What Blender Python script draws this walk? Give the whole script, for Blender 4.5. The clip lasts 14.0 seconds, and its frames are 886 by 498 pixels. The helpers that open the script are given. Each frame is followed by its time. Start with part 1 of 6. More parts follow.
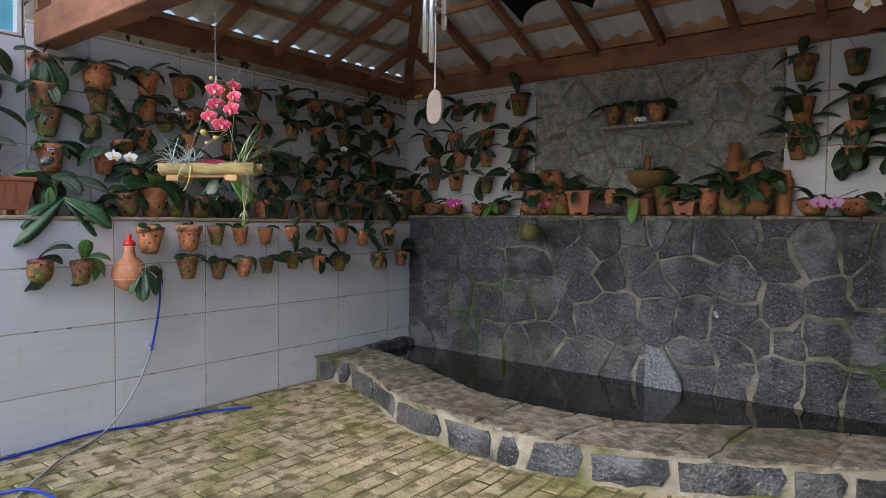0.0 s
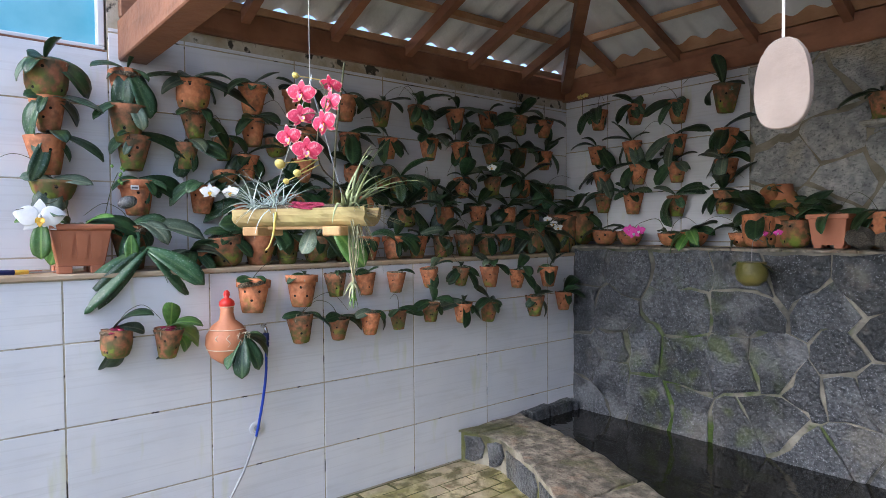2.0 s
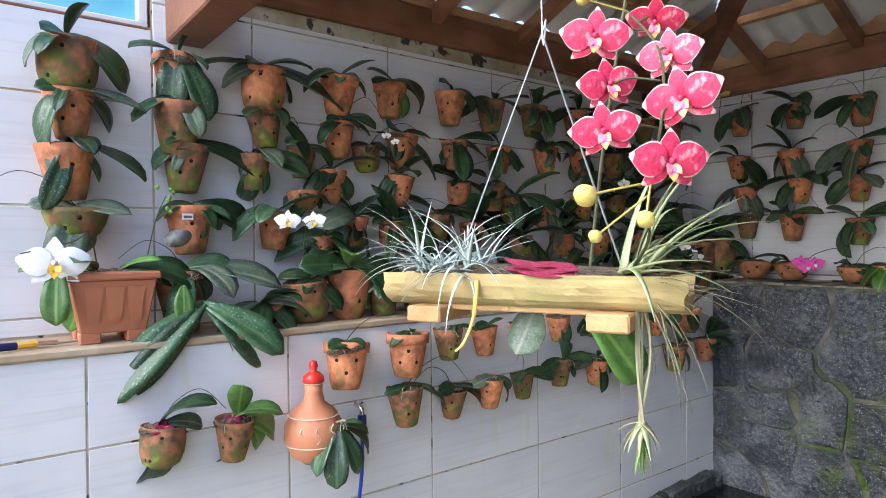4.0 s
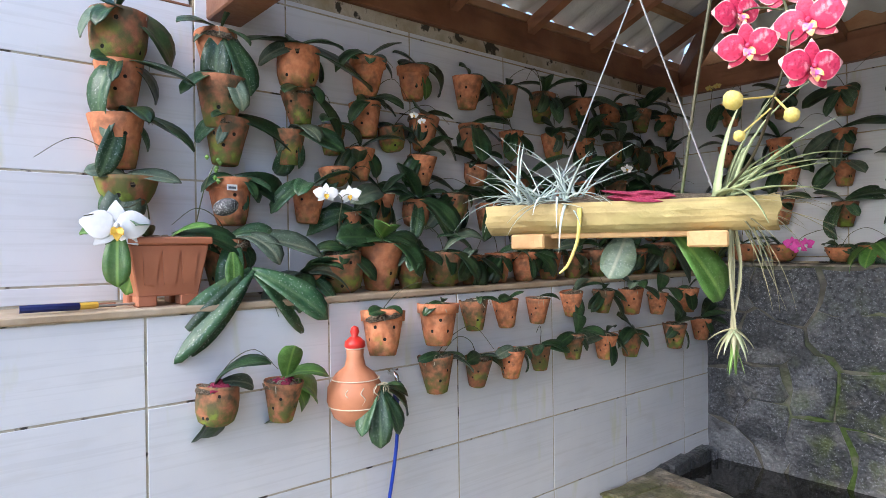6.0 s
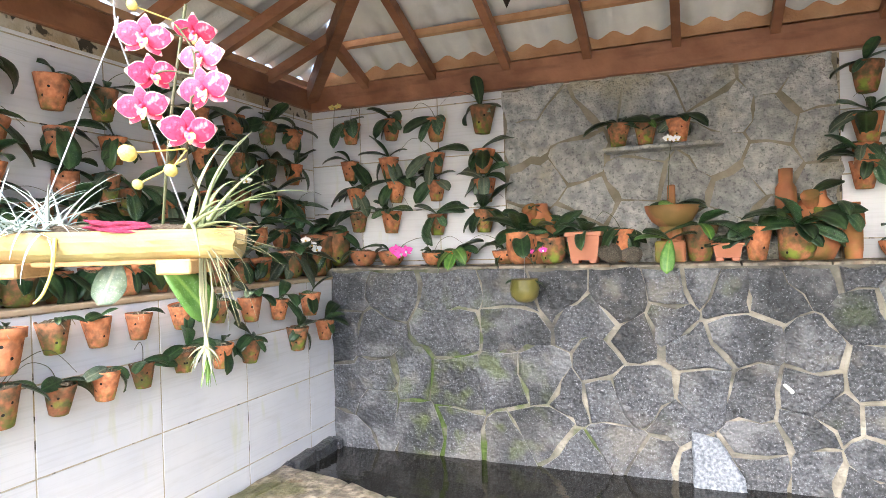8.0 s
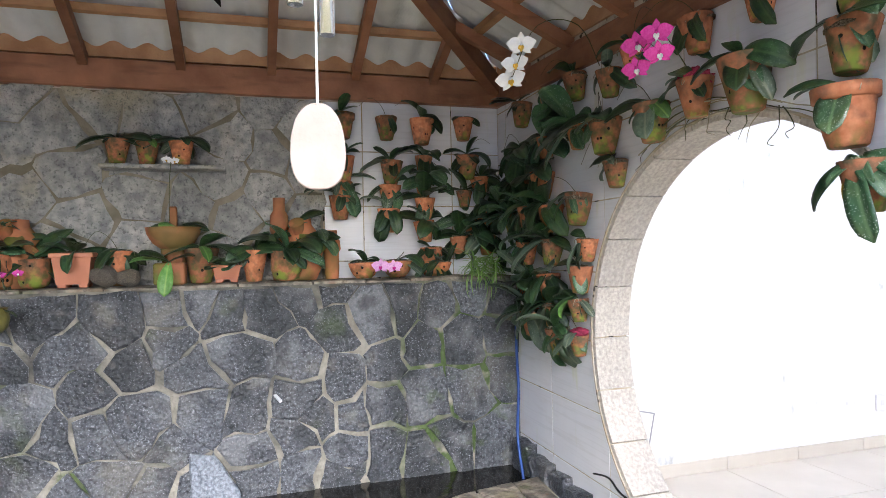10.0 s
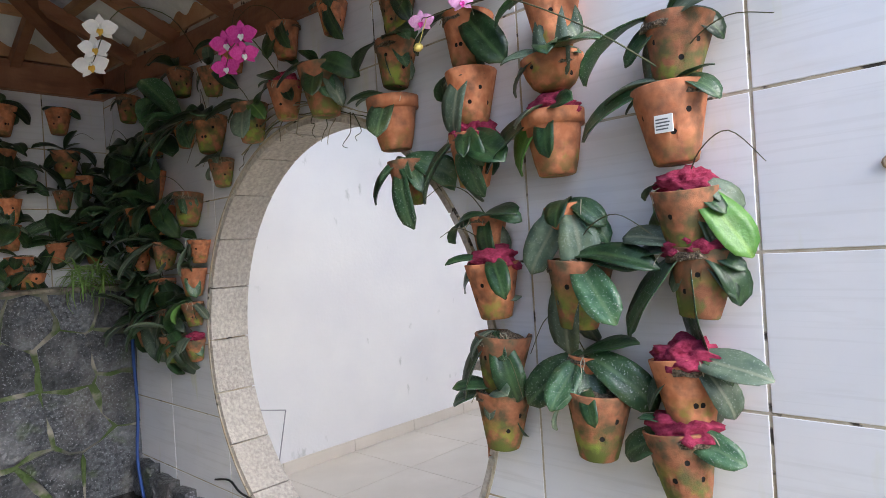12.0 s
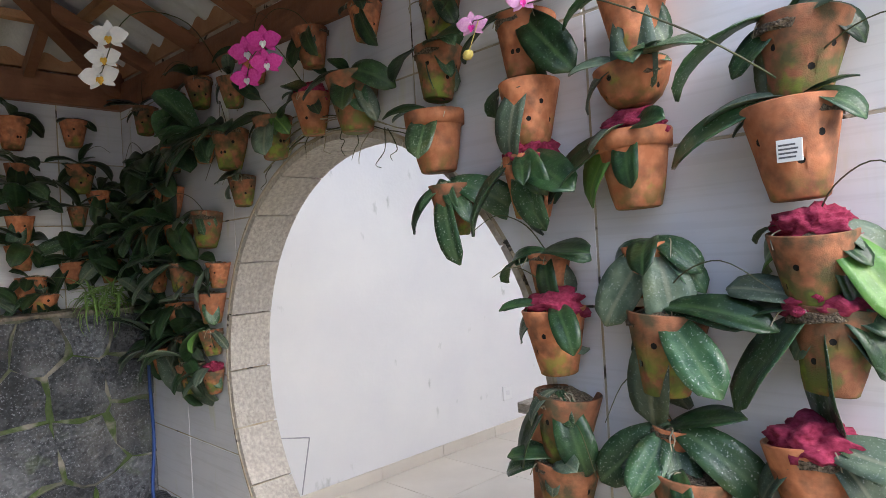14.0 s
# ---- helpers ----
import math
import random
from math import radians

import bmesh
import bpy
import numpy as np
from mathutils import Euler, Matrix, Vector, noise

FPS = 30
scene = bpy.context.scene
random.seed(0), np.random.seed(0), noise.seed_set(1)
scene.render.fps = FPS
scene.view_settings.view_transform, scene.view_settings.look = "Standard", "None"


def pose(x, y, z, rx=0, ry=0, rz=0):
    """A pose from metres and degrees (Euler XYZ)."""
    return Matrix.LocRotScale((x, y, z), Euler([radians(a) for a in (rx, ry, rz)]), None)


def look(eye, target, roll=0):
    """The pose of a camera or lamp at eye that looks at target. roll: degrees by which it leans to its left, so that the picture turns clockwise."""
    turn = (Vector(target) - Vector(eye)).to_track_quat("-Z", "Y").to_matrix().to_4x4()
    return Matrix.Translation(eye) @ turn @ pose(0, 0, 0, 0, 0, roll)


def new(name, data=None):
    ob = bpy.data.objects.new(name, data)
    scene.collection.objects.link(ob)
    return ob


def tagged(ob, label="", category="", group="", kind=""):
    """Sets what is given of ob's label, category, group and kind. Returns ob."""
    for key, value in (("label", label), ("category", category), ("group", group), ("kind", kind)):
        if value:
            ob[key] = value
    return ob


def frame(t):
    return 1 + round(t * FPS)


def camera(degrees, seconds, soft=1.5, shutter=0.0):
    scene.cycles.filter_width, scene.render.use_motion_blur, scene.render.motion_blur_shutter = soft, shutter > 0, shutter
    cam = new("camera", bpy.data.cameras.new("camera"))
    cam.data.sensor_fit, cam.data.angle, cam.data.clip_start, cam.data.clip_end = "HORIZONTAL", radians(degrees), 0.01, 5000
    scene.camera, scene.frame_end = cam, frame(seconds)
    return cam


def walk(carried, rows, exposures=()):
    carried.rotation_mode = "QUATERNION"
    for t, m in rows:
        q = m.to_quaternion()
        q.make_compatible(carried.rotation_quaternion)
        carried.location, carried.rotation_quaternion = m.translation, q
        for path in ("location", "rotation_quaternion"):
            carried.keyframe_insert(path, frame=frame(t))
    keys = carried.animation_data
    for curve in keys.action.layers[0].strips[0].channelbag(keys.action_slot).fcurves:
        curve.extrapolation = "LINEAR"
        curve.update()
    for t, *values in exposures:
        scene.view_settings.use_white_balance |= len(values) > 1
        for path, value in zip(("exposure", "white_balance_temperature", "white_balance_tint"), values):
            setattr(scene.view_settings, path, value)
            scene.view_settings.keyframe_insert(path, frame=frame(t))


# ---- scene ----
cam = camera(70.4, 14.0, soft=0.75)
PATH = [
    (0, (3.853, -4.452, 1.277), (2.626, -2.875, 1.191), 0.7),
    (0.5, (3.621, -4.223, 1.446), (2.353, -2.678, 1.369), 0.5),
    (1, (3.444, -4.097, 1.473), (2.092, -2.625, 1.406), 0.1),
    (1.5, (3.217, -3.943, 1.436), (1.794, -2.539, 1.372), 0.2),
    (2, (2.984, -3.733, 1.456), (1.442, -2.46, 1.397), -0.4),
    (2.5, (2.702, -3.639, 1.464), (1.13, -2.403, 1.413), -0.5),
    (3, (2.398, -3.655, 1.504), (0.827, -2.419, 1.457), -0.4),
    (3.5, (2.147, -3.614, 1.517), (0.572, -2.383, 1.487), -0.4),
    (4, (2.005, -3.571, 1.57), (0.416, -2.356, 1.55), -0.5),
    (4.2, (1.962, -3.593, 1.565), (0.377, -2.374, 1.547), -0.5),
    (6.3, (1.937, -3.821, 1.442), (0.446, -2.487, 1.449), -0.9),
    (6.5, (1.957, -3.803, 1.449), (0.525, -2.406, 1.461), -1.0),
    (7, (2.004, -3.756, 1.462), (0.787, -2.169, 1.464), -1.0),
    (7.5, (2.141, -3.725, 1.474), (1.177, -1.972, 1.469), -1.3),
    (8, (2.286, -3.702, 1.485), (1.55, -1.842, 1.467), -1.6),
    (8.2, (2.343, -3.698, 1.494), (1.697, -1.806, 1.475), -1.6),
    (10.3, (2.632, -3.749, 1.488), (3.382, -1.895, 1.511), -1.6),
    (10.5, (2.646, -3.762, 1.487), (3.492, -1.95, 1.517), -2.0),
    (11, (2.692, -3.807, 1.484), (3.789, -2.136, 1.515), -2.6),
    (11.5, (2.756, -3.858, 1.456), (4.093, -2.371, 1.473), -3.3),
    (12, (2.782, -3.891, 1.427), (4.245, -2.527, 1.428), -3.5),
    (12.5, (2.778, -3.923, 1.384), (4.3, -2.627, 1.367), -3.4),
    (13, (2.762, -3.925, 1.403), (4.309, -2.657, 1.388), -3.1),
    (13.5, (2.803, -3.82, 1.455), (4.34, -2.539, 1.443), -3.0),
    (14, (2.926, -3.661, 1.525), (4.341, -2.248, 1.541), -3.3),
]
walk(cam, [(t, look(eye, target, roll)) for t, eye, target, roll in PATH],
     [(0.0, 0.75, 5850, 10), (0.5, 1.4, 5750, 10), (1.5, 1.4, 5600, 10), (4.0, 1.7, 5750, 10), (6.3, 1.62, 5800, 10), (6.5, 1.65, 5800, 10), (7.0, 2.1, 5850, 10), (7.5, 2.55, 6050, 10), (8.2, 2.95, 6150, 10), (10.3, 2.2, 5700, 10), (11.0, 2.0, 5750, 10), (12.0, 1.45, 5850, 10), (12.5, 1.2, 5950, 10), (13.0, 1.0, 5950, 10), (13.5, 0.9, 5900, 10), (14.0, 1.4, 5950, 10)])

# ---- world, sun and exposure ----
world = bpy.data.worlds.new("world")
scene.world = world
world.use_nodes = True
sky = world.node_tree.nodes.new("ShaderNodeTexSky")
sky.sky_type, sky.sun_disc = "NISHITA", False
sky.sun_elevation, sky.sun_rotation = radians(36), radians(183)
sky.dust_density, sky.air_density = 3.0, 1.0
world.node_tree.links.new(sky.outputs[0], world.node_tree.nodes["Background"].inputs[0])
world.node_tree.nodes["Background"].inputs[1].default_value = 0.15
sun = new("sun", bpy.data.lights.new("sun", "SUN"))
sun.data.energy, sun.data.angle, sun.data.color = 1.0, radians(60), (1.0, 0.98, 0.96)
sun.matrix_world = look((0, 0, 0), (0.05, 0.82, -0.60))


# ---- materials ----
def material(name, color, rough=0.6, color2=None, scale=8.0, detail=6.0, bump=0.0, bump_scale=60.0, metal=0.0, vary=0.0, island=0.0, spec=0.5, low=0.35, high=0.7):
    m = bpy.data.materials.new(name)
    m.use_nodes = True
    n, l = m.node_tree.nodes, m.node_tree.links
    b = n["Principled BSDF"]
    b.inputs["Roughness"].default_value, b.inputs["Metallic"].default_value = rough, metal
    b.inputs["Specular IOR Level"].default_value = spec
    tc = n.new("ShaderNodeTexCoord")
    m["coord"] = tc.name
    ramp = n.new("ShaderNodeValToRGB")
    noi = n.new("ShaderNodeTexNoise")
    noi.inputs["Scale"].default_value, noi.inputs["Detail"].default_value = scale, detail
    l.new(tc.outputs["Object"], noi.inputs["Vector"])
    ramp.color_ramp.elements[0].position, ramp.color_ramp.elements[1].position = low, high
    ramp.color_ramp.elements[0].color = (*color, 1)
    ramp.color_ramp.elements[1].color = (*(color2 or color), 1)
    l.new(noi.outputs[0], ramp.inputs[0])
    out = ramp.outputs[0]
    if vary or island:
        hsv = n.new("ShaderNodeHueSaturation")
        src = n.new("ShaderNodeObjectInfo").outputs["Random"] if vary else n.new("ShaderNodeNewGeometry").outputs["Random Per Island"]
        mr = n.new("ShaderNodeMapRange")
        mr.inputs["To Min"].default_value, mr.inputs["To Max"].default_value = 1 - (vary or island), 1 + (vary or island)
        l.new(src, mr.inputs[0])
        l.new(mr.outputs[0], hsv.inputs["Value"])
        l.new(out, hsv.inputs["Color"])
        out = hsv.outputs[0]
    l.new(out, b.inputs["Base Color"])
    if bump:
        bn, bt = n.new("ShaderNodeBump"), n.new("ShaderNodeTexNoise")
        bt.inputs["Scale"].default_value, bt.inputs["Detail"].default_value = bump_scale, 8
        l.new(tc.outputs["Object"], bt.inputs["Vector"])
        bn.inputs["Strength"].default_value, bn.inputs["Distance"].default_value = bump, 0.02
        l.new(bt.outputs[0], bn.inputs["Height"])
        l.new(bn.outputs[0], b.inputs["Normal"])
    return m


def layer(m, color, scale, low, high, detail=5.0, amount=1.0, band=None, use_random=False, stretch=(1, 1, 1), place=False, spot=None):
    """Lays stains of a second colour over a material; band limits them to a range of the object's own height."""
    n, l = m.node_tree.nodes, m.node_tree.links
    b = n["Principled BSDF"]
    old = b.inputs["Base Color"].links[0].from_socket
    tc = n.new("ShaderNodeTexCoord")
    mp = n.new("ShaderNodeMapping")
    mp.inputs["Scale"].default_value = stretch
    l.new(n.new("ShaderNodeNewGeometry").outputs["Position"] if place else tc.outputs["Object"], mp.inputs[0])
    if use_random:
        oi, mu = n.new("ShaderNodeObjectInfo"), n.new("ShaderNodeMath")
        mu.operation = "MULTIPLY"
        mu.inputs[1].default_value = 37.0
        l.new(oi.outputs["Random"], mu.inputs[0])
        cx = n.new("ShaderNodeCombineXYZ")
        l.new(mu.outputs[0], cx.inputs[0])
        l.new(mu.outputs[0], cx.inputs[1])
        l.new(cx.outputs[0], mp.inputs["Location"])
    noi = n.new("ShaderNodeTexNoise")
    noi.inputs["Scale"].default_value, noi.inputs["Detail"].default_value = scale, detail
    l.new(mp.outputs[0], noi.inputs["Vector"])
    mr = n.new("ShaderNodeMapRange")
    mr.inputs["From Min"].default_value, mr.inputs["From Max"].default_value, mr.inputs["To Max"].default_value = low, high, amount
    l.new(noi.outputs[0], mr.inputs[0])
    fac = mr.outputs[0]
    if band:
        sp, br, mul = n.new("ShaderNodeSeparateXYZ"), n.new("ShaderNodeMapRange"), n.new("ShaderNodeMath")
        l.new(tc.outputs["Object"], sp.inputs[0])
        br.inputs["From Min"].default_value, br.inputs["From Max"].default_value = band
        l.new(sp.outputs[2], br.inputs[0])
        mul.operation = "MULTIPLY"
        l.new(fac, mul.inputs[0])
        l.new(br.outputs[0], mul.inputs[1])
        fac = mul.outputs[0]
    if spot:
        # colour that keeps to one patch of the wall: its middle and its reach along x, y and z
        sm, ln, sr, mul = n.new("ShaderNodeMapping"), n.new("ShaderNodeVectorMath"), n.new("ShaderNodeMapRange"), n.new("ShaderNodeMath")
        sm.inputs["Scale"].default_value = [1 / q for q in spot[1]]
        sm.inputs["Location"].default_value = [-p / q for p, q in zip(*spot)]
        l.new(n.new("ShaderNodeNewGeometry").outputs["Position"], sm.inputs[0])
        ln.operation = "LENGTH"
        l.new(sm.outputs[0], ln.inputs[0])
        sr.inputs["From Min"].default_value, sr.inputs["From Max"].default_value = 1.0, 0.5
        l.new(ln.outputs["Value"], sr.inputs[0])
        mul.operation = "MULTIPLY"
        l.new(fac, mul.inputs[0])
        l.new(sr.outputs[0], mul.inputs[1])
        fac = mul.outputs[0]
    mix = n.new("ShaderNodeMix")
    mix.data_type = "RGBA"
    l.new(fac, mix.inputs["Factor"])
    l.new(old, mix.inputs["A"])
    mix.inputs["B"].default_value = (*color, 1)
    l.new(mix.outputs["Result"], b.inputs["Base Color"])
    return m


WHITE_TILE = material("glazed_white_tile", (0.70, 0.71, 0.75), 0.28, (0.78, 0.78, 0.80), 3.0, bump=0.02, bump_scale=9, vary=0.03)
layer(WHITE_TILE, (0.55, 0.54, 0.52), 5, 0.55, 0.8, amount=0.35, stretch=(1, 0.25, 6), use_random=True)
layer(WHITE_TILE, (0.56, 0.58, 0.22), 4, 0.63, 0.74, amount=0.3, stretch=(3, 3, 0.6), use_random=True)
layer(WHITE_TILE, (0.50, 0.50, 0.50), 3, 0.54, 0.62, amount=0.16, stretch=(0.5, 1, 26), use_random=True)
GROUT = material("tile_grout", (0.42, 0.37, 0.27), 0.9, (0.60, 0.55, 0.46), 14, bump=0.3)
layer(GROUT, (0.36, 0.27, 0.15), 4, 0.50, 0.62, amount=0.7, place=True)
layer(GROUT, (0.03, 0.025, 0.02), 14, 0.58, 0.63, amount=0.95, place=True)
PLASTER = material("white_plaster", (0.74, 0.74, 0.76), 0.85, (0.80, 0.80, 0.80), 2.0, bump=0.08, bump_scale=40)
layer(PLASTER, (0.38, 0.40, 0.38), 9, 0.66, 0.74, amount=0.7, stretch=(1, 1, 0.5))
BUFF = material("buff_plaster", (0.50, 0.42, 0.33), 0.9, (0.60, 0.53, 0.45), 6, bump=0.3)
STONE = material("wet_grey_gneiss", (0.020, 0.022, 0.027), 0.34, (0.132, 0.141, 0.160), 55, detail=12, bump=1.0, bump_scale=42, vary=0.35, low=0.30, high=0.74)
layer(STONE, (0.19, 0.175, 0.15), 1.6, 0.54, 0.74, amount=0.6, place=True)
layer(STONE, (0.016, 0.018, 0.022), 1.5, 0.47, 0.62, amount=0.75, place=True, stretch=(1.6, 1, 0.7))
layer(STONE, (0.34, 0.36, 0.40), 110, 0.60, 0.68, detail=2, amount=0.5)
layer(STONE, (0.24, 0.245, 0.255), 3.5, 0.52, 0.66, detail=12, amount=0.5, use_random=True)
layer(STONE, (0.012, 0.014, 0.018), 5, 0.54, 0.66, detail=12, amount=0.7, use_random=True)
layer(STONE, (0.07, 0.10, 0.02), 3.0, 0.64, 0.74, amount=0.4, use_random=True)
STONE_DRY = material("dry_grey_gneiss", (0.27, 0.28, 0.28), 0.75, (0.56, 0.55, 0.52), 18, detail=12, bump=1.0, bump_scale=60, vary=0.16)
layer(STONE_DRY, (0.48, 0.42, 0.27), 3.0, 0.53, 0.66, detail=9, amount=0.65, place=True)
layer(STONE_DRY, (0.17, 0.165, 0.15), 1.6, 0.5, 0.66, amount=0.4, place=True)
layer(STONE_DRY, (0.09, 0.095, 0.10), 55, 0.56, 0.68, detail=3, amount=0.6)
MORTAR = material("stone_mortar", (0.19, 0.175, 0.14), 0.85, (0.36, 0.335, 0.28), 9, bump=0.6, bump_scale=45)
MOSS_PATCH = ((0.95, 0, 0.5), (0.62, 1, 0.8))
layer(MORTAR, (0.055, 0.09, 0.012), 1.9, 0.60, 0.66, amount=0.9)
layer(MORTAR, (0.04, 0.042, 0.04), 1.7, 0.50, 0.64, amount=0.8, stretch=(1, 1, 1.7))
# mortar darker towards the west corner
layer(MORTAR, (0.035, 0.037, 0.028), 3, 0.25, 0.40, amount=0.6, spot=((0.2, 0, 0.6), (1.0, 1, 1.2)))
layer(MORTAR, (0.055, 0.095, 0.012), 6, 0.44, 0.54, amount=0.95, spot=MOSS_PATCH)
layer(MORTAR, (0.045, 0.085, 0.010), 6, 0.44, 0.54, amount=0.9, spot=((3.85, 0, 0.6), (0.6, 1, 1.0)))
layer(STONE, (0.20, 0.185, 0.155), 4.5, 0.60, 0.70, detail=9, amount=0.5, place=True)
layer(STONE, (0.10, 0.14, 0.015), 5, 0.54, 0.64, amount=0.45, place=True, spot=MOSS_PATCH)
layer(STONE, (0.06, 0.10, 0.012), 6, 0.58, 0.66, amount=0.5, place=True, spot=((3.85, 0, 0.35), (0.5, 1, 0.5)))
MORTAR_DRY = material("dry_mortar", (0.19, 0.17, 0.12), 0.9, (0.32, 0.29, 0.22), 9, bump=0.5, bump_scale=45)
FLAG = material("flagstone", (0.13, 0.115, 0.095), 0.7, (0.36, 0.315, 0.25), 14, detail=12, bump=1.0, bump_scale=30, low=0.4, high=0.62, vary=0.2)
layer(FLAG, (0.09, 0.095, 0.02), 3, 0.55, 0.66, amount=0.7, place=True)
layer(FLAG, (0.30, 0.17, 0.10), 7, 0.60, 0.70, amount=0.5, place=True)
layer(FLAG, (0.06, 0.045, 0.03), 22, 0.55, 0.66, amount=0.7, stretch=(1, 1, 5))
PAVER = material("worn_paving_brick", (0.42, 0.34, 0.21), 0.8, (0.58, 0.49, 0.33), 12, detail=10, bump=0.6, bump_scale=55, vary=0.18)
layer(PAVER, (0.24, 0.23, 0.055), 2.2, 0.46, 0.62, amount=0.75, place=True)
layer(PAVER, (0.62, 0.53, 0.30), 7, 0.56, 0.66, amount=0.6, place=True)
layer(PAVER, (0.11, 0.095, 0.03), 9, 0.48, 0.60, amount=0.8, place=True)
layer(PAVER, (0.24, 0.13, 0.07), 6, 0.62, 0.72, amount=0.7, place=True)
EARTH = material("joint_earth", (0.08, 0.075, 0.035), 0.95, (0.16, 0.16, 0.045), 5, bump=0.6)
WOOD = material("stained_roof_timber", (0.22, 0.092, 0.048), 0.55, (0.36, 0.165, 0.088), 5, detail=10, bump=0.25, bump_scale=30, vary=0.18)
layer(WOOD, (0.09, 0.04, 0.022), 3, 0.52, 0.78, amount=0.7, stretch=(1, 1, 6))
BATTEN = material("roof_batten", (0.40, 0.20, 0.095), 0.7, (0.54, 0.32, 0.17), 7, detail=9, bump=0.3, vary=0.2)
SHEET = material("fibre_cement", (0.62, 0.63, 0.64), 0.85, (0.78, 0.79, 0.79), 4, detail=10, bump=0.2, bump_scale=50)
layer(SHEET, (0.24, 0.24, 0.23), 3.5, 0.58, 0.80, amount=0.5)
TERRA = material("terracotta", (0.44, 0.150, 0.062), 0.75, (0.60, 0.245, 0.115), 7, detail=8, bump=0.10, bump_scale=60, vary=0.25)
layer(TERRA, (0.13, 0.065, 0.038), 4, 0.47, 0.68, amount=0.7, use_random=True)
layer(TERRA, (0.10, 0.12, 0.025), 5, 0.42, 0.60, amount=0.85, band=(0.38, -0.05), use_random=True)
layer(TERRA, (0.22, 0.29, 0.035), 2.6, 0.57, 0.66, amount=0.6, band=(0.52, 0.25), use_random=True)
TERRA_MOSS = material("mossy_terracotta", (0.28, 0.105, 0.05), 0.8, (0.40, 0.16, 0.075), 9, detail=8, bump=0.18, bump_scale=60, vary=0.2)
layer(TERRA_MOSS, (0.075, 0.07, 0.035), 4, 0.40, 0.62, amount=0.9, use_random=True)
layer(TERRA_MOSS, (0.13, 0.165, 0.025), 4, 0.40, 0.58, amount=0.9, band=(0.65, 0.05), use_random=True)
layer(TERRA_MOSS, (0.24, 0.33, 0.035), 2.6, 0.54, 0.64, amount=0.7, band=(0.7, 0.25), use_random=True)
PLASTIC = material("terracotta_plastic", (0.42, 0.15, 0.075), 0.45, (0.50, 0.19, 0.10), 6, bump=0.05)
# near-black that paints the shade inside the pots' drain holes
HOLE_SHADE = material("drain_hole_shade", (0.012, 0.010, 0.008), 0.95)
BARK = material("bark_chips", (0.07, 0.05, 0.03), 0.95, (0.36, 0.28, 0.19), 30, bump=1.0, bump_scale=40)


def leaf_material(name, a, b, speck=0.0, rough=0.33):
    m = material(name, a, rough, b, 6, bump=0.12, bump_scale=22, vary=0.38)
    layer(m, (0.11, 0.12, 0.03), 2.5, 0.56, 0.8, amount=0.5, use_random=True)
    if speck:
        layer(m, (0.42, 0.46, 0.42), 48, 0.60, 0.68, amount=speck, use_random=True)
    # a paler midrib along the leaf's own length
    n, l = m.node_tree.nodes, m.node_tree.links
    base = n["Principled BSDF"].inputs["Base Color"]
    old = base.links[0].from_socket
    tc, sp, ab, mr, mix = n.new("ShaderNodeTexCoord"), n.new("ShaderNodeSeparateXYZ"), n.new("ShaderNodeMath"), n.new("ShaderNodeMapRange"), n.new("ShaderNodeMix")
    l.new(tc.outputs["Object"], sp.inputs[0])
    ab.operation = "ABSOLUTE"
    l.new(sp.outputs[1], ab.inputs[0])
    mr.inputs["From Min"].default_value, mr.inputs["From Max"].default_value, mr.inputs["To Min"].default_value, mr.inputs["To Max"].default_value = 0.006, 0.03, 0.55, 0.0
    l.new(ab.outputs[0], mr.inputs[0])
    mix.data_type = "RGBA"
    l.new(mr.outputs[0], mix.inputs["Factor"])
    l.new(old, mix.inputs["A"])
    mix.inputs["B"].default_value = (min(1, b[0] * 2.2), min(1, b[1] * 1.7), min(1, b[2] * 1.8), 1)
    l.new(mix.outputs["Result"], base)
    return m


LEAF = leaf_material("orchid_leaf", (0.009, 0.028, 0.012), (0.034, 0.078, 0.027), 0.14)
LEAF_SPECK = leaf_material("water_spotted_leaf", (0.022, 0.065, 0.028), (0.062, 0.125, 0.055), 0.75)
LEAF_LIGHT = leaf_material("fresh_leaf", (0.06, 0.16, 0.025), (0.12, 0.25, 0.055), 0.2, 0.4)
LEAF_GREY = leaf_material("dull_grey_leaf", (0.06, 0.095, 0.065), (0.13, 0.175, 0.115), 0.5, 0.45)
LEAF_YELLOW = leaf_material("yellowing_leaf", (0.45, 0.34, 0.03), (0.30, 0.27, 0.04))
SILVER = material("silver_leaf", (0.40, 0.48, 0.45), 0.8, (0.58, 0.65, 0.60), 10, vary=0.1)
STRAW = material("straw_leaf", (0.42, 0.34, 0.22), 0.85, (0.26, 0.30, 0.16), 3, vary=0.2)
PALE_GREEN = material("pale_strap_leaf", (0.22, 0.28, 0.12), 0.6, (0.42, 0.44, 0.28), 3, vary=0.2)
ROOT = material("aerial_root", (0.40, 0.36, 0.26), 0.8, (0.22, 0.20, 0.12), 12)
STEM = material("flower_stem", (0.08, 0.10, 0.035), 0.6, (0.06, 0.035, 0.025), 4)
PINK = material("pink_petal", (0.50, 0.016, 0.07), 0.5, (0.62, 0.05, 0.13), 9)


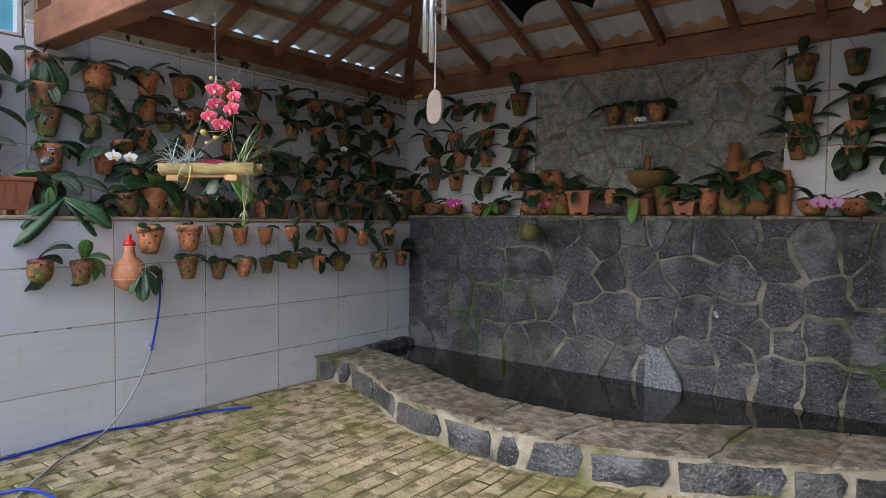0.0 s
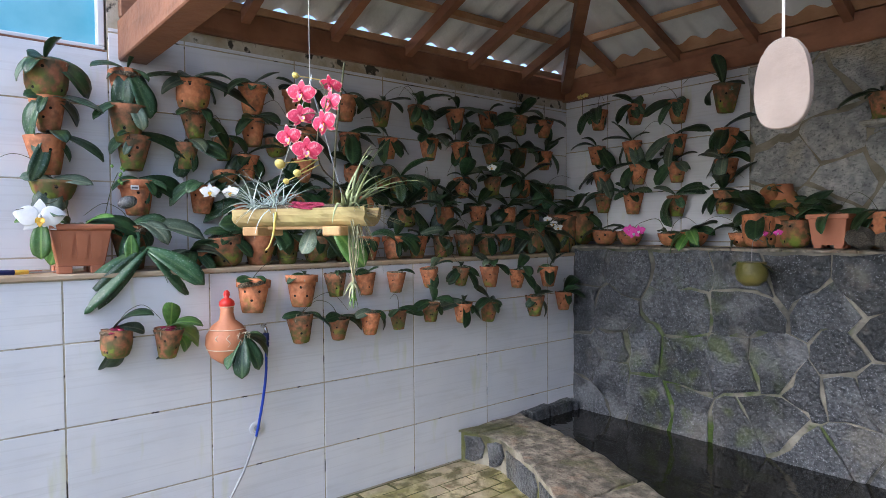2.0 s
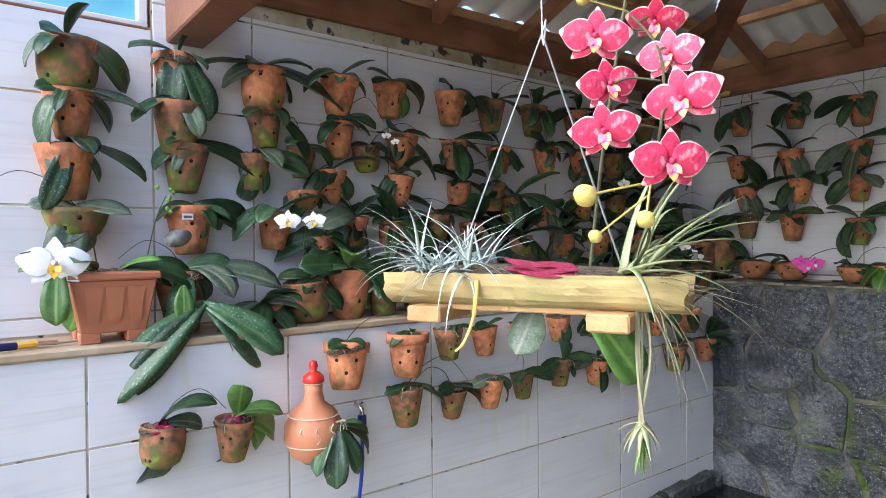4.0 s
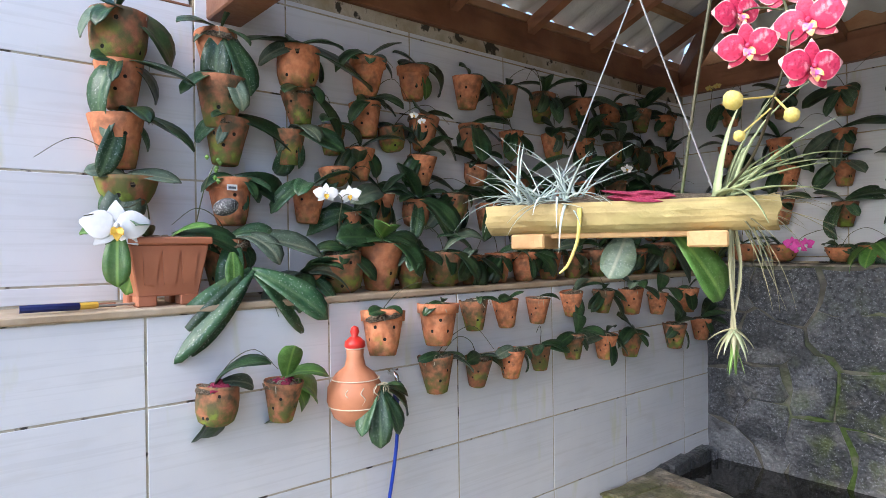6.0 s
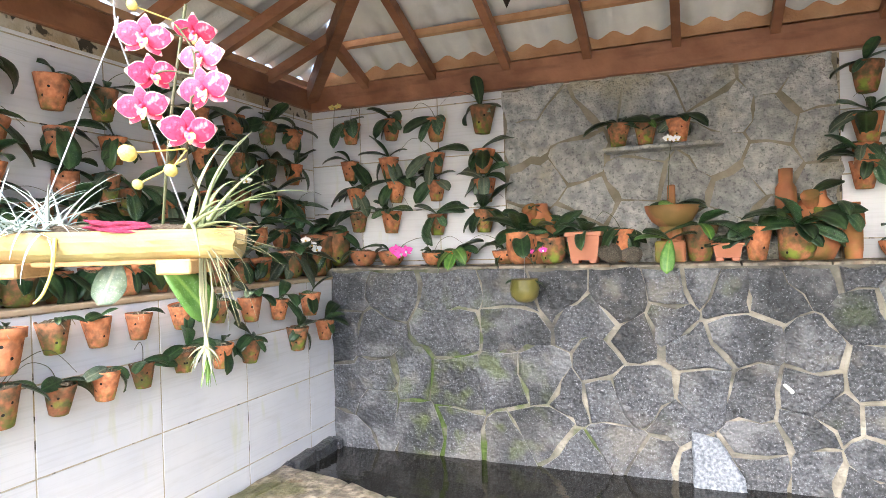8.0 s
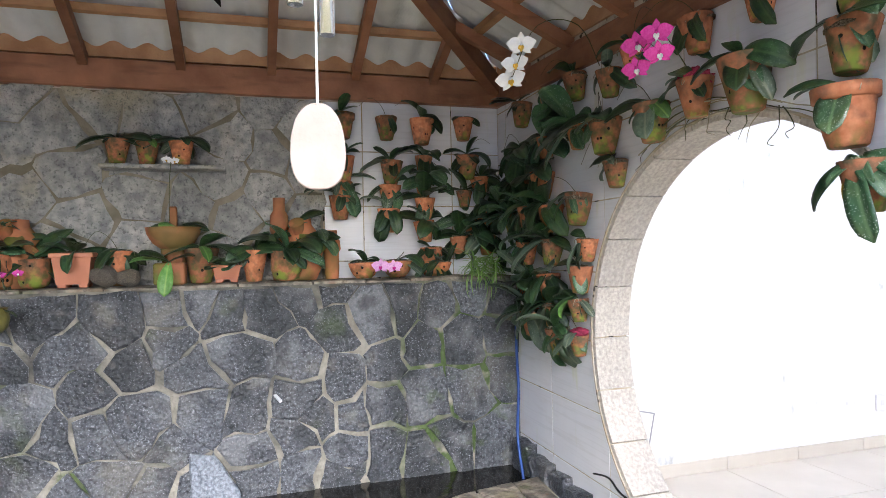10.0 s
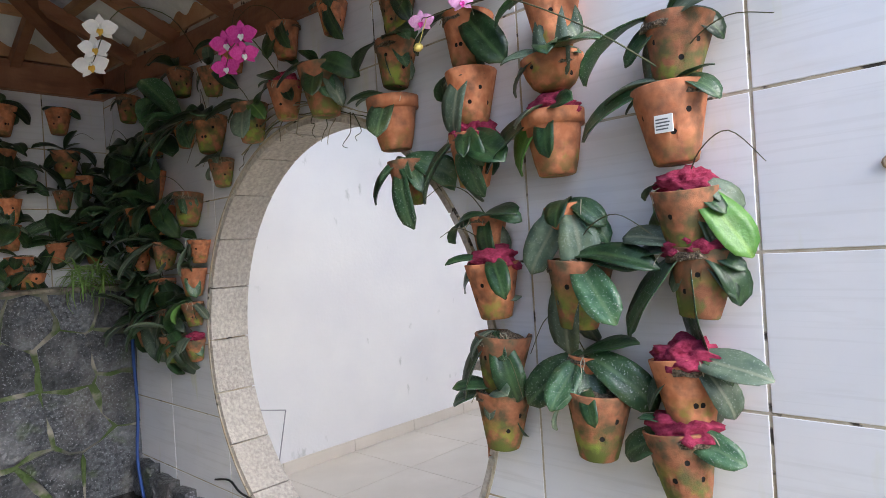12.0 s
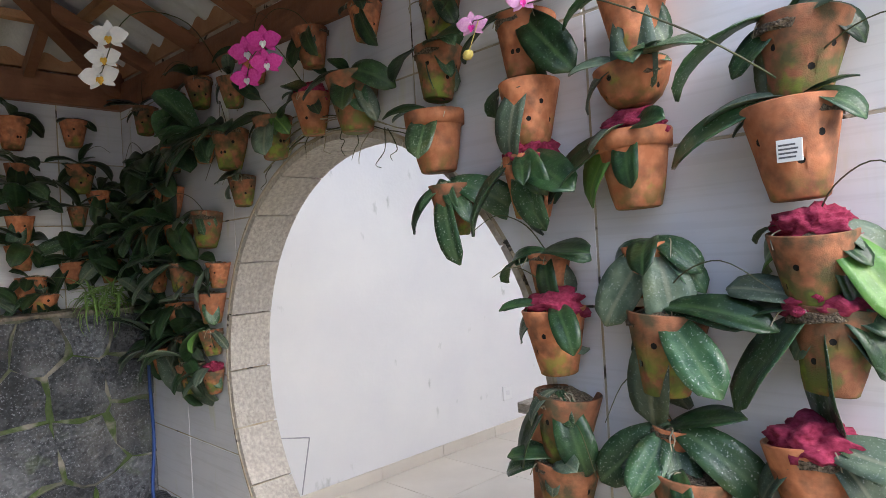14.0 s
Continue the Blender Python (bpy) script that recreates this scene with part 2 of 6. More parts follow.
PALE_EDGE = material("pale_petal_margin", (0.74, 0.36, 0.36), 0.5, (0.80, 0.52, 0.46), 20)
layer(PINK, (0.88, 0.42, 0.46), 5, 0.57, 0.68, amount=0.65)
layer(PINK, (0.30, 0.004, 0.04), 16, 0.54, 0.62, amount=0.6)
MAGENTA = material("magenta_petal", (0.62, 0.015, 0.30), 0.5, (0.72, 0.06, 0.42), 14)
LILAC = material("lilac_petal", (0.66, 0.30, 0.62), 0.5, (0.78, 0.45, 0.72), 14)
PETAL = material("white_petal", (0.86, 0.86, 0.86), 0.5, (0.80, 0.80, 0.82), 10)
YELLOW = material("yellow_lip", (0.80, 0.52, 0.06), 0.5, (0.75, 0.40, 0.05), 14)
LIP = material("marked_lip", (0.80, 0.42, 0.10), 0.5, (0.60, 0.10, 0.42), 7, low=0.42, high=0.56)
BUD = material("yellow_bud", (0.62, 0.50, 0.10), 0.5, (0.70, 0.58, 0.22), 9)
CLOTH = material("magenta_rag", (0.25, 0.012, 0.05), 0.95, (0.46, 0.05, 0.12), 16, bump=0.6, bump_scale=60)
LOG = material("weathered_log", (0.29, 0.215, 0.09), 0.8, (0.48, 0.385, 0.165), 9, detail=12, bump=0.4, bump_scale=30)
layer(LOG, (0.17, 0.11, 0.05), 14, 0.52, 0.70, amount=0.75, stretch=(0.25, 4, 4))
layer(LOG, (0.30, 0.29, 0.10), 4, 0.55, 0.72, amount=0.5, stretch=(0.6, 3, 3))
CUTWOOD = material("cut_wood", (0.36, 0.20, 0.08), 0.7, (0.50, 0.33, 0.15), 9, bump=0.3)
WIRE = material("galvanised_wire", (0.42, 0.42, 0.42), 0.4, metal=0.8)
ALU = material("chime_aluminium", (0.75, 0.77, 0.80), 0.25, metal=1.0)
PALEWOOD = material("pale_sail_wood", (0.20, 0.155, 0.13), 0.85, (0.27, 0.22, 0.185), 12, detail=8, bump=0.15)
layer(PALEWOOD, (0.15, 0.11, 0.085), 9, 0.52, 0.72, amount=0.5, stretch=(1, 1, 0.15))
STRING = material("white_string", (0.7, 0.68, 0.62), 0.9)
BLUE = material("blue_hose", (0.01, 0.045, 0.42), 0.35, (0.015, 0.06, 0.50), 9)
HOSE_GREY = material("clear_hose", (0.30, 0.31, 0.34), 0.35, (0.42, 0.42, 0.44), 9)
NAVY = material("navy_plastic", (0.010, 0.018, 0.10), 0.4)
CHROME = material("chrome", (0.7, 0.7, 0.7), 0.15, metal=1.0)
CLAY = material("painted_clay", (0.50, 0.19, 0.09), 0.55, (0.60, 0.25, 0.13), 8, bump=0.1)
RED = material("red_paint", (0.62, 0.03, 0.02), 0.4)
CREAM = material("cream_paint", (0.72, 0.62, 0.48), 0.6)
LABEL = material("paper_label", (0.78, 0.78, 0.76), 0.7)
INK = material("label_ink", (0.12, 0.12, 0.13), 0.8)
LEDGEWOOD = material("ledge_board", (0.40, 0.29, 0.18), 0.8, (0.52, 0.42, 0.30), 8, bump=0.3, bump_scale=30)
GRANITE = material("gate_stone", (0.44, 0.40, 0.35), 0.8, (0.64, 0.59, 0.52), 60, detail=8, bump=0.6, bump_scale=50, vary=0.08)
FLOORTILE = material("cream_floor_tile", (0.62, 0.57, 0.50), 0.3, (0.68, 0.63, 0.56), 4, vary=0.04)
BENCHWOOD = material("bench_wood", (0.34, 0.13, 0.055), 0.65, (0.46, 0.19, 0.08), 12, bump=0.4)
BLACK = material("black_cloth", (0.012, 0.012, 0.014), 0.9, bump=0.4)
FRAME = material("white_window_frame", (0.7, 0.7, 0.72), 0.4)
BLUEPANE = material("blue_window_glass", (0.10, 0.42, 0.55), 0.12, (0.30, 0.66, 0.76), 2.5)
PEARL = material("beaded_cap", (0.03, 0.03, 0.03), 0.5)
_v, _r = PEARL.node_tree.nodes.new("ShaderNodeTexVoronoi"), PEARL.node_tree.nodes.new("ShaderNodeMapRange")
_v.inputs["Scale"].default_value = 7.0
_r.inputs["From Min"].default_value, _r.inputs["From Max"].default_value, _r.inputs["To Min"].default_value, _r.inputs["To Max"].default_value = 0.28, 0.36, 0.7, 0.02
PEARL.node_tree.links.new(PEARL.node_tree.nodes.new("ShaderNodeTexCoord").outputs["Object"], _v.inputs["Vector"])
PEARL.node_tree.links.new(_v.outputs["Distance"], _r.inputs[0])
PEARL.node_tree.links.new(_r.outputs[0], PEARL.node_tree.nodes["Principled BSDF"].inputs["Base Color"])
WATER = bpy.data.materials.new("dark_pond_water")
WATER.use_nodes = True
_n, _l = WATER.node_tree.nodes, WATER.node_tree.links
_b = _n["Principled BSDF"]
_b.inputs["Base Color"].default_value, _b.inputs["Roughness"].default_value = (0.010, 0.009, 0.007, 1), 0.04
_b.inputs["Specular IOR Level"].default_value = 0.5
_t, _w = _n.new("ShaderNodeBump"), _n.new("ShaderNodeTexNoise")
_w.inputs["Scale"].default_value, _w.inputs["Detail"].default_value = 9, 3
_t.inputs["Strength"].default_value, _t.inputs["Distance"].default_value = 0.25, 0.02
_l.new(_w.outputs[0], _t.inputs["Height"])
_l.new(_t.outputs[0], _b.inputs["Normal"])


# ---- building helpers ----
def link(name, mesh, parent=None, label="", m=None, smooth=False):
    ob = new(name, mesh)
    if parent is not None:
        ob.parent = parent
    if m is not None:
        ob.matrix_basis = m
    if label:
        ob["label"] = label
    return ob


def mesh_of(name, bm, *mats, smooth=False):
    bmesh.ops.recalc_face_normals(bm, faces=bm.faces)
    me = bpy.data.meshes.new(name)
    bm.to_mesh(me)
    bm.free()
    for m in mats:
        me.materials.append(m)
    if smooth:
        me.polygons.foreach_set("use_smooth", [True] * len(me.polygons))
    return me


def part(name, bm, mat, parent, label="", m=None, smooth=False):
    return link(name, mesh_of(name, bm, mat, smooth=smooth), parent, label, m)


def empty(name, m=None):
    ob = new(name)
    ob.empty_display_size = 0.05
    if m is not None:
        ob.matrix_basis = m
    return ob


def box(bm, x0, x1, y0, y1, z0, z1, bevel=0.0):
    made = bmesh.ops.create_cube(bm, size=1, matrix=Matrix.LocRotScale(((x0 + x1) / 2, (y0 + y1) / 2, (z0 + z1) / 2), None, (x1 - x0, y1 - y0, z1 - z0)))
    if bevel:
        edges = {e for v in made["verts"] for e in v.link_edges}
        bmesh.ops.bevel(bm, geom=list(edges), offset=bevel, segments=1, affect="EDGES")
    return bm


def B(*a, **k):
    return box(bmesh.new(), *a, **k)


def beam(bm, a, b, w, h):
    """A timber from a to b, its top edge on that line."""
    a, b = Vector(a), Vector(b)
    d = (b - a).normalized()
    s = d.cross(Vector((0, 0, 1))).normalized() * w / 2
    up = s.cross(d).normalized() * h
    v = [bm.verts.new(p + q) for p in (a, b) for q in (s, -s, -s - up, s - up)]
    for f in ((0, 1, 2, 3), (7, 6, 5, 4), (0, 4, 5, 1), (1, 5, 6, 2), (2, 6, 7, 3), (3, 7, 4, 0)):
        bm.faces.new([v[i] for i in f])
    return bm


def tube(bm, points, r, seg=6, r2=None):
    """A round rod along a smooth line through the points."""
    pts = [Vector(p) for p in points]
    if len(pts) > 2:
        fine = []
        for i in range(len(pts) - 1):
            p0, p1, p2, p3 = pts[max(i - 1, 0)], pts[i], pts[i + 1], pts[min(i + 2, len(pts) - 1)]
            for k in range(5):
                t = k / 5
                fine.append(0.5 * (2 * p1 + (p2 - p0) * t + (2 * p0 - 5 * p1 + 4 * p2 - p3) * t * t + (3 * p1 - p0 - 3 * p2 + p3) * t ** 3))
        pts = fine + [pts[-1]]
    rings = []
    side = Vector((0.31, 0.52, 0.79))
    for i, p in enumerate(pts):
        d = (pts[min(i + 1, len(pts) - 1)] - pts[max(i - 1, 0)]).normalized()
        a = d.cross(side).normalized()
        b = d.cross(a)
        rr = r if r2 is None else r + (r2 - r) * i / (len(pts) - 1)
        rings.append([bm.verts.new(p + rr * (a * math.cos(2 * math.pi * k / seg) + b * math.sin(2 * math.pi * k / seg))) for k in range(seg)])
    for q, s in zip(rings, rings[1:]):
        for k in range(seg):
            bm.faces.new((q[k], q[(k + 1) % seg], s[(k + 1) % seg], s[k]))
    bm.faces.new(rings[0])
    bm.faces.new(rings[-1][::-1])
    return bm


def lathe(bm, profile, seg=20, wobble=0.0, rng=random):
    rings = []
    for r, z in profile:
        rings.append([bm.verts.new(((r + wobble * rng.uniform(-1, 1)) * math.cos(2 * math.pi * k / seg), (r + wobble * rng.uniform(-1, 1)) * math.sin(2 * math.pi * k / seg), z)) for k in range(seg)])
    for q, s in zip(rings, rings[1:]):
        for k in range(seg):
            bm.faces.new((q[k], q[(k + 1) % seg], s[(k + 1) % seg], s[k]))
    bm.faces.new(rings[0][::-1])
    bm.faces.new(rings[-1])
    return bm


def clip(poly, nx, ny, c):
    """The part of a convex polygon where nx*x + ny*y <= c."""
    out = []
    for i, p in enumerate(poly):
        q = poly[(i + 1) % len(poly)]
        dp, dq = nx * p[0] + ny * p[1] - c, nx * q[0] + ny * q[1] - c
        if dp <= 0:
            out.append(p)
        if dp * dq < 0:
            t = dp / (dp - dq)
            out.append((p[0] + t * (q[0] - p[0]), p[1] + t * (q[1] - p[1])))
    return out


def cells(seeds, bounds, gap):
    """Shares the rectangle out among the seeds, with joints of that width between them."""
    u0, u1, v0, v1 = bounds
    out = []
    for i, (a, b) in enumerate(seeds):
        poly = [(u0, v0), (u1, v0), (u1, v1), (u0, v1)]
        for j, (c, d) in enumerate(seeds):
            if i != j and poly:
                nx, ny = c - a, d - b
                ln = math.hypot(nx, ny)
                if ln < 1e-6:
                    continue
                g = gap * (0.5, 1.6, 0.7, 1.1, 0.4, 1.9, 0.8, 0.5, 1.3, 0.6, 0.9)[((i + j) * 7 + i * j * 3) % 11]
                poly = clip(poly, nx / ln, ny / ln, (nx * (a + c) / 2 + ny * (b + d) / 2) / ln - g / 2)
        if len(poly) > 2:
            out.append(poly)
    return out


def warped(x, z, by):
    """Moves a point of the wall's face by a slow noise, the same for all stones."""
    p = Vector((x * 4.3, 1.7, z * 4.3))
    return x + by * noise.noise(p), z + by * noise.noise(p + Vector((9.1, 4.2, 3.3)))


def stone_mesh(poly, thick, rng, mat, rough=0.012, warp=0.0):
    """A rough stone block: a broken outline, a chamfered lip and an uneven face. It lies in x, z and comes forward along -y."""
    ring = []
    for i, p in enumerate(poly):
        q = poly[(i + 1) % len(poly)]
        ln = math.hypot(q[0] - p[0], q[1] - p[1])
        k = max(1, min(4, int(ln / 0.07)))
        for s in range(k):
            j = rough if s else rough * 0.5
            x, z = p[0] + (q[0] - p[0]) * s / k, p[1] + (q[1] - p[1]) * s / k
            if warp:
                x, z = warped(x, z, warp * min(1.0, 5 * min(abs(z), abs(1.31 - z), abs(x), abs(4.235 - x))))
            ring.append((x + rng.uniform(-j, j), z + rng.uniform(-j, j)))
    cx, cz = sum(p[0] for p in ring) / len(ring), sum(p[1] for p in ring) / len(ring)
    bm = bmesh.new()
    lay = []
    for inset, y in ((0.0, 0.0), (0.0, -thick * 0.72), (0.09, -thick), (0.5, -thick * 1.1)):
        lay.append([bm.verts.new((x + (cx - x) * inset, y + (rng.uniform(-1, 1) * thick * 0.14 if inset else 0), z + (cz - z) * inset)) for x, z in ring])
    n = len(ring)
    for a, b in zip(lay, lay[1:]):
        for k in range(n):
            bm.faces.new((a[k], a[(k + 1) % n], b[(k + 1) % n], b[k]))
    mid = bm.verts.new((cx, -thick * 1.1, cz))
    for k in range(n):
        bm.faces.new((lay[-1][k], lay[-1][(k + 1) % n], mid))
    return mesh_of("stone", bm, mat)


def tile_mesh(w, h, t=0.006):
    bm = bmesh.new()
    box(bm, 0, w, -t, 0, 0, h, 0.0015)
    return mesh_of("tile", bm, WHITE_TILE)


TILE_CACHE = {}


def tiles(wall, m, u0, u1, z0, z1, du, dz, pu, pz):
    """Lays glazed tiles on a wall plane; m carries x along the wall, -y out of it. pu, pz: where a joint falls."""
    k0 = math.floor((u0 - pu) / du)
    r0 = math.floor((z0 - pz) / dz)
    for k in range(k0, math.ceil((u1 - pu) / du) + 1):
        for r in range(r0, math.ceil((z1 - pz) / dz) + 1):
            a, b = max(u0, pu + k * du) + 0.0034, min(u1, pu + (k + 1) * du) - 0.0034
            c, d = max(z0, pz + r * dz) + 0.0034, min(z1, pz + (r + 1) * dz) - 0.0034
            if b - a < 0.01 or d - c < 0.01:
                continue
            key = (round(b - a, 3), round(d - c, 3))
            if key not in TILE_CACHE:
                TILE_CACHE[key] = tile_mesh(b - a, d - c)
            link("tile", TILE_CACHE[key], wall, m=m @ pose(a, 0, c))


# ---- ground ----
# out of view; concrete tone kept pale so it reflects light under the roof
ground = tagged(part("ground", B(-60, 60, -60, 60, -0.4, -0.03), material("pale_bounce_ground", (0.54, 0.53, 0.51), 0.9, (0.66, 0.65, 0.62), 1.5, bump=0.2), None), "unseen pale ground round the court, bouncing light under the roof", "ground", kind="structure")

# ---- walls: x to the east, y to the stone wall, the west wall's tiles at x = 0 ----
TW, TH = 0.6, 0.35
wall_west = tagged(part("wall_west", B(-0.5, -0.0025, -8, 0.5, -0.03, 1.262), GROUT, None), "white tiled wall with a plant ledge", "wall", kind="structure")
west_up = bmesh.new()
box(west_up, -0.5, -0.3025, -3.05, 0.5, 1.262, 2.62)
box(west_up, -0.5, -0.3025, -8, -4.7, 1.262, 3.3)
box(west_up, -0.5, -0.3025, -4.7, -3.05, 1.262, 2.31)
box(west_up, -0.5, -0.3025, -4.7, -3.05, 3.0, 3.3)
box(west_up, -0.5, -0.3025, -3.05, -2.9, 2.62, 3.3)
wall_west_upper = tagged(part("wall_west_upper", west_up, GROUT, None), "white tiled wall set back behind the ledge", "wall", kind="structure")
tiles(wall_west, pose(-0.006, 0, 0, 0, 0, 90), -7.5, 0.0, 0.0, 1.262, TW, TH, -3.3, 0.297)
tiles(wall_west_upper, pose(-0.306, 0, 0, 0, 0, 90), -3.05, 0.29, 1.29, 2.42, TW, TH, -3.3, 0.297)
tiles(wall_west_upper, pose(-0.306, 0, 0, 0, 0, 90), -7.5, -3.05, 1.29, 2.305, TW, TH, -3.3, 0.297)
ledge = tagged(part("ledge_west", B(-0.302, 0.012, -7.5, 0.0, 1.263, 1.285, 0.004), LEDGEWOOD, None), "weathered timber board capping the tiled ledge", "ledge", kind="structure")

window = tagged(empty("window_1", pose(-0.36, -3.9, 2.31)), "pale blue window with a white frame", "window", kind="structure")
fr = bmesh.new()
for a in ((-0.05, 0.05, -0.80, 0.84, 0, 0.02), (-0.05, 0.05, -0.80, 0.84, 0.59, 0.64), (-0.05, 0.05, -0.80, -0.75, 0.02, 0.59), (-0.05, 0.05, 0.81, 0.84, 0.02, 0.59)):
    box(fr, *a, 0.004)
part("window_frame", fr, FRAME, window)
part("pane", B(-0.01, 0.0, -0.75, 0.81, 0.02, 0.59), BLUEPANE, window, "pale blue glass")
part("window_sill", B(-0.03, 0.062, -0.80, 0.84, -0.010, 0.0, 0.003), WOOD, window, "thin dark sill")

# back wall
wall_north = tagged(part("wall_north", B(-0.307, 4.6, 0.0, 0.6, -0.03, 1.30), MORTAR, None), "wet grey stone wall with pale mossy mortar", "stone wall", kind="structure")
wall_north_upper = tagged(part("wall_north_upper", B(-0.307, 4.6, 0.2725, 0.6, 1.30, 2.72), GROUT, None), "white tiled wall above the stone ledge", "wall", kind="structure")
tiles(wall_north_upper, pose(0, 0.276, 0), -0.3, 1.175, 1.34, 2.475, TW, TH, 0.1, 0.32)
tiles(wall_north_upper, pose(0, 0.276, 0), 3.05, 4.238, 1.34, 2.475, TW, TH, 3.3, 0.40)
part("mortar_bed", B(1.165, 3.04, 0.262, 0.277, 1.30, 2.46), MORTAR_DRY, wall_north_upper, "buff mortar behind the stones")
part("plaster_strip", B(1.16, 3.3, 0.268, 0.2765, 2.46, 2.56), BUFF, wall_north_upper, "buff plaster strip under the beam")
part("ledge_stone", B(-0.3, 4.3, -0.005, 0.277, 1.30, 1.322), MORTAR, wall_north, "stone ledge bed")
rng = random.Random(4)
LOWER_WEST = [(0.13, 1.21), (0.42, 1.16), (0.86, 1.17), (0.33, 0.88), (0.84, 0.92), (1.23, 1.18), (1.24, 0.95), (0.14, 0.54), (0.32, 0.63), (0.57, 0.63), (0.33, 0.37), (0.62, 0.31), (0.92, 0.59), (0.93, 0.31), (1.2, 0.62), (0.1, 0.22), (1.44, 0.68), (1.52, 1.22), (1.68, 0.99), (1.91, 1.17), (1.22, 0.26), (1.45, 0.36), (1.6, 0.55), (1.76, 0.76), (0.08, 0.87), (1.63, 0.2), (1.81, 0.55), (1.85, 0.33), (1.99, 0.9), (2.0, 0.62)]
LOWER_MID = [(2.16, 1.2), (2.33, 1.22), (2.45, 1.17), (2.67, 1.16), (2.87, 1.27), (3.06, 1.29), (3.06, 1.07), (3.29, 1.16), (2.17, 1.02), (2.31, 0.84), (2.53, 0.91), (2.87, 0.9), (3.14, 0.75), (3.36, 0.86), (2.35, 0.61), (2.56, 0.61), (2.87, 0.68), (2.6, 0.41), (2.82, 0.45), (2.99, 0.53), (3.19, 0.55), (3.11, 0.39), (3.38, 0.55), (2.17, 0.42), (2.87, 0.24), (2.61, 0.2), (3.07, 0.22), (3.36, 0.30), (2.05, 0.25), (2.35, 0.22)]
LOWER_EAST = [(3.48, 1.2), (3.69, 1.16), (3.94, 1.24), (3.62, 0.96), (3.86, 0.93), (4.12, 0.94), (3.61, 0.57), (3.89, 0.62), (4.11, 0.72), (3.6, 0.26), (3.77, 0.34), (4.06, 0.34), (4.18, 1.2)]
for poly in cells(LOWER_WEST + LOWER_MID + LOWER_EAST, (0.0, 4.235, 0.0, 1.31), 0.019):
    link("stone", stone_mesh(poly, rng.uniform(0.008, 0.022), rng, STONE, 0.016, 0.085), wall_north)
UPPER = [(1.35, 2.39), (1.31, 2.14), (1.38, 1.85), (1.56, 2.24), (1.79, 2.40), (2.06, 2.33), (2.38, 2.41), (2.72, 2.42), (2.93, 2.28), (2.72, 2.12), (2.44, 1.98), (1.64, 1.99), (1.98, 1.84), (1.71, 1.74), (2.54, 1.74), (2.27, 1.80), (2.93, 2.02), (2.72, 1.85), (2.93, 1.78), (2.0, 2.05), (2.5, 2.2), (1.3, 1.55), (1.6, 1.5), (2.0, 1.56), (2.4, 1.52), (2.8, 1.55)]
for poly in cells(UPPER, (1.17, 3.04, 1.32, 2.47), 0.020):
    poly = clip(clip(poly, -0.55, 0.83, 1.49), 0.5, 0.86, 3.66)
    if len(poly) > 2:
        link("stone", stone_mesh(poly, rng.uniform(0.008, 0.018), rng, STONE_DRY, 0.014, 0.05), wall_north_upper, m=pose(0, 0.263, 0))
# thin slabs that cap the stone ledge
x = 0.02
while x < 4.2:
    w = rng.uniform(0.22, 0.42)
    d = rng.uniform(0.0, 0.035)
    poly = [(x, -d - 0.02), (min(x + w, 4.22), -d - rng.uniform(-0.02, 0.01) - 0.02), (min(x + w, 4.22), 0.27), (x, 0.27)]
    link("flagstone", stone_mesh(poly, rng.uniform(0.010, 0.022), rng, FLAG, 0.006), wall_north, m=pose(0, 0, 1.322, -90))
    x += w + 0.012

# ---- east wall with the moon gate ----
XE = 4.238
def east(y, z=0.0, off=0.0):
    return Vector((XE - off, y, z))
EAST = Matrix.Translation(east(0.277)) @ pose(0, 0, 0, 0, 0, -90)   # x runs south along the wall, -y into the court
def eu(y):
    return 0.277 - y
GC, GZ, GA, GB, GT = eu(-1.83), 1.05, 0.892, 0.915, 0.19
NG = 96
def wall_with_hole(bm, y):
    u0, u1, z0, z1 = 0.0, eu(-4.15), -0.03, 2.72
    inner, outer = [], []
    for k in range(NG):
        a = 2 * math.pi * k / NG
        c, s = math.cos(a), math.sin(a)
        inner.append(bm.verts.new((GC + GA * c, y, GZ + GB * s)))
        t = min((((u1 if c > 0 else u0) - GC) / c) if abs(c) > 1e-6 else 1e9, (((z1 if s > 0 else z0) - GZ) / s) if abs(s) > 1e-6 else 1e9)
        outer.append(bm.verts.new((GC + t * c, y, GZ + t * s)))
    for k in range(NG):
        j = (k + 1) % NG
        bm.faces.new((inner[k], inner[j], outer[j], outer[k]))
    return inner, outer
we = bmesh.new()
i1, o1 = wall_with_hole(we, 0.0025)
i2, o2 = wall_with_hole(we, GT)
for k in range(NG):
    j = (k + 1) % NG
    we.faces.new((i1[k], i1[j], i2[j], i2[k]))
    we.faces.new((o1[k], o1[j], o2[j], o2[k]))
wall_east = tagged(part("wall_east", we, GROUT, None, m=EAST), "white tiled wall pierced by a round moon gate", "wall", kind="structure")
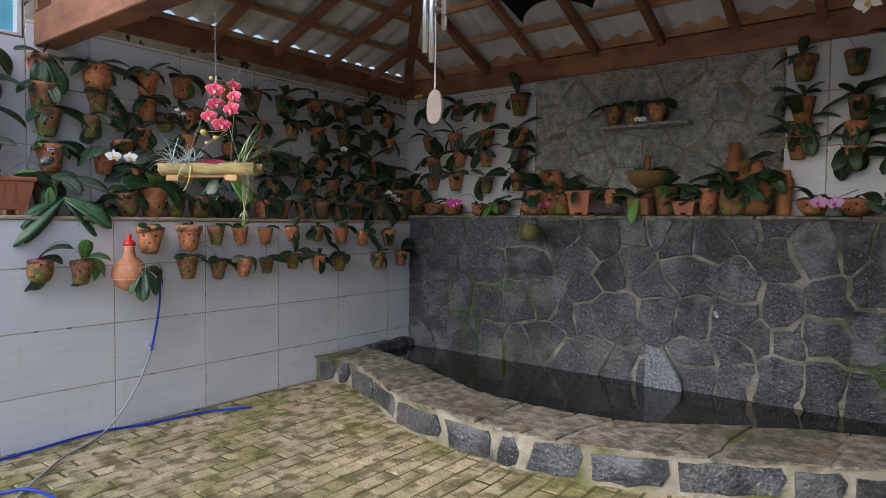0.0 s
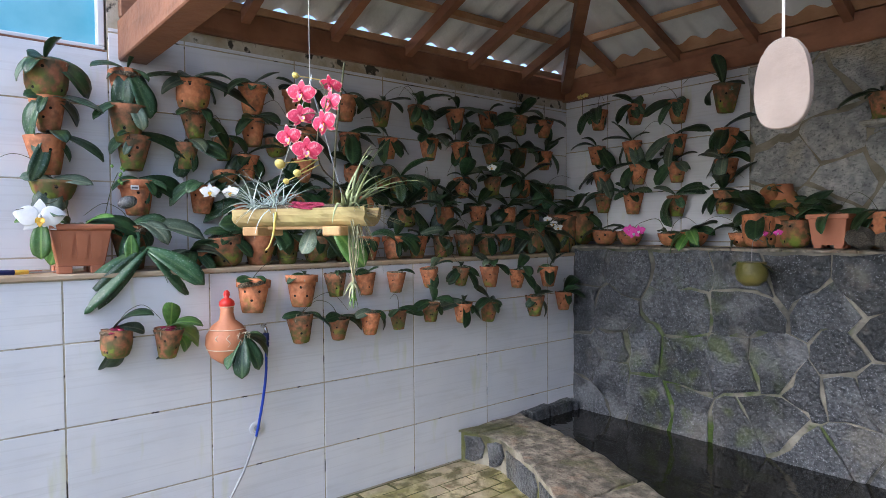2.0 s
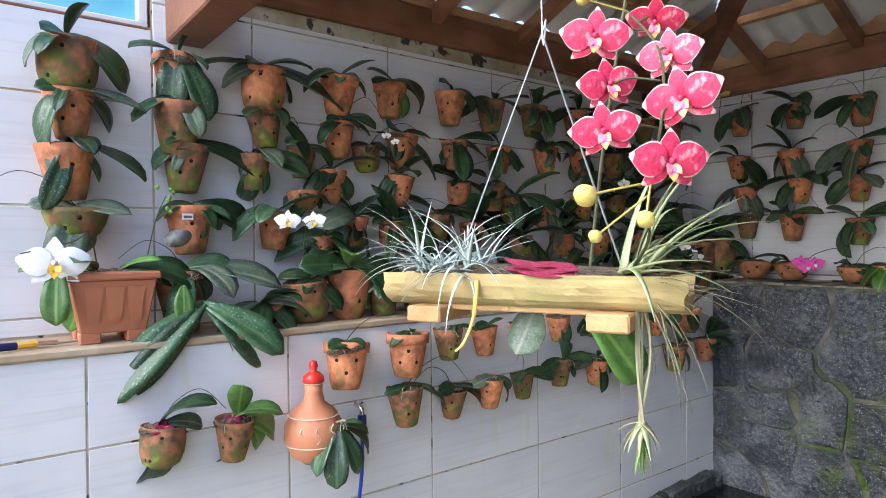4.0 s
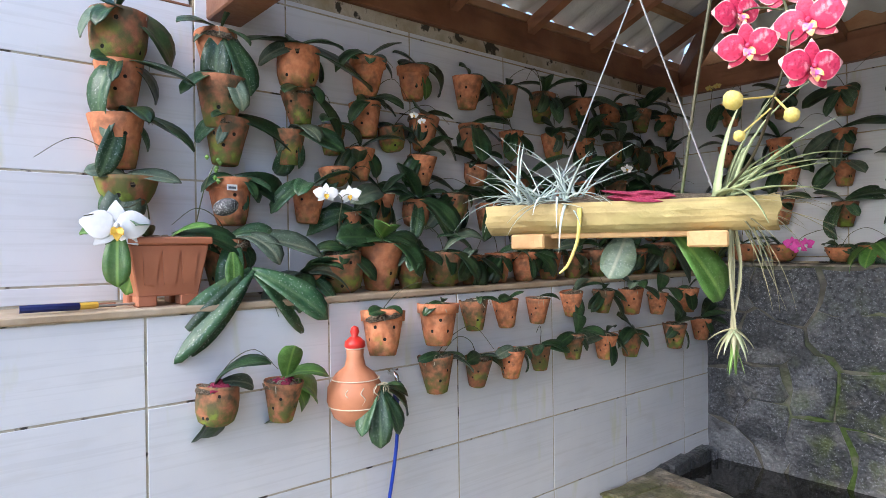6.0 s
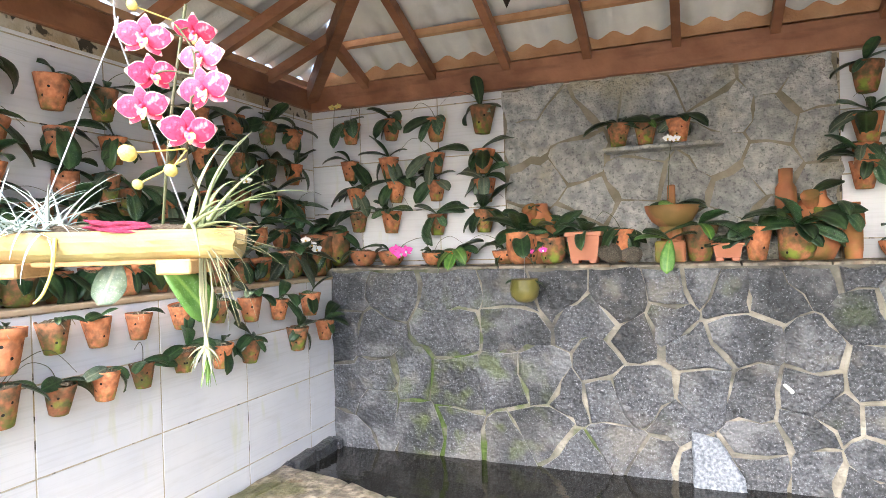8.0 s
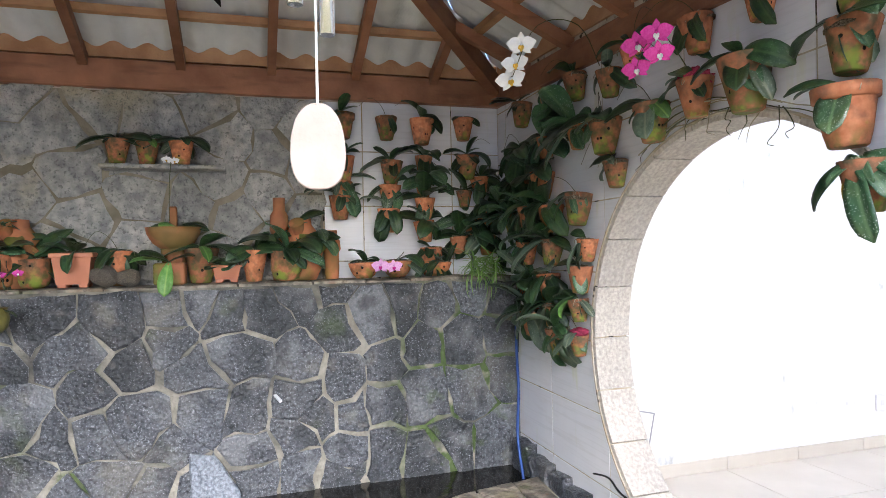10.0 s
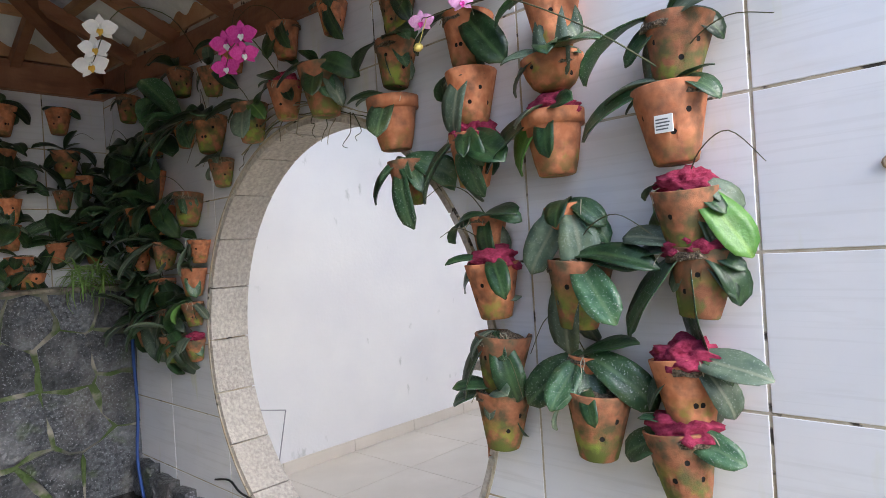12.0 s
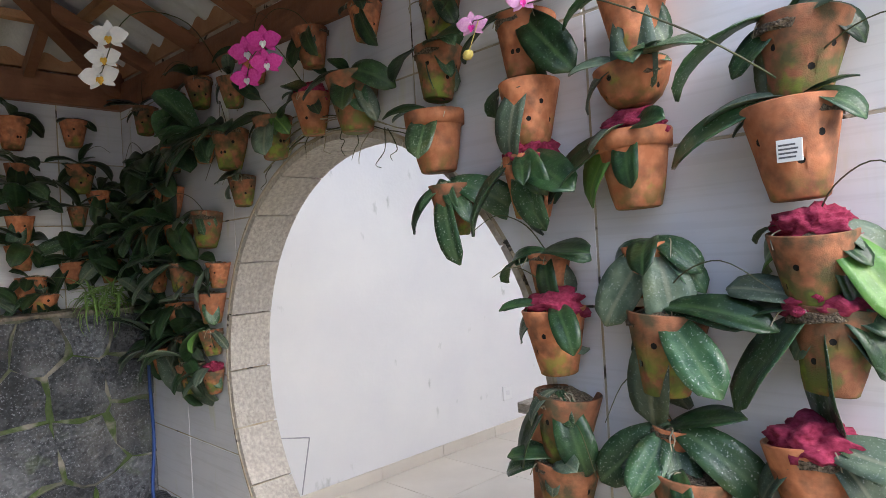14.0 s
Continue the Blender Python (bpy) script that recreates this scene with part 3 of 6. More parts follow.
# tiles round the gate: whole ones by the sheet, cut ones trimmed to the ring
pu, pz = eu(-3.467), 0.329
RB = 0.012
for k in range(-12, 9):
    for r in range(-2, 7):
        a, b = max(0.0, pu + k * TW) + 0.0034, min(eu(-4.15), pu + (k + 1) * TW) - 0.0034
        c, d = max(0.0, pz + r * TH) + 0.0034, min(2.55, pz + (r + 1) * TH) - 0.0034
        if b - a < 0.02 or d - c < 0.02:
            continue
        inside = lambda u, z: ((u - GC) / (GA + RB)) ** 2 + ((z - GZ) / (GB + RB)) ** 2 < 1
        pts = [(a + (b - a) * i / 20, c + (d - c) * j / 14) for i in range(21) for j in range(15)]
        hits = sum(inside(*p) for p in pts)
        if hits == len(pts):
            continue
        if hits == 0:
            key = (round(b - a, 3), round(d - c, 3))
            if key not in TILE_CACHE:
                TILE_CACHE[key] = tile_mesh(b - a, d - c)
            link("tile", TILE_CACHE[key], wall_east, m=pose(a, 0.006, c))
            continue
        bm = bmesh.new()
        grid = {}
        for i in range(21):
            for j in range(15):
                grid[i, j] = (a + (b - a) * i / 20, c + (d - c) * j / 14)
        def corner(i, j):
            u, z = grid[i, j]
            if inside(u, z):
                s = math.sqrt(((u - GC) / (GA + RB)) ** 2 + ((z - GZ) / (GB + RB)) ** 2)
                u, z = GC + (u - GC) / s, GZ + (z - GZ) / s
                u, z = min(max(u, a), b), min(max(z, c), d)
            return (u - a, -0.006, z - c)
        vs = {}
        for i in range(20):
            for j in range(14):
                q = [(i, j), (i + 1, j), (i + 1, j + 1), (i, j + 1)]
                if sum(inside(*grid[p]) for p in q) == 4:
                    continue
                for p in q:
                    if p not in vs:
                        vs[p] = bm.verts.new(corner(*p))
                try:
                    bm.faces.new([vs[p] for p in q])
                except ValueError:
                    pass
        bmesh.ops.dissolve_degenerate(bm, dist=1e-5, edges=bm.edges)
        bmesh.ops.dissolve_limit(bm, angle_limit=0.01, verts=bm.verts, edges=bm.edges)
        back = bmesh.ops.extrude_face_region(bm, geom=bm.faces[:])
        bmesh.ops.translate(bm, verts=[v for v in back["geom"] if isinstance(v, bmesh.types.BMVert)], vec=(0, 0.006, 0))
        part("tile", bm, WHITE_TILE, wall_east, m=pose(a, 0.006, c))
gate = tagged(empty("moon_gate", EAST), "round moon gate lined with rough pale stone", "gate", kind="structure")
NS = 22
for k in range(NS):
    bm = bmesh.new()
    rows = []
    for q in range(5):
        a = 2 * math.pi * (k + 0.015 + 0.97 * q / 4) / NS
        c, s = math.cos(a), math.sin(a)
        rows.append([bm.verts.new((GC + (GA + da) * c, y, GZ + (GB + da) * s)) for da, y in ((0.006, 0.0), (-0.016, 0.002), (-0.016, GT + 0.006), (0.006, GT + 0.008))])
    for p, q in zip(rows, rows[1:]):
        for i in range(4):
            bm.faces.new((p[i], p[(i + 1) % 4], q[(i + 1) % 4], q[i]))
    bm.faces.new(rows[0])
    bm.faces.new(rows[-1][::-1])
    part("lining_stone", bm, GRANITE, gate)
bm = bmesh.new()
tube(bm, [(GC + (GA + 0.012) * math.cos(2 * math.pi * k / 60), 0.0, GZ + (GB + 0.012) * math.sin(2 * math.pi * k / 60)) for k in range(61)], 0.006, 5)
part("edge_joint", bm, GROUT, gate, "dark dirty joint round the ring")

# the bright yard beyond the gate
YW = -0.235
yard_wall = tagged(part("wall_yard", B(4.43, 13, YW, YW + 0.2, -0.03, 3.7), PLASTER, None), "bright white plastered wall with flaking patches", "wall", kind="structure")
for k in range(14):
    part("baseboard_tile", B(4.43 + 0.6 * k, 5.027 + 0.6 * k, YW - 0.012, YW, 0.0, 0.085, 0.002), FLOORTILE, yard_wall)
yard = tagged(part("floor_yard", B(4.24, 13, -6.5, YW, -0.03, -0.006), GROUT, None), "cream glazed floor tiles beyond the gate", "floor", kind="structure")
slab = mesh_of("tile", B(0, 0.597, 0, 0.597, -0.008, 0.0, 0.002), FLOORTILE)
for i in range(14):
    for j in range(10):
        link("tile", slab, yard, m=pose(4.42 + 0.6 * i, YW - 0.6 - 0.6 * j, 0.0))
bm = bmesh.new()
tube(bm, [(5.002, YW - 0.004, 0.09), (5.076, YW - 0.004, 0.426)], 0.004, 5)
tube(bm, [(5.076, YW - 0.004, 0.426), (4.874, YW - 0.004, 0.471)], 0.004, 5)
tagged(part("wall_cable", bm, HOSE_GREY, None), "thin grey cable pinned to the white wall", "cable")
socket = tagged(empty("wall_box", pose(7.02, YW, 0.326)), "white square outlet plate on the white wall", "outlet")
part("plate", B(-0.06, 0.06, -0.012, 0, -0.06, 0.06, 0.004), PLASTER, socket)
part("insert", B(-0.02, 0.02, -0.016, -0.012, -0.02, 0.02, 0.002), FRAME, socket)
tagged(part("wall_yard_far", B(13, 13.2, -6.5, 0.1, -0.03, 3.0), PLASTER, None), "unseen plain white wall added to close the yard", "wall", kind="structure")
# added out of view; its height limits the light reaching the yard
tagged(part("wall_yard_south", B(4.43, 13.2, -4.7, -4.5, -0.03, 3.3), PLASTER, None), "unseen plain white wall added to close the yard", "wall", kind="structure")
# added out of view: a slab that holds sky light off the yard wall
tagged(part("eave_yard", B(4.45, 13.2, -3.75, 0.08, 3.7, 3.8), PLASTER, None), "unseen slab added to shade the white wall", "roof", kind="structure")
tagged(part("wall_south", B(-0.5, 13.2, -13.3, -13.0, -0.03, 2.2), PLASTER, None), "plain white wall closing the court", "wall", kind="structure")

# ---- floor of worn paving bricks ----
floor = tagged(part("floor", B(-0.01, 4.3, -8, 0.3, -0.03, -0.007), EARTH, None), "mossy court paving of worn buff bricks", "floor", kind="structure")
kinds = []
rb = random.Random(9)
def paver(w, l):
    bm = bmesh.new()
    box(bm, -w / 2, w / 2, -l / 2, l / 2, -0.03, 0.0, 0.007)
    for v in bm.verts:
        v.co += Vector((rb.uniform(-1, 1) * 0.004, rb.uniform(-1, 1) * 0.004, rb.uniform(-1, 0.2) * 0.004))
    return bm
for k in range(10):
    kinds.append(mesh_of("brick", paver(0.096, 0.196 + 0.02 * (k % 2)), PAVER))
near, rest = [], []
for i in range(40):
    for j in range(34):
        px, py = 0.06 + 0.104 * i, -7.9 + 0.21 * j + 0.1 * (i % 2)
        if py < -1.0 and px < 4.2:
            (near if -3.6 < py < -1.05 and px < 2.9 else rest).append((px, py))
near, rest = near[:320], rest + near[320:]
for px, py in near:
    link("brick", rb.choice(kinds), floor, m=pose(px, py, rb.uniform(-0.002, 0.0015), rb.uniform(-0.3, 0.3), rb.uniform(-0.3, 0.3), rb.uniform(-1.5, 1.5)))
verts, faces = [], []
proto = [paver(0.096, 0.2) for k in range(4)]
protos = [([v.co.copy() for v in p.verts], [[v.index for v in f.verts] for f in p.faces]) for p in proto]
for px, py in rest:
    vv, ff = rb.choice(protos)
    base = len(verts)
    dz = rb.uniform(-0.002, 0.0015)
    verts += [(v.x + px, v.y + py, v.z + dz) for v in vv]
    faces += [[i + base for i in f] for f in ff]
me = bpy.data.meshes.new("brick_field")
me.from_pydata(verts, [], faces)
me.materials.append(PAVER)
tagged(link("brick_field", me, floor), kind="stuff")

# ---- pond with its curved stone curb ----
def curve(points, n):
    pts = [Vector((*p, 0)) for p in points]
    out = []
    for i in range(len(pts) - 1):
        p0, p1, p2, p3 = pts[max(i - 1, 0)], pts[i], pts[i + 1], pts[min(i + 2, len(pts) - 1)]
        for k in range(n):
            t = k / n
            out.append(0.5 * (2 * p1 + (p2 - p0) * t + (2 * p0 - 5 * p1 + 4 * p2 - p3) * t * t + (3 * p1 - p0 - 3 * p2 + p3) * t ** 3))
    return out + [pts[-1]]
OUT = curve([(0.012, -1.14), (0.30, -1.08), (0.72, -1.25), (1.22, -1.53), (1.68, -1.64), (2.05, -1.67), (2.4, -1.64), (2.85, -1.50), (3.3, -1.27), (3.75, -1.02), (4.13, -0.86)], 6)
INN = curve([(0.012, -0.62), (0.38, -0.69), (0.81, -0.84), (1.28, -1.04), (1.70, -1.19), (2.08, -1.20), (2.50, -1.14), (2.90, -0.93), (3.35, -0.66), (3.75, -0.52), (4.16, -0.45)], 6)
CZ = 0.185
bm = bmesh.new()
ring = [[bm.verts.new((p.x, p.y, z)) for p, z in ((o, -0.03), (o, CZ), (i, CZ), (i, -0.03))] for o, i in zip(OUT, INN)]
for p, q in zip(ring, ring[1:]):
    for i in range(4):
        bm.faces.new((p[i], p[(i + 1) % 4], q[(i + 1) % 4], q[i]))
bm.faces.new(ring[0])
bm.faces.new(ring[-1][::-1])
CURB_MORTAR = material("curb_mortar", (0.30, 0.27, 0.21), 0.9, (0.44, 0.41, 0.33), 12, bump=0.6, bump_scale=40)
layer(CURB_MORTAR, (0.11, 0.12, 0.02), 3.0, 0.48, 0.62, amount=0.9)
layer(CURB_MORTAR, (0.05, 0.045, 0.03), 5.0, 0.56, 0.7, amount=0.8)
curb = tagged(part("pond_curb", bm, CURB_MORTAR, None), "curved mossy stone curb round a dark pond", "pond curb")
rc = random.Random(21)
i = 0
while i < len(OUT) - 2:
    step = rc.choice((3, 4, 5, 6)) if i else 4
    j = min(i + step, len(OUT) - 1)
    a, b = OUT[i], OUT[j]
    d = b - a
    ang = math.degrees(math.atan2(d.y, d.x))
    L = d.length
    h1, h0 = CZ - rc.uniform(0.015, 0.03), rc.uniform(0.0, 0.03)
    lean = rc.uniform(-0.04, 0.04)
    poly = [(0.02 + max(0, lean), h0), (L * 0.5, h0 - rc.uniform(0, 0.012)), (L - 0.02 - rc.uniform(0, 0.03), h0 + rc.uniform(0, 0.03)), (L - 0.014, h1 * rc.uniform(0.5, 0.75)), (L - 0.024 - rc.uniform(0, 0.04), h1), (L * rc.uniform(0.4, 0.6), h1 - rc.uniform(-0.006, 0.014)), (0.024 + max(0, -lean), h1 - rc.uniform(0, 0.02))]
    link("stone", stone_mesh(poly, rc.uniform(0.014, 0.026), rc, STONE, 0.010), curb, m=Matrix.Translation(a) @ pose(0, 0.004, 0, 0, 0, ang))
    i = j
i = 0
while i < len(OUT) - 1:
    j = min(i + rc.choice((3, 4, 5, 6)), len(OUT) - 1)
    o1, o2, n1, n2 = OUT[i], OUT[j], INN[i], INN[j]
    mids = [OUT[k] for k in range(i + 1, j)]
    pol = [(o1.x, o1.y)] + [(p.x, p.y) for p in mids] + [(o2.x, o2.y), (n2.x, n2.y)] + [(INN[k].x, INN[k].y) for k in range(j - 1, i, -1)] + [(n1.x, n1.y)]
    cx, cy = sum(p[0] for p in pol) / len(pol), sum(p[1] for p in pol) / len(pol)
    pol = [(cx + (p[0] - cx) * 1.0 - (0.007 if p[0] > cx else -0.007), cy + (p[1] - cy) * (1.02 + rc.uniform(-0.02, 0.05))) for p in pol]
    link("flagstone", stone_mesh(pol, rc.uniform(0.010, 0.019), rc, FLAG, 0.017), curb, m=pose(0, 0, CZ, -90))
    i = j
bm = bmesh.new()
edge = [bm.verts.new((p.x, p.y - 0.04, 0.13)) for p in INN] + [bm.verts.new((4.22, 0.005, 0.13)), bm.verts.new((0.012, 0.005, 0.13))]
bm.faces.new(edge)
got = bmesh.ops.extrude_face_region(bm, geom=bm.faces[:])
bmesh.ops.translate(bm, verts=[v for v in got["geom"] if isinstance(v, bmesh.types.BMVert)], vec=(0, 0, -0.14))
water = tagged(part("water", bm, WATER, None), "dark still pond water reflecting the wall", "water", kind="structure")
# low stone skirtings where the pond meets the side walls
for name, m, L, hh in (("skirting_west", pose(0.0, -0.72, 0, 0, 0, 90), 0.70, 0.235), ("skirting_east", EAST @ pose(0.30, 0.0, 0), 1.05, 0.36)):
    sk = tagged(empty(name, m), "row of rough dark stones lining the pond", "skirting", kind="structure")
    u = 0.0
    while u < L - 0.05:
        w = min(rc.uniform(0.14, 0.28), L - u)
        h = hh * rc.uniform(0.82, 1.0) * (1 - (0.35 * u / L if name == "skirting_east" else 0))
        link("stone", stone_mesh([(u, 0.02), (u + w - 0.012, 0.02), (u + w - 0.014, h), (u + 0.005, h * rc.uniform(0.9, 1))], rc.uniform(0.05, 0.075), rc, STONE, 0.008), sk)
        u += w

# spill slab leaning under the spout
spill = tagged(link("spill_slab", stone_mesh([(-0.125, -0.02), (0.14, -0.02), (0.13, 0.09), (0.0, 0.29), (-0.13, 0.315)], 0.03, rng, material("pale_wet_slab", (0.10, 0.115, 0.14), 0.35, (0.30, 0.33, 0.38), 60, bump=0.6, bump_scale=60), 0.006), m=pose(2.394, -0.05, 0.105, -6, 0, 0)), "pale wet stone slab leaning on the wall in the pond", "stone slab")
spout = tagged(part("spout_pipe", lathe(bmesh.new(), [(0.008, -0.03), (0.010, -0.03), (0.011, 0.05), (0.006, 0.05)], 10), FRAME, None, m=pose(2.73, -0.03, 0.69, 110, 0, 25)), "short white plastic spout in the stone wall", "pipe")

# ---- roof ----
roof = tagged(empty("roof"), "timber hip roof with grey corrugated sheets", "roof", kind="structure")
RC = [Vector((-0.33, -2.93, 2.60)), Vector((-0.33, 0.29, 2.625)), Vector((4.28, 0.29, 2.635)), Vector((4.28, -2.93, 2.48))]
P1, P2 = Vector((1.28, -1.32, 3.27)), Vector((2.66, -1.32, 3.31))
ceiling_bm = bmesh.new()
FACES = [(0, 1, [P1]), (1, 2, [P2, P1]), (2, 3, [P2]), (3, 0, [P1, P2])]
for fa, fb, tops in FACES:
    A, Bp = RC[fa], RC[fb]
    e = (Bp - A)
    L = math.hypot(e.x, e.y)
    ed = Vector((e.x / L, e.y / L, 0))
    nd = Vector((ed.y, -ed.x, 0))
    if nd.dot(tops[0] - A) < 0:
        nd = -nd
    rise = (tops[0].z - (A.z + e.z * ((tops[0] - A).dot(ed)) / L)) / nd.dot(tops[0] - A)
    def surf(u, s, lift=0.0):
        p = A + ed * u + nd * s
        return Vector((p.x, p.y, A.z + e.z * u / L + rise * s + lift))
    apex = [((t - A).dot(ed), (t - A).dot(nd)) for t in tops]
    ua, sa = min(apex)
    ub, sb = max(apex)
    def top(u):
        if u < ua:
            return sa * max(u, 0) / ua
        if u > ub:
            return sb * max(L - u, 0) / (L - ub)
        return sa + (sb - sa) * (u - ua) / max(ub - ua, 1e-6)
    # rafters
    n = max(3, round(L / 0.5))
    for k in range(1, n):
        u = L * (k + 0.0) / n
        s = top(u)
        if s > 0.12:
            bm = bmesh.new()
            beam(bm, surf(u, -0.02), surf(u, s - 0.02), 0.05, 0.065)
            part("rafter", bm, WOOD, roof)
    # battens, one for each course of sheets
    for s in (0.03, 0.36, 0.72, 1.08, 1.40):
        us = [u for u in (L * q / 400 for q in range(401)) if top(u) > s + 0.02]
        if len(us) > 10:
            bm = bmesh.new()
            hi = 0.10 if s < 0.1 and fa != 0 else 0.045
            beam(bm, surf(us[0], s, hi), surf(us[-1], s, hi), 0.05, hi - 0.005)
            part("batten", bm, BATTEN, roof)
    # corrugated sheets in overlapping courses
    st = 0.0225
    for ci, (s0, s1) in enumerate(((0.0, 0.42), (0.34, 0.79), (0.70, 1.15), (1.06, 1.7))):
        for q in range(int(L / st)):
            u0, u1 = q * st, (q + 1) * st
            t0, t1 = min(s1, top(u0)), min(s1, top(u1))
            if max(t0, t1) <= s0 + 0.01:
                continue
            t0, t1 = max(t0, s0), max(t1, s0)
            h = [0.075 + (0.012 if fa == 0 and ci == 0 else 0.0) + 0.012 * ci + 0.020 * math.sin(2 * math.pi * u / 0.18) for u in (u0, u1)]
            vs = [ceiling_bm.verts.new(p) for p in (surf(u0, s0, h[0] - 0.008), surf(u1, s0, h[1] - 0.008), surf(u1, t1, h[1] + 0.008), surf(u0, t0, h[0] + 0.008))]
            ceiling_bm.faces.new(vs)
    # hip rafter at this face's first corner
    bm = bmesh.new()
    target = tops[-1] if len(tops) > 1 else tops[0]
    beam(bm, A + Vector((0, 0, 0.0)), target + Vector((0, 0, 0.0)), 0.075, 0.12)
    part("hip_rafter", bm, WOOD, roof)
bmesh.ops.remove_doubles(ceiling_bm, verts=ceiling_bm.verts, dist=0.0005)
tagged(part("ceiling", ceiling_bm, SHEET, None, smooth=True), "grey corrugated fibre cement roof sheets seen from below", "ceiling", kind="structure")
bm = bmesh.new()
beam(bm, P1, P2, 0.06, 0.13)
part("ridge_beam", bm, WOOD, roof)
for a, b, w, h in (((-0.335, -3.0, 2.615), (-0.335, 0.28, 2.625), 0.13, 0.145), ((-0.3, 0.285, 2.637), (4.3, 0.285, 2.637), 0.13, 0.167), ((4.275, 0.22, 2.62), (4.275, -3.0, 2.45), 0.13, 0.15), ((-0.33, -2.94, 2.46), (4.3, -2.94, 2.44), 0.13, 0.19)):
    bm = bmesh.new()
    beam(bm, a, b, w, h)
    bmesh.ops.bevel(bm, geom=bm.edges[:], offset=0.006, segments=1, affect="EDGES")
    part("wall_plate", bm, WOOD, roof)

# ---- pots ----
def pot_mesh(name, profile, mat, holes, seed):
    r = random.Random(seed)
    bm = bmesh.new()
    lathe(bm, profile, 22)
    bm.faces.ensure_lookup_table()
    if holes:
        top_z = max(v.co.z for v in bm.verts)
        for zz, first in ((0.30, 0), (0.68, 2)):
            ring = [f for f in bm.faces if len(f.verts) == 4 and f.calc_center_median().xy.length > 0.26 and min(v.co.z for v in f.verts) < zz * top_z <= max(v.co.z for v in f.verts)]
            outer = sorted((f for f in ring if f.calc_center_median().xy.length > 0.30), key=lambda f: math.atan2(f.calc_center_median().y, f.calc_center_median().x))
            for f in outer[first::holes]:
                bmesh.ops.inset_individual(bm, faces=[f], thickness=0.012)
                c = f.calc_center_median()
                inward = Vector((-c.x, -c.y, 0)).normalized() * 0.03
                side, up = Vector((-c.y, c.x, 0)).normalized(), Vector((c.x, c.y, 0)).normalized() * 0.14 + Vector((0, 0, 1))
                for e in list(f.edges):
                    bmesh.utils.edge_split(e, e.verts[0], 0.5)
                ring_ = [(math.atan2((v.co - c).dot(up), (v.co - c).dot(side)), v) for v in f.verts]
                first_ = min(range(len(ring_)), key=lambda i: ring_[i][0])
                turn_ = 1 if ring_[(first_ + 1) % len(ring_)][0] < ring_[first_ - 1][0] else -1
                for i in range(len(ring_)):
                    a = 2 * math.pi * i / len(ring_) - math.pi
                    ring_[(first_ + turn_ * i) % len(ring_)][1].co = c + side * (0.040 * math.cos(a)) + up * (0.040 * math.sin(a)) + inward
                # the dent is shallow; its darkness is put into the colour
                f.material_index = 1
    return mesh_of(name, bm, mat, HOLE_SHADE, smooth=True)


CONE = [(0.02, 0.0), (0.25, 0.0), (0.28, 0.02), (0.335, 0.25), (0.385, 0.5), (0.44, 0.75), (0.49, 0.985), (0.485, 1.0), (0.455, 1.0), (0.42, 0.86)]
LIPPED = [(0.02, 0.0), (0.26, 0.0), (0.29, 0.02), (0.345, 0.22), (0.39, 0.48), (0.43, 0.74), (0.435, 0.76), (0.485, 0.76), (0.50, 0.98), (0.46, 0.98), (0.43, 0.86)]
CUP = [(0.26, 0.0), (0.40, 0.10), (0.47, 0.32), (0.49, 0.58), (0.47, 0.85), (0.49, 0.92), (0.45, 0.92), (0.42, 0.82)]
BOWL = [(0.22, 0.0), (0.34, 0.10), (0.43, 0.26), (0.48, 0.42), (0.50, 0.50), (0.46, 0.50), (0.42, 0.42)]
POTS = {}
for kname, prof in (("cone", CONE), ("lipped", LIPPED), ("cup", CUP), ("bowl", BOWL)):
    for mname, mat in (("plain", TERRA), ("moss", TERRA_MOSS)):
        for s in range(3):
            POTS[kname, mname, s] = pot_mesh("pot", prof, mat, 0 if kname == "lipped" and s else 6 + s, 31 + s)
HEIGHT = {"cone": 1.0, "lipped": 0.98, "cup": 0.92, "bowl": 0.5}


def bark_mesh(seed):
    r = random.Random(seed)
    bm = bmesh.new()
    lathe(bm, [(0.43, -0.12), (0.43, -0.06), (0.36, -0.01), (0.27, 0.02), (0.18, 0.03), (0.09, 0.04), (0.03, 0.04)], 18)
    for v in bm.verts:
        v.co += Vector((r.uniform(-1, 1) * 0.02, r.uniform(-1, 1) * 0.02, r.uniform(-0.6, 1) * 0.05))
    return mesh_of("bark", bm, BARK)


BARKS = [bark_mesh(k) for k in range(4)]


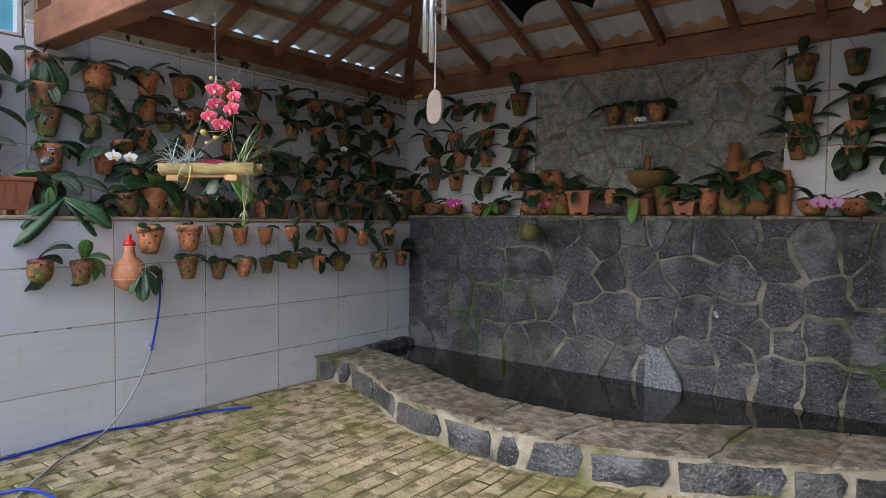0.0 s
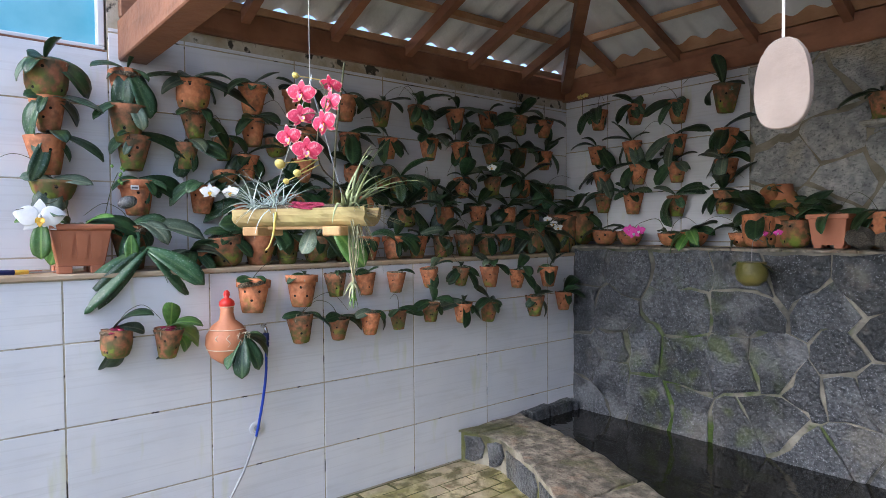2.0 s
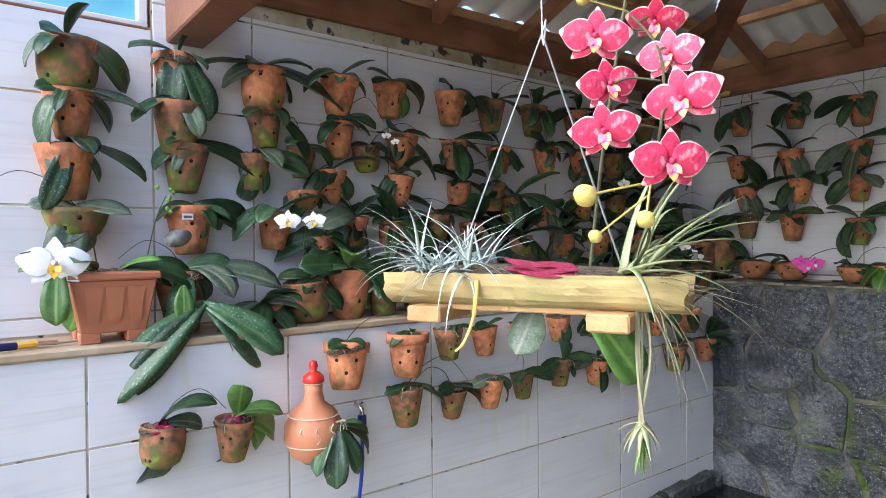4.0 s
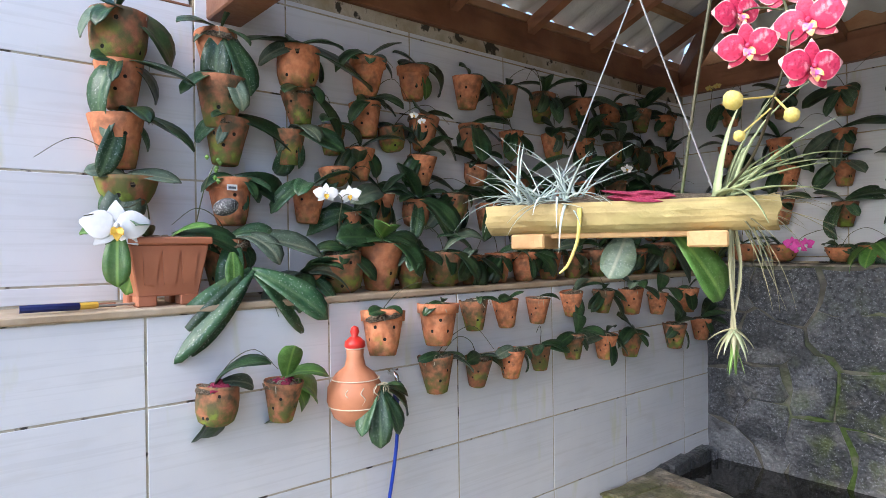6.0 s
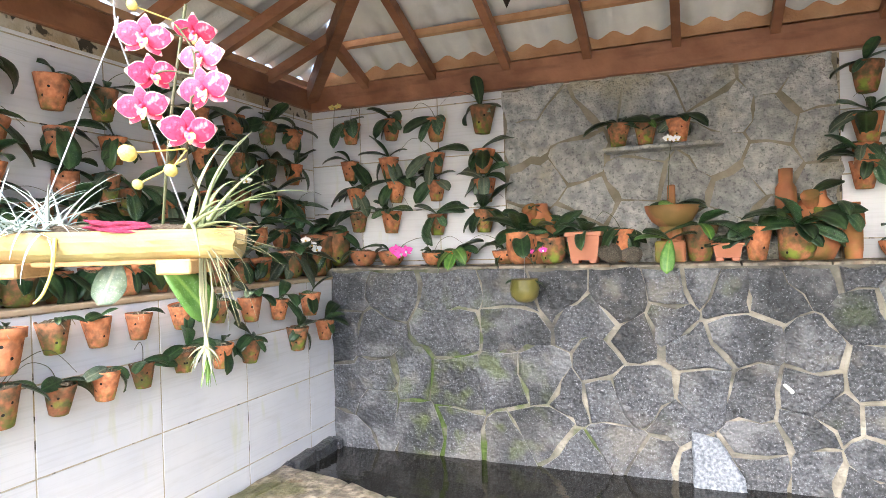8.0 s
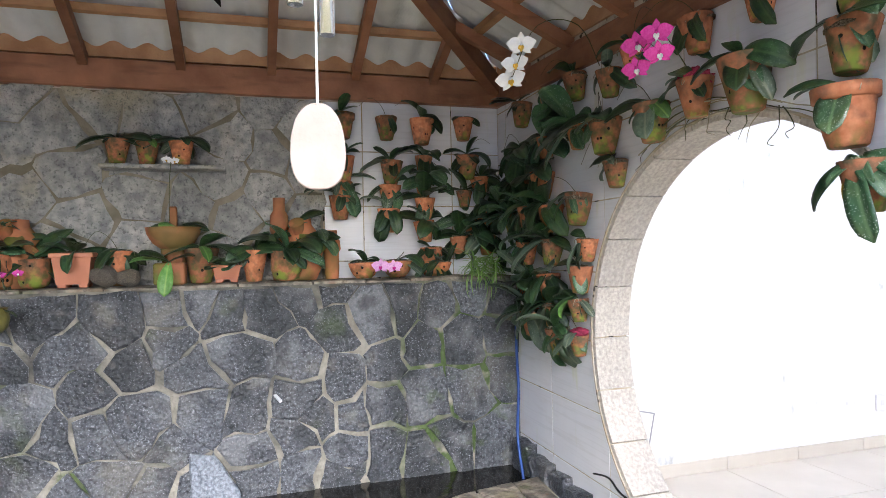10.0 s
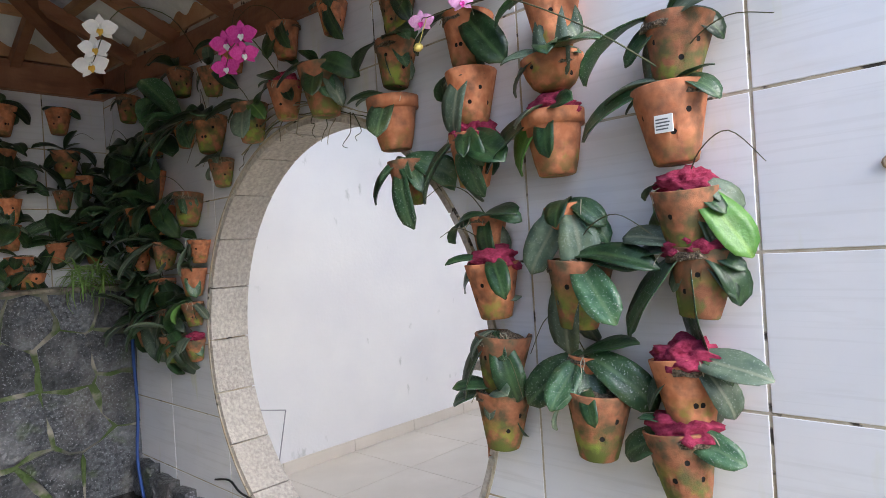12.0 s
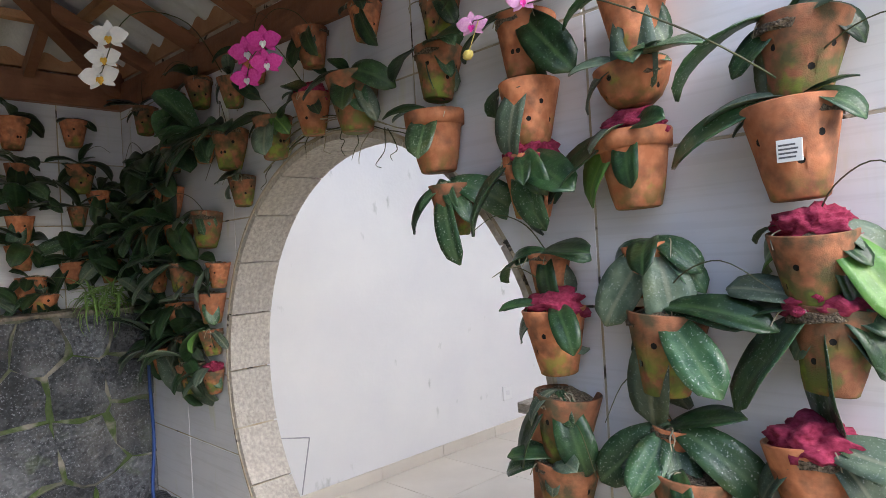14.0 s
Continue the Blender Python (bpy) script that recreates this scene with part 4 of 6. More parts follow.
# ---- leaves ----
def leaf_mesh(width, theta, mat, fold=0.25, tip=0.75, twist=0.0, n=9):
    """A fleshy leaf, one long, that leaves its base level and bends down by theta along its length."""
    bm = bmesh.new()
    top, low = [], []
    for i in range(n + 1):
        t = i / n
        x, z = (math.sin(theta * t) / theta, -(1 - math.cos(theta * t)) / theta) if theta else (t, 0)
        ang = theta * t
        w = width * 0.5 * (0.22 + 0.78 * math.sin(math.pi * min(1, t * 0.5 / tip) if t < tip else math.pi * (0.5 + 0.5 * (t - tip) / (1 - tip)))) if t < 0.999 else width * 0.03
        if t >= tip:
            w = width * 0.5 * math.sqrt(max(0.0, 1 - ((t - tip) / (1.001 - tip)) ** 2))
        up = Vector((math.sin(ang), 0, math.cos(ang)))
        tw = twist * t
        ra, rb_ = [], []
        for s in (-1, -0.5, 0, 0.5, 1):
            lift = fold * w * abs(s) - (0.012 if s == 0 else 0) + 0.05 * w * math.sin(9 * t + 2 * s)
            side = Vector((0, math.cos(tw), 0)) + up * math.sin(tw)
            p = Vector((x, 0, z)) + side * (s * w) + up * lift
            thick = 0.010 * (1 - 0.8 * abs(s)) + 0.001
            ra.append(bm.verts.new(p + up * thick))
            rb_.append(bm.verts.new(p - up * thick))
        top.append(ra)
        low.append(rb_)
    for i in range(n):
        for k in range(4):
            bm.faces.new((top[i][k], top[i + 1][k], top[i + 1][k + 1], top[i][k + 1]))
            bm.faces.new((low[i][k], low[i][k + 1], low[i + 1][k + 1], low[i + 1][k]))
        bm.faces.new((top[i][0], low[i][0], low[i + 1][0], top[i + 1][0]))
        bm.faces.new((top[i][4], top[i + 1][4], low[i + 1][4], low[i][4]))
    bm.faces.new(top[0] + low[0][::-1])
    bm.faces.new(low[n] + top[n][::-1])
    return mesh_of("leaf", bm, mat, smooth=True)


LEAVES = {}
LEAF_SHAPES = ((0.40, 0.7, 0.25, 0.66, 0.0), (0.42, 1.3, 0.2, 0.60, 0.2), (0.29, 0.9, 0.3, 0.66, 0.0), (0.36, 1.8, 0.2, 0.62, 0.4), (0.46, 0.5, 0.18, 0.56, -0.3))
for key, mat in (("d", LEAF), ("s", LEAF_SPECK), ("l", LEAF_LIGHT), ("g", LEAF_GREY), ("y", LEAF_YELLOW)):
    LEAVES[key] = [leaf_mesh(w, th, mat, fo, tp, tw) for w, th, fo, tp, tw in LEAF_SHAPES]


def put_leaf(parent, base, az, el, L, key, rng, shape=None, wide=1.0, roll=None):
    shape = rng.randrange(5) if shape is None else shape
    m = Matrix.Translation(base) @ pose(0, 0, 0, 0, 0, az) @ pose(0, 0, 0, 0, -el, 0) @ pose(0, 0, 0, (math.sin(radians(az)) * rng.uniform(15, 60) + rng.uniform(-15, 15)) if roll is None else roll) @ Matrix.Diagonal((L, L * wide, L, 1))
    return link("leaf", LEAVES[key][shape], parent, m=m)


def root(parent, base, rng, L):
    a = rng.uniform(-80, 80)
    d = Vector((math.cos(radians(a)) * 0.6 + 0.2, math.sin(radians(a)), 0))
    pts = [Vector(base)]
    for k in range(4):
        pts.append(pts[-1] + (d * (0.5 - 0.1 * k) + Vector((rng.uniform(-.3, .3), rng.uniform(-.3, .3), 0.25 - 0.3 * k))) * L / 3)
    return part("root", tube(bmesh.new(), pts, 0.0022, 4, 0.0012), ROOT, parent)


def hung(where, a, z):
    """The frame of a pot on a wall: x out of the wall, y to the right as one faces it."""
    if where == "west":
        return pose(-0.30, a, z)
    if where == "west_low":
        return pose(0.0, a, z)
    if where == "north":
        return pose(a, 0.27, z, 0, 0, -90)
    p = east(a, z)
    return pose(p.x, p.y, p.z, 0, 0, 180)


COUNT = [0]


def potted(where, a, z, d, shape="cone", skin="plain", leaves=None, n=4, L=0.16, tint="d", roots=1, m=None, out=None, label="", group="", rag=False, full=True, height=1.0):
    """A clay pot with an orchid; z is the rim's height. leaves: (azimuth, rise, length, tint) each, or n of them at random."""
    COUNT[0] += 1
    r = random.Random(COUNT[0] * 13 + 5)
    h = HEIGHT[shape] * d * height
    base = hung(where, a, z - h) if m is None else m
    thing = empty("potted_orchid", base)
    o = d * 0.40 if out is None else out
    tilt = r.uniform(-2, 4) if where == "north" else r.uniform(0, 9)
    pm = pose(o, 0, 0, r.uniform(-3, 3), tilt, r.uniform(0, 360)) @ Matrix.Diagonal((d, d, d * height, 1))
    pot = link("pot", POTS[shape, skin, r.randrange(3)], thing, m=pm)
    link("bark", r.choice(BARKS), thing, m=pose(o, 0, h * 0.97, 0, tilt, r.uniform(0, 360)) @ Matrix.Diagonal((d, d, d, 1)))
    top = Vector((o, 0, h * 1.02))
    given = leaves is not None
    if leaves is None:
        leaves = []
        side = r.choice((-1, 1))
        for k in range(n + (2 if full else 0)):
            side = -side
            leaves.append((side * r.uniform(2, 110), r.uniform(-65, 60), L * r.uniform(0.55, 1.25), tint if r.random() < 0.75 else r.choice("dsg")))
    if given and full and where in ("east", "west", "north"):
        mean = sum(q[2] for q in leaves) / len(leaves)
        leaves = list(leaves) + [(r.choice((-1, 1)) * r.uniform(10, 100), r.uniform(-70, 45), mean * r.uniform(0.5, 0.85), r.choice("dssgg" if where == "east" else "ddssg")) for k in range(4 if where == "east" else 3)]
    for az, el, ln, key in leaves:
        if where == "east" and a < -3.2:
            az = math.copysign(max(abs(az), 74), az)
        put_leaf(thing, top + Vector((0.14 * d, r.uniform(-1, 1) * 0.012, r.uniform(0, 0.6) * 0.012)), az, el - (10 if given else 0), ln * (1.25 if given else 1.05), key, r)
    if full and r.random() < 0.45:
        ya = r.choice((-1, 1)) * r.uniform(0.06, 0.2)
        part("bare_spike", tube(bmesh.new(), [top, top + Vector((0.03, ya * 0.3, 0.07)), top + Vector((0.06, ya * 0.8, 0.10)), top + Vector((0.08, ya * 1.3, r.uniform(0.0, 0.09)))], 0.0018, 5, 0.001), STEM, thing, "thin bare flower spike")
    for k in range(roots + 1 + r.randrange(3) + (2 if where == "east" else 0)):
        root(thing, top + Vector((0.02, r.uniform(-.3, .3) * d, -0.005)), r, r.uniform(0.05, 0.11))
    if rag:
        bm = bmesh.new()
        bmesh.ops.create_icosphere(bm, subdivisions=4, radius=0.5)
        for v in bm.verts:
            q = v.co * 4.2 + Vector((COUNT[0], 0, 0))
            v.co *= 0.80 + 0.34 * noise.noise(q) + 0.42 * (0.35 - abs(noise.noise(q * 1.7))) + 0.16 * (0.3 - abs(noise.noise(q * 3.7)))
        low_ = 0.62 if where == "west_low" else 1.0
        part("rag", bm, CLOTH, thing, "crumpled magenta rag", m=pose(o + (0.02 if low_ < 1 else 0), 0, h * (1.02 if low_ == 1 else 0.93)) @ Matrix.Scale(low_, 4) @ Matrix.Diagonal((d * 0.92, d * 1.0, d * 0.62, 1)), smooth=True)
    kind = {"cone": "tapered", "lipped": "rimmed", "cup": "rounded", "bowl": "shallow"}[shape]
    tagged(thing, label or ("%s %s pot of dark-leaved orchid %s" % ("mossy" if skin == "moss" else "orange", kind + " terracotta", {"west": "hung on the tiled wall", "west_low": "hung below the timber ledge", "north": "by the back wall", "east": "hung beside the moon gate"}[where])), "potted orchid", group or {"west": "pots on the west wall", "west_low": "pots below the ledge", "north": "pots on the back wall", "east": "pots round the moon gate"}[where])
    return thing


pick = random.Random(77)


def some(*options):
    return pick.choice(options)


# west wall above the ledge: y, rim height, width
potted("west", -3.31, 2.20, 0.175, "cup", "moss", [(-60, 10, .15, "g"), (70, -5, .2, "d"), (10, 60, .13, "d")])
potted("west", -3.30, 2.05, 0.15, "cone", "plain", [(-50, -15, .2, "s"), (55, 5, .19, "s"), (80, -5, .15, "d")])
potted("west", -3.31, 1.88, 0.17, "cone", "plain", [(-20, -40, .19, "s"), (60, 0, .2, "d"), (20, -60, .16, "s")])
potted("west", -3.29, 1.685, 0.19, "bowl", "moss", [(-40, -50, .2, "g"), (50, 10, .13, "g"), (-70, 20, .1, "g")])
potted("west", -2.99, 2.21, 0.15, "cone", "plain", [(-30, -45, .19, "s"), (35, -40, .2, "s"), (-65, 20, .13, "d"), (20, 75, .12, "d")])
potted("west", -2.99, 2.05, 0.175, "cone", "moss", [(-60, 0, .15, "d"), (10, -5, .14, "g")])
potted("west", -2.97, 1.91, 0.16, "cone", "moss", [(75, 5, .24, "d"), (-40, 20, .1, "d")], roots=4)
tagpot = potted("west", -2.95, 1.70, 0.165, "lipped", "plain", [(70, 5, .19, "d"), (-60, 25, .12, "d"), (30, 15, .1, "d")], label="rimmed terracotta pot with a paper tag on the tiled wall")
part("tag", B(0.155, 0.158, -0.05, -0.015, 0.115, 0.135), LABEL, tagpot, "white paper tag")
part("tag_print", B(0.158, 0.1585, -0.046, -0.020, 0.120, 0.128), INK, tagpot, "grey printed bars")
potted("west", -2.69, 2.21, 0.165, "cup", "plain", [(-70, 5, .16, "g"), (75, -2, .27, "d"), (-80, 15, .18, "d")])
potted("west", -2.67, 2.06, 0.135, "cone", "moss", [(50, -25, .19, "d"), (-50, 10, .12, "d"), (20, 20, .1, "d")])
potted("west", -2.72, 1.90, 0.13, "cone", "moss", [(30, 0, .18, "d"), (-20, -50, .17, "s")])
potted("west", -2.65, 1.69, 0.14, "cone", "plain", [(-55, 15, .18, "s"), (-30, 25, .14, "s")])
potted("west", -2.38, 2.23, 0.155, "lipped", "plain", [(-60, 25, .17, "d"), (40, 45, .12, "d"), (60, 10, .12, "d")])
potted("west", -2.37, 2.05, 0.14, "cone", "plain", [(25, 30, .13, "d"), (-50, 10, .14, "d"), (70, 10, .12, "d")])
potted("west", -2.53, 1.94, 0.115, "cone", "moss", [(-30, 35, .12, "d"), (50, 20, .13, "d")])
potted("west", -2.41, 1.86, 0.13, "cone", "plain", n=3)
potted("west", -2.52, 1.77, 0.135, "bowl", "plain", n=2)
potted("west", -2.13, 2.24, 0.145, "lipped", "plain", [(65, 10, .2, "d"), (-60, 15, .12, "d"), (40, -30, .13, "l")])
potted("west", -2.23, 1.97, 0.115, "cup", "moss", n=4)
potted("west", -2.08, 2.03, 0.145, "cone", "plain", [(60, -30, .2, "d"), (-40, 20, .16, "d"), (20, 10, .12, "d")])
potted("west", -2.09, 1.86, 0.13, "cone", "plain", n=5)
potted("west", -1.81, 2.25, 0.15, "cone", "plain", [(70, 0, .2, "d"), (-40, 30, .12, "d")])
potted("west", -1.56, 2.24, 0.145, "cone", "moss", [(60, 30, .14, "d"), (-70, 15, .16, "d")])
potted("west", -1.78, 2.03, 0.13, "cone", "plain", [(-20, -25, .2, "d"), (50, -30, .2, "d"), (80, 0, .16, "d")])
potted("west", -1.75, 1.85, 0.115, "cup", "plain", n=2)
potted("west", -1.54, 1.85, 0.13, "cone", "moss", n=4)
for y, z, d in ((-1.28, 2.25, .145), (-.95, 2.27, .14), (-.65, 2.28, .14), (-.34, 2.29, .135), (-.06, 2.29, .135), (-1.50, 2.03, .13), (-1.18, 2.05, .135), (-.90, 2.05, .13), (-.61, 2.06, .135), (-.33, 2.05, .135), (-.06, 2.05, .135)):
    potted("west", y, z, d, some("cone", "cone", "lipped"), some("plain", "moss"), n=6, L=0.18)
for y, z, d in ((-1.43, 1.79, .13), (-1.19, 1.76, .13), (-.89, 1.81, .13), (-.60, 1.83, .135), (-.31, 1.82, .14), (-.05, 1.77, .14), (-1.68, 1.66, .13), (-1.36, 1.60, .13), (-1.05, 1.61, .13), (-.75, 1.62, .13), (-.46, 1.62, .13), (-.2, 1.6, .13), (-1.9, 1.70, .13), (-2.12, 1.66, .125), (-2.3, 1.68, .12), (-2.44, 1.60, .11)):
    potted("west", y, z, d, some("cone", "cone", "cup"), some("plain", "moss"), n=7, L=0.20, tint=some("d", "d", "s"))


def on_ledge(y, d, shape, skin, n=5, L=0.18, tint="d", x=-0.13, leaves=None, height=1.0):
    return potted("west", 0, 0, d, shape, skin, leaves, n, L, tint, 1, m=pose(x, y, 1.285), out=0.0, label="%s terracotta orchid pot standing on the timber ledge" % ("mossy" if skin == "moss" else "orange"), group="pots on the timber ledge", height=height)


on_ledge(-2.74, 0.15, "bowl", "plain", 5, 0.2, "d", leaves=[(-60, 25, .2, "g"), (60, 30, .2, "g"), (20, 40, .16, "d"), (-20, 20, .18, "d"), (90, 10, .15, "d")])
on_ledge(-2.56, 0.165, "cup", "moss", 6, 0.15)
on_ledge(-2.40, 0.19, "cone", "plain", 4, 0.2, "l", leaves=[(-20, 40, .2, "l"), (30, 15, .2, "d"), (-70, 20, .18, "d"), (60, 30, .15, "d")])
on_ledge(-2.24, 0.15, "cone", "moss", 4)
on_ledge(-2.06, 0.16, "cup", "moss", 5)
for y, d, s in ((-1.90, .13, "cone"), (-1.73, .135, "cone"), (-1.55, .14, "lipped"), (-1.37, .135, "cone"), (-1.18, .135, "cone"), (-.97, .15, "cone"), (-.78, .14, "cone"), (-.58, .145, "lipped")):
    on_ledge(y, d, s, some("plain", "plain", "moss"), 4, 0.17)
on_ledge(-0.30, 0.19, "cup", "moss", 7, 0.24)
on_ledge(-0.02, 0.24, "cup", "moss", 7, 0.28, x=-0.12, height=1.25)

# below the ledge, two rows
for y, z, d, s, k in ((-2.52, 1.225, .165, "lipped", "plain"), (-2.26, 1.235, .165, "lipped", "plain"), (-2.05, 1.235, .125, "cone", "moss"), (-1.86, 1.225, .12, "cone", "plain"), (-1.66, 1.22, .115, "cone", "plain"), (-1.41, 1.235, .115, "cone", "plain"), (-1.17, 1.23, .115, "cone", "moss"), (-.92, 1.225, .135, "cone", "plain"), (-.67, 1.19, .12, "cone", "plain"), (-.36, 1.20, .14, "cone", "plain")):
    potted("west_low", y, z, d, s, k, None if y > -1.5 else [(some(-60, 60), 20, .09, "d"), (some(-30, 30), 45, .06, "d")], 3, 0.14, roots=2)
for y, z, d, k in ((-2.26, 1.035, .145, "moss"), (-2.04, 1.0, .12, "moss"), (-1.84, 1.01, .125, "plain"), (-1.64, 1.0, .11, "moss"), (-1.41, 1.03, .12, "moss"), (-1.16, 1.01, .125, "plain"), (-.94, 1.0, .13, "moss"), (-.50, 1.005, .14, "moss"), (-.19, 1.01, .13, "plain")):
    potted("west_low", y, z, d, "cone", k, [(65, 5, .13, "d"), (-60, 15, .10, some("d", "g")), (30, 25, .08, "d")] if y < -1.5 else None, 3, 0.15, roots=2)
potted("west_low", -3.12, 1.045, 0.13, "cup", "moss", [(50, 65, .15, "d"), (40, -72, .18, "d"), (70, 20, .10, "g")], roots=3, rag=True)
potted("west_low", -2.91, 1.03, 0.13, "cone", "moss", [(-10, 72, .13, "l"), (82, 4, .17, "l"), (45, -55, .16, "d"), (60, 45, .13, "l"), (70, -25, .13, "l")], roots=7, rag=True)

# ---- back wall, white tiles to the west of the stones ----
for x, z, d in ((.06, 2.35, .145), (.375, 2.345, .14), (.712, 2.32, .15), (.045, 2.08, .135), (.36, 2.085, .145), (.70, 2.09, .135), (1.037, 2.087, .155), (.10, 1.886, .14), (.40, 1.915, .14), (.70, 1.906, .135), (1.045, 1.895, .15), (.10, 1.72, .14), (.36, 1.715, .15), (.70, 1.68, .14), (1.03, 1.70, .15)):
    potted("north", x, z, d, "cone", some("plain", "plain", "moss"), None, 4, 0.2, some("d", "d", "s"))
potted("north", 1.04, 2.365, 0.175, "cone", "moss", [(-80, 5, .17, "d"), (5, 80, .17, "d"), (70, 10, .13, "d")])
# white tiles to the east of the stones
potted("north", 3.163, 2.375, 0.16, "lipped", "moss", [(-75, 10, .16, "d"), (15, 60, .12, "d")])
potted("north", 3.448, 2.365, 0.145, "cone", "moss", [(10, -20, .13, "d")], roots=2)
potted("north", 3.676, 2.36, 0.165, "cone", "plain", [(-50, 55, .18, "d"), (70, 0, .16, "d"), (30, 20, .1, "d")])
potted("north", 3.965, 2.377, 0.145, "cone", "plain", n=3, L=.12)
potted("north", 3.984, 2.133, 0.16, "cone", "moss", [(-60, 30, .16, "d"), (60, 25, .16, "d"), (10, 70, .12, "d")])
for x, z, d in ((3.166, 2.106, .16), (3.15, 1.95, .14), (3.144, 1.86, .15), (3.47, 2.085, .15), (3.46, 1.93, .15), (3.447, 1.778, .15), (3.689, 2.123, .12), (3.69, 1.97, .12), (3.693, 1.85, .14), (3.693, 1.70, .14), (3.97, 1.90, .11)):
    potted("north", x, z, d, "cone", some("plain", "plain", "moss"), None, 5, 0.19, some("d", "d", "s"))
for x, z in ((4.08, 1.99), (4.12, 1.8), (4.02, 1.72), (4.12, 1.6), (3.93, 1.60)):
    potted("north", x, z, .13, "cone", "plain", None, 7, 0.24)


def on_stone(x, d, shape, skin, n=5, L=0.18, y=0.12, z=1.345, leaves=None, tint="d", height=1.0, label=""):
    return potted("north", 0, 0, d, shape, skin, leaves, n, L, tint, 1, m=pose(x, y, z, 0, 0, -90), out=0.0, label=label or "%s terracotta orchid pot standing on the stone ledge" % ("mossy" if skin == "moss" else "orange"), group="pots on the stone ledge", height=height)


on_stone(0.18, 0.20, "bowl", "plain", 3, 0.16)
on_stone(0.40, 0.19, "bowl", "plain", 3, 0.16)
on_stone(0.71, 0.165, "bowl", "plain", 4, 0.16)
on_stone(0.88, 0.18, "bowl", "plain", 6, 0.2, tint="l", leaves=[(-40, 10, .2, "l"), (20, 30, .17, "l"), (60, 35, .2, "d"), (0, -10, .16, "l"), (-80, 20, .18, "d")])
on_stone(1.195, 0.17, "bowl", "plain", 4, 0.2)
on_stone(1.33, 0.21, "cup", "plain", 6, 0.22, y=0.06)
on_stone(1.50, 0.17, "cup", "moss", 4, 0.2, y=0.10)
on_stone(1.90, 0.16, "cone", "plain", 4, 0.2, height=1.2)
on_stone(2.33, 0.20, "cone", "moss", 5, 0.2, leaves=[(20, 10, .17, "l"), (70, 25, .22, "d"), (-70, 20, .2, "d"), (40, 40, .18, "d")])
on_stone(2.62, 0.155, "cone", "plain", 6, 0.2, height=1.2)
on_stone(2.80, 0.19, "cup", "moss", y=0.05, leaves=[(-60, 50, .24, "d"), (-20, 60, .22, "s"), (30, 55, .24, "d"), (70, 40, .26, "d"), (85, 15, .24, "s"), (-85, 25, .2, "d"), (10, 20, .2, "d"), (50, 5, .2, "s")])
on_stone(3.262, 0.19, "bowl", "plain", 4, 0.17, y=0.06)
on_stone(3.48, 0.20, "bowl", "plain", 3, 0.16)
on_stone(3.739, 0.18, "bowl", "plain", 5, 0.2)
on_stone(3.72, 0.15, "cup", "plain", 5, 0.13, y=0.19, height=1.3)
on_stone(-0.05, 0.24, "cup", "moss", 7, 0.26, height=1.1)
for x in (1.893, 2.048, 2.233):
    potted("north", 0, 0, 0.14, "cone", some("moss", "moss", "plain"), [(-70, 12, .17, "d"), (60, 20, .16, "d"), (20, 35, .1, "d")] if x != 2.048 else [(20, 5, .11, "l")], m=pose(x, 0.17, 2.024, 0, 0, -90), out=0.0, label="small mossy orchid pot on the narrow stone shelf", group="pots on the stone shelf")
tagged(part("stone_shelf", B(1.81, 2.47, 0.10, 0.262, 1.998, 2.022, 0.006), STONE_DRY, None), "narrow slab shelf built into the stone wall", "shelf", kind="structure")

# ---- east wall round the gate ----
potted("east", -3.33, 1.908, 0.159, "cone", "moss", [(-70, 15, .2, "s"), (50, 25, .2, "g"), (10, 60, .12, "d")])
big = potted("east", -3.325, 1.757, 0.172, "cone", "plain", [(-65, 5, .2, "s"), (-15, 25, .13, "g"), (20, 30, .08, "d")], label="large tapered terracotta pot with a printed paper label")
part("paper_label", B(0.142, 0.146, -0.012, 0.028, 0.062, 0.100), LABEL, big, "white printed label", m=pose(0, 0, 0))
for k in range(4):
    part("print_bar", B(0.146, 0.1466, -0.009, 0.018 + 0.002 * (k % 3), 0.068 + 0.007 * k, 0.071 + 0.007 * k), INK, big)
potted("east", -3.34, 1.53, 0.15, "cone", "moss", [(-65, -5, .14, "l"), (15, -40, .18, "d"), (50, -30, .17, "l"), (80, 10, .12, "g")], rag=True)
potted("east", -3.352, 1.393, 0.152, "cone", "moss", [(-60, -30, .2, "s"), (-30, -70, .2, "s"), (60, 0, .15, "d"), (40, -20, .12, "d")], rag=True)
potted("east", -3.326, 1.151, 0.162, "cone", "plain", [(10, -60, .17, "g"), (65, 10, .15, "g")], rag=True)
potted("east", -3.308, 0.989, 0.165, "cone", "moss", [(-20, -10, .14, "s"), (55, -5, .12, "s"), (-75, -40, .11, "d"), (-60, -55, .1, "d")], rag=True)
potted("east", -3.027, 2.06, 0.15, "cone", "plain", [(10, -60, .2, "g"), (-50, 20, .14, "d")])
potted("east", -3.02, 1.897, 0.165, "bowl", "plain", [(60, 15, .17, "s"), (-40, 10, .12, "g")])
potted("east", -3.014, 1.76, 0.165, "lipped", "plain", [(-70, -10, .2, "d"), (-55, -25, .17, "l"), (10, -20, .12, "d")], rag=True)
potted("east", -3.031, 1.523, 0.115, "cone", "plain", [(-50, -40, .17, "g"), (40, -35, .2, "g"), (-75, 5, .15, "s"), (10, 20, .13, "d")])
potted("east", -3.051, 1.38, 0.172, "cone", "moss", [(-30, -60, .2, "g"), (20, -75, .2, "g"), (70, 20, .19, "d"), (50, -20, .18, "s")])
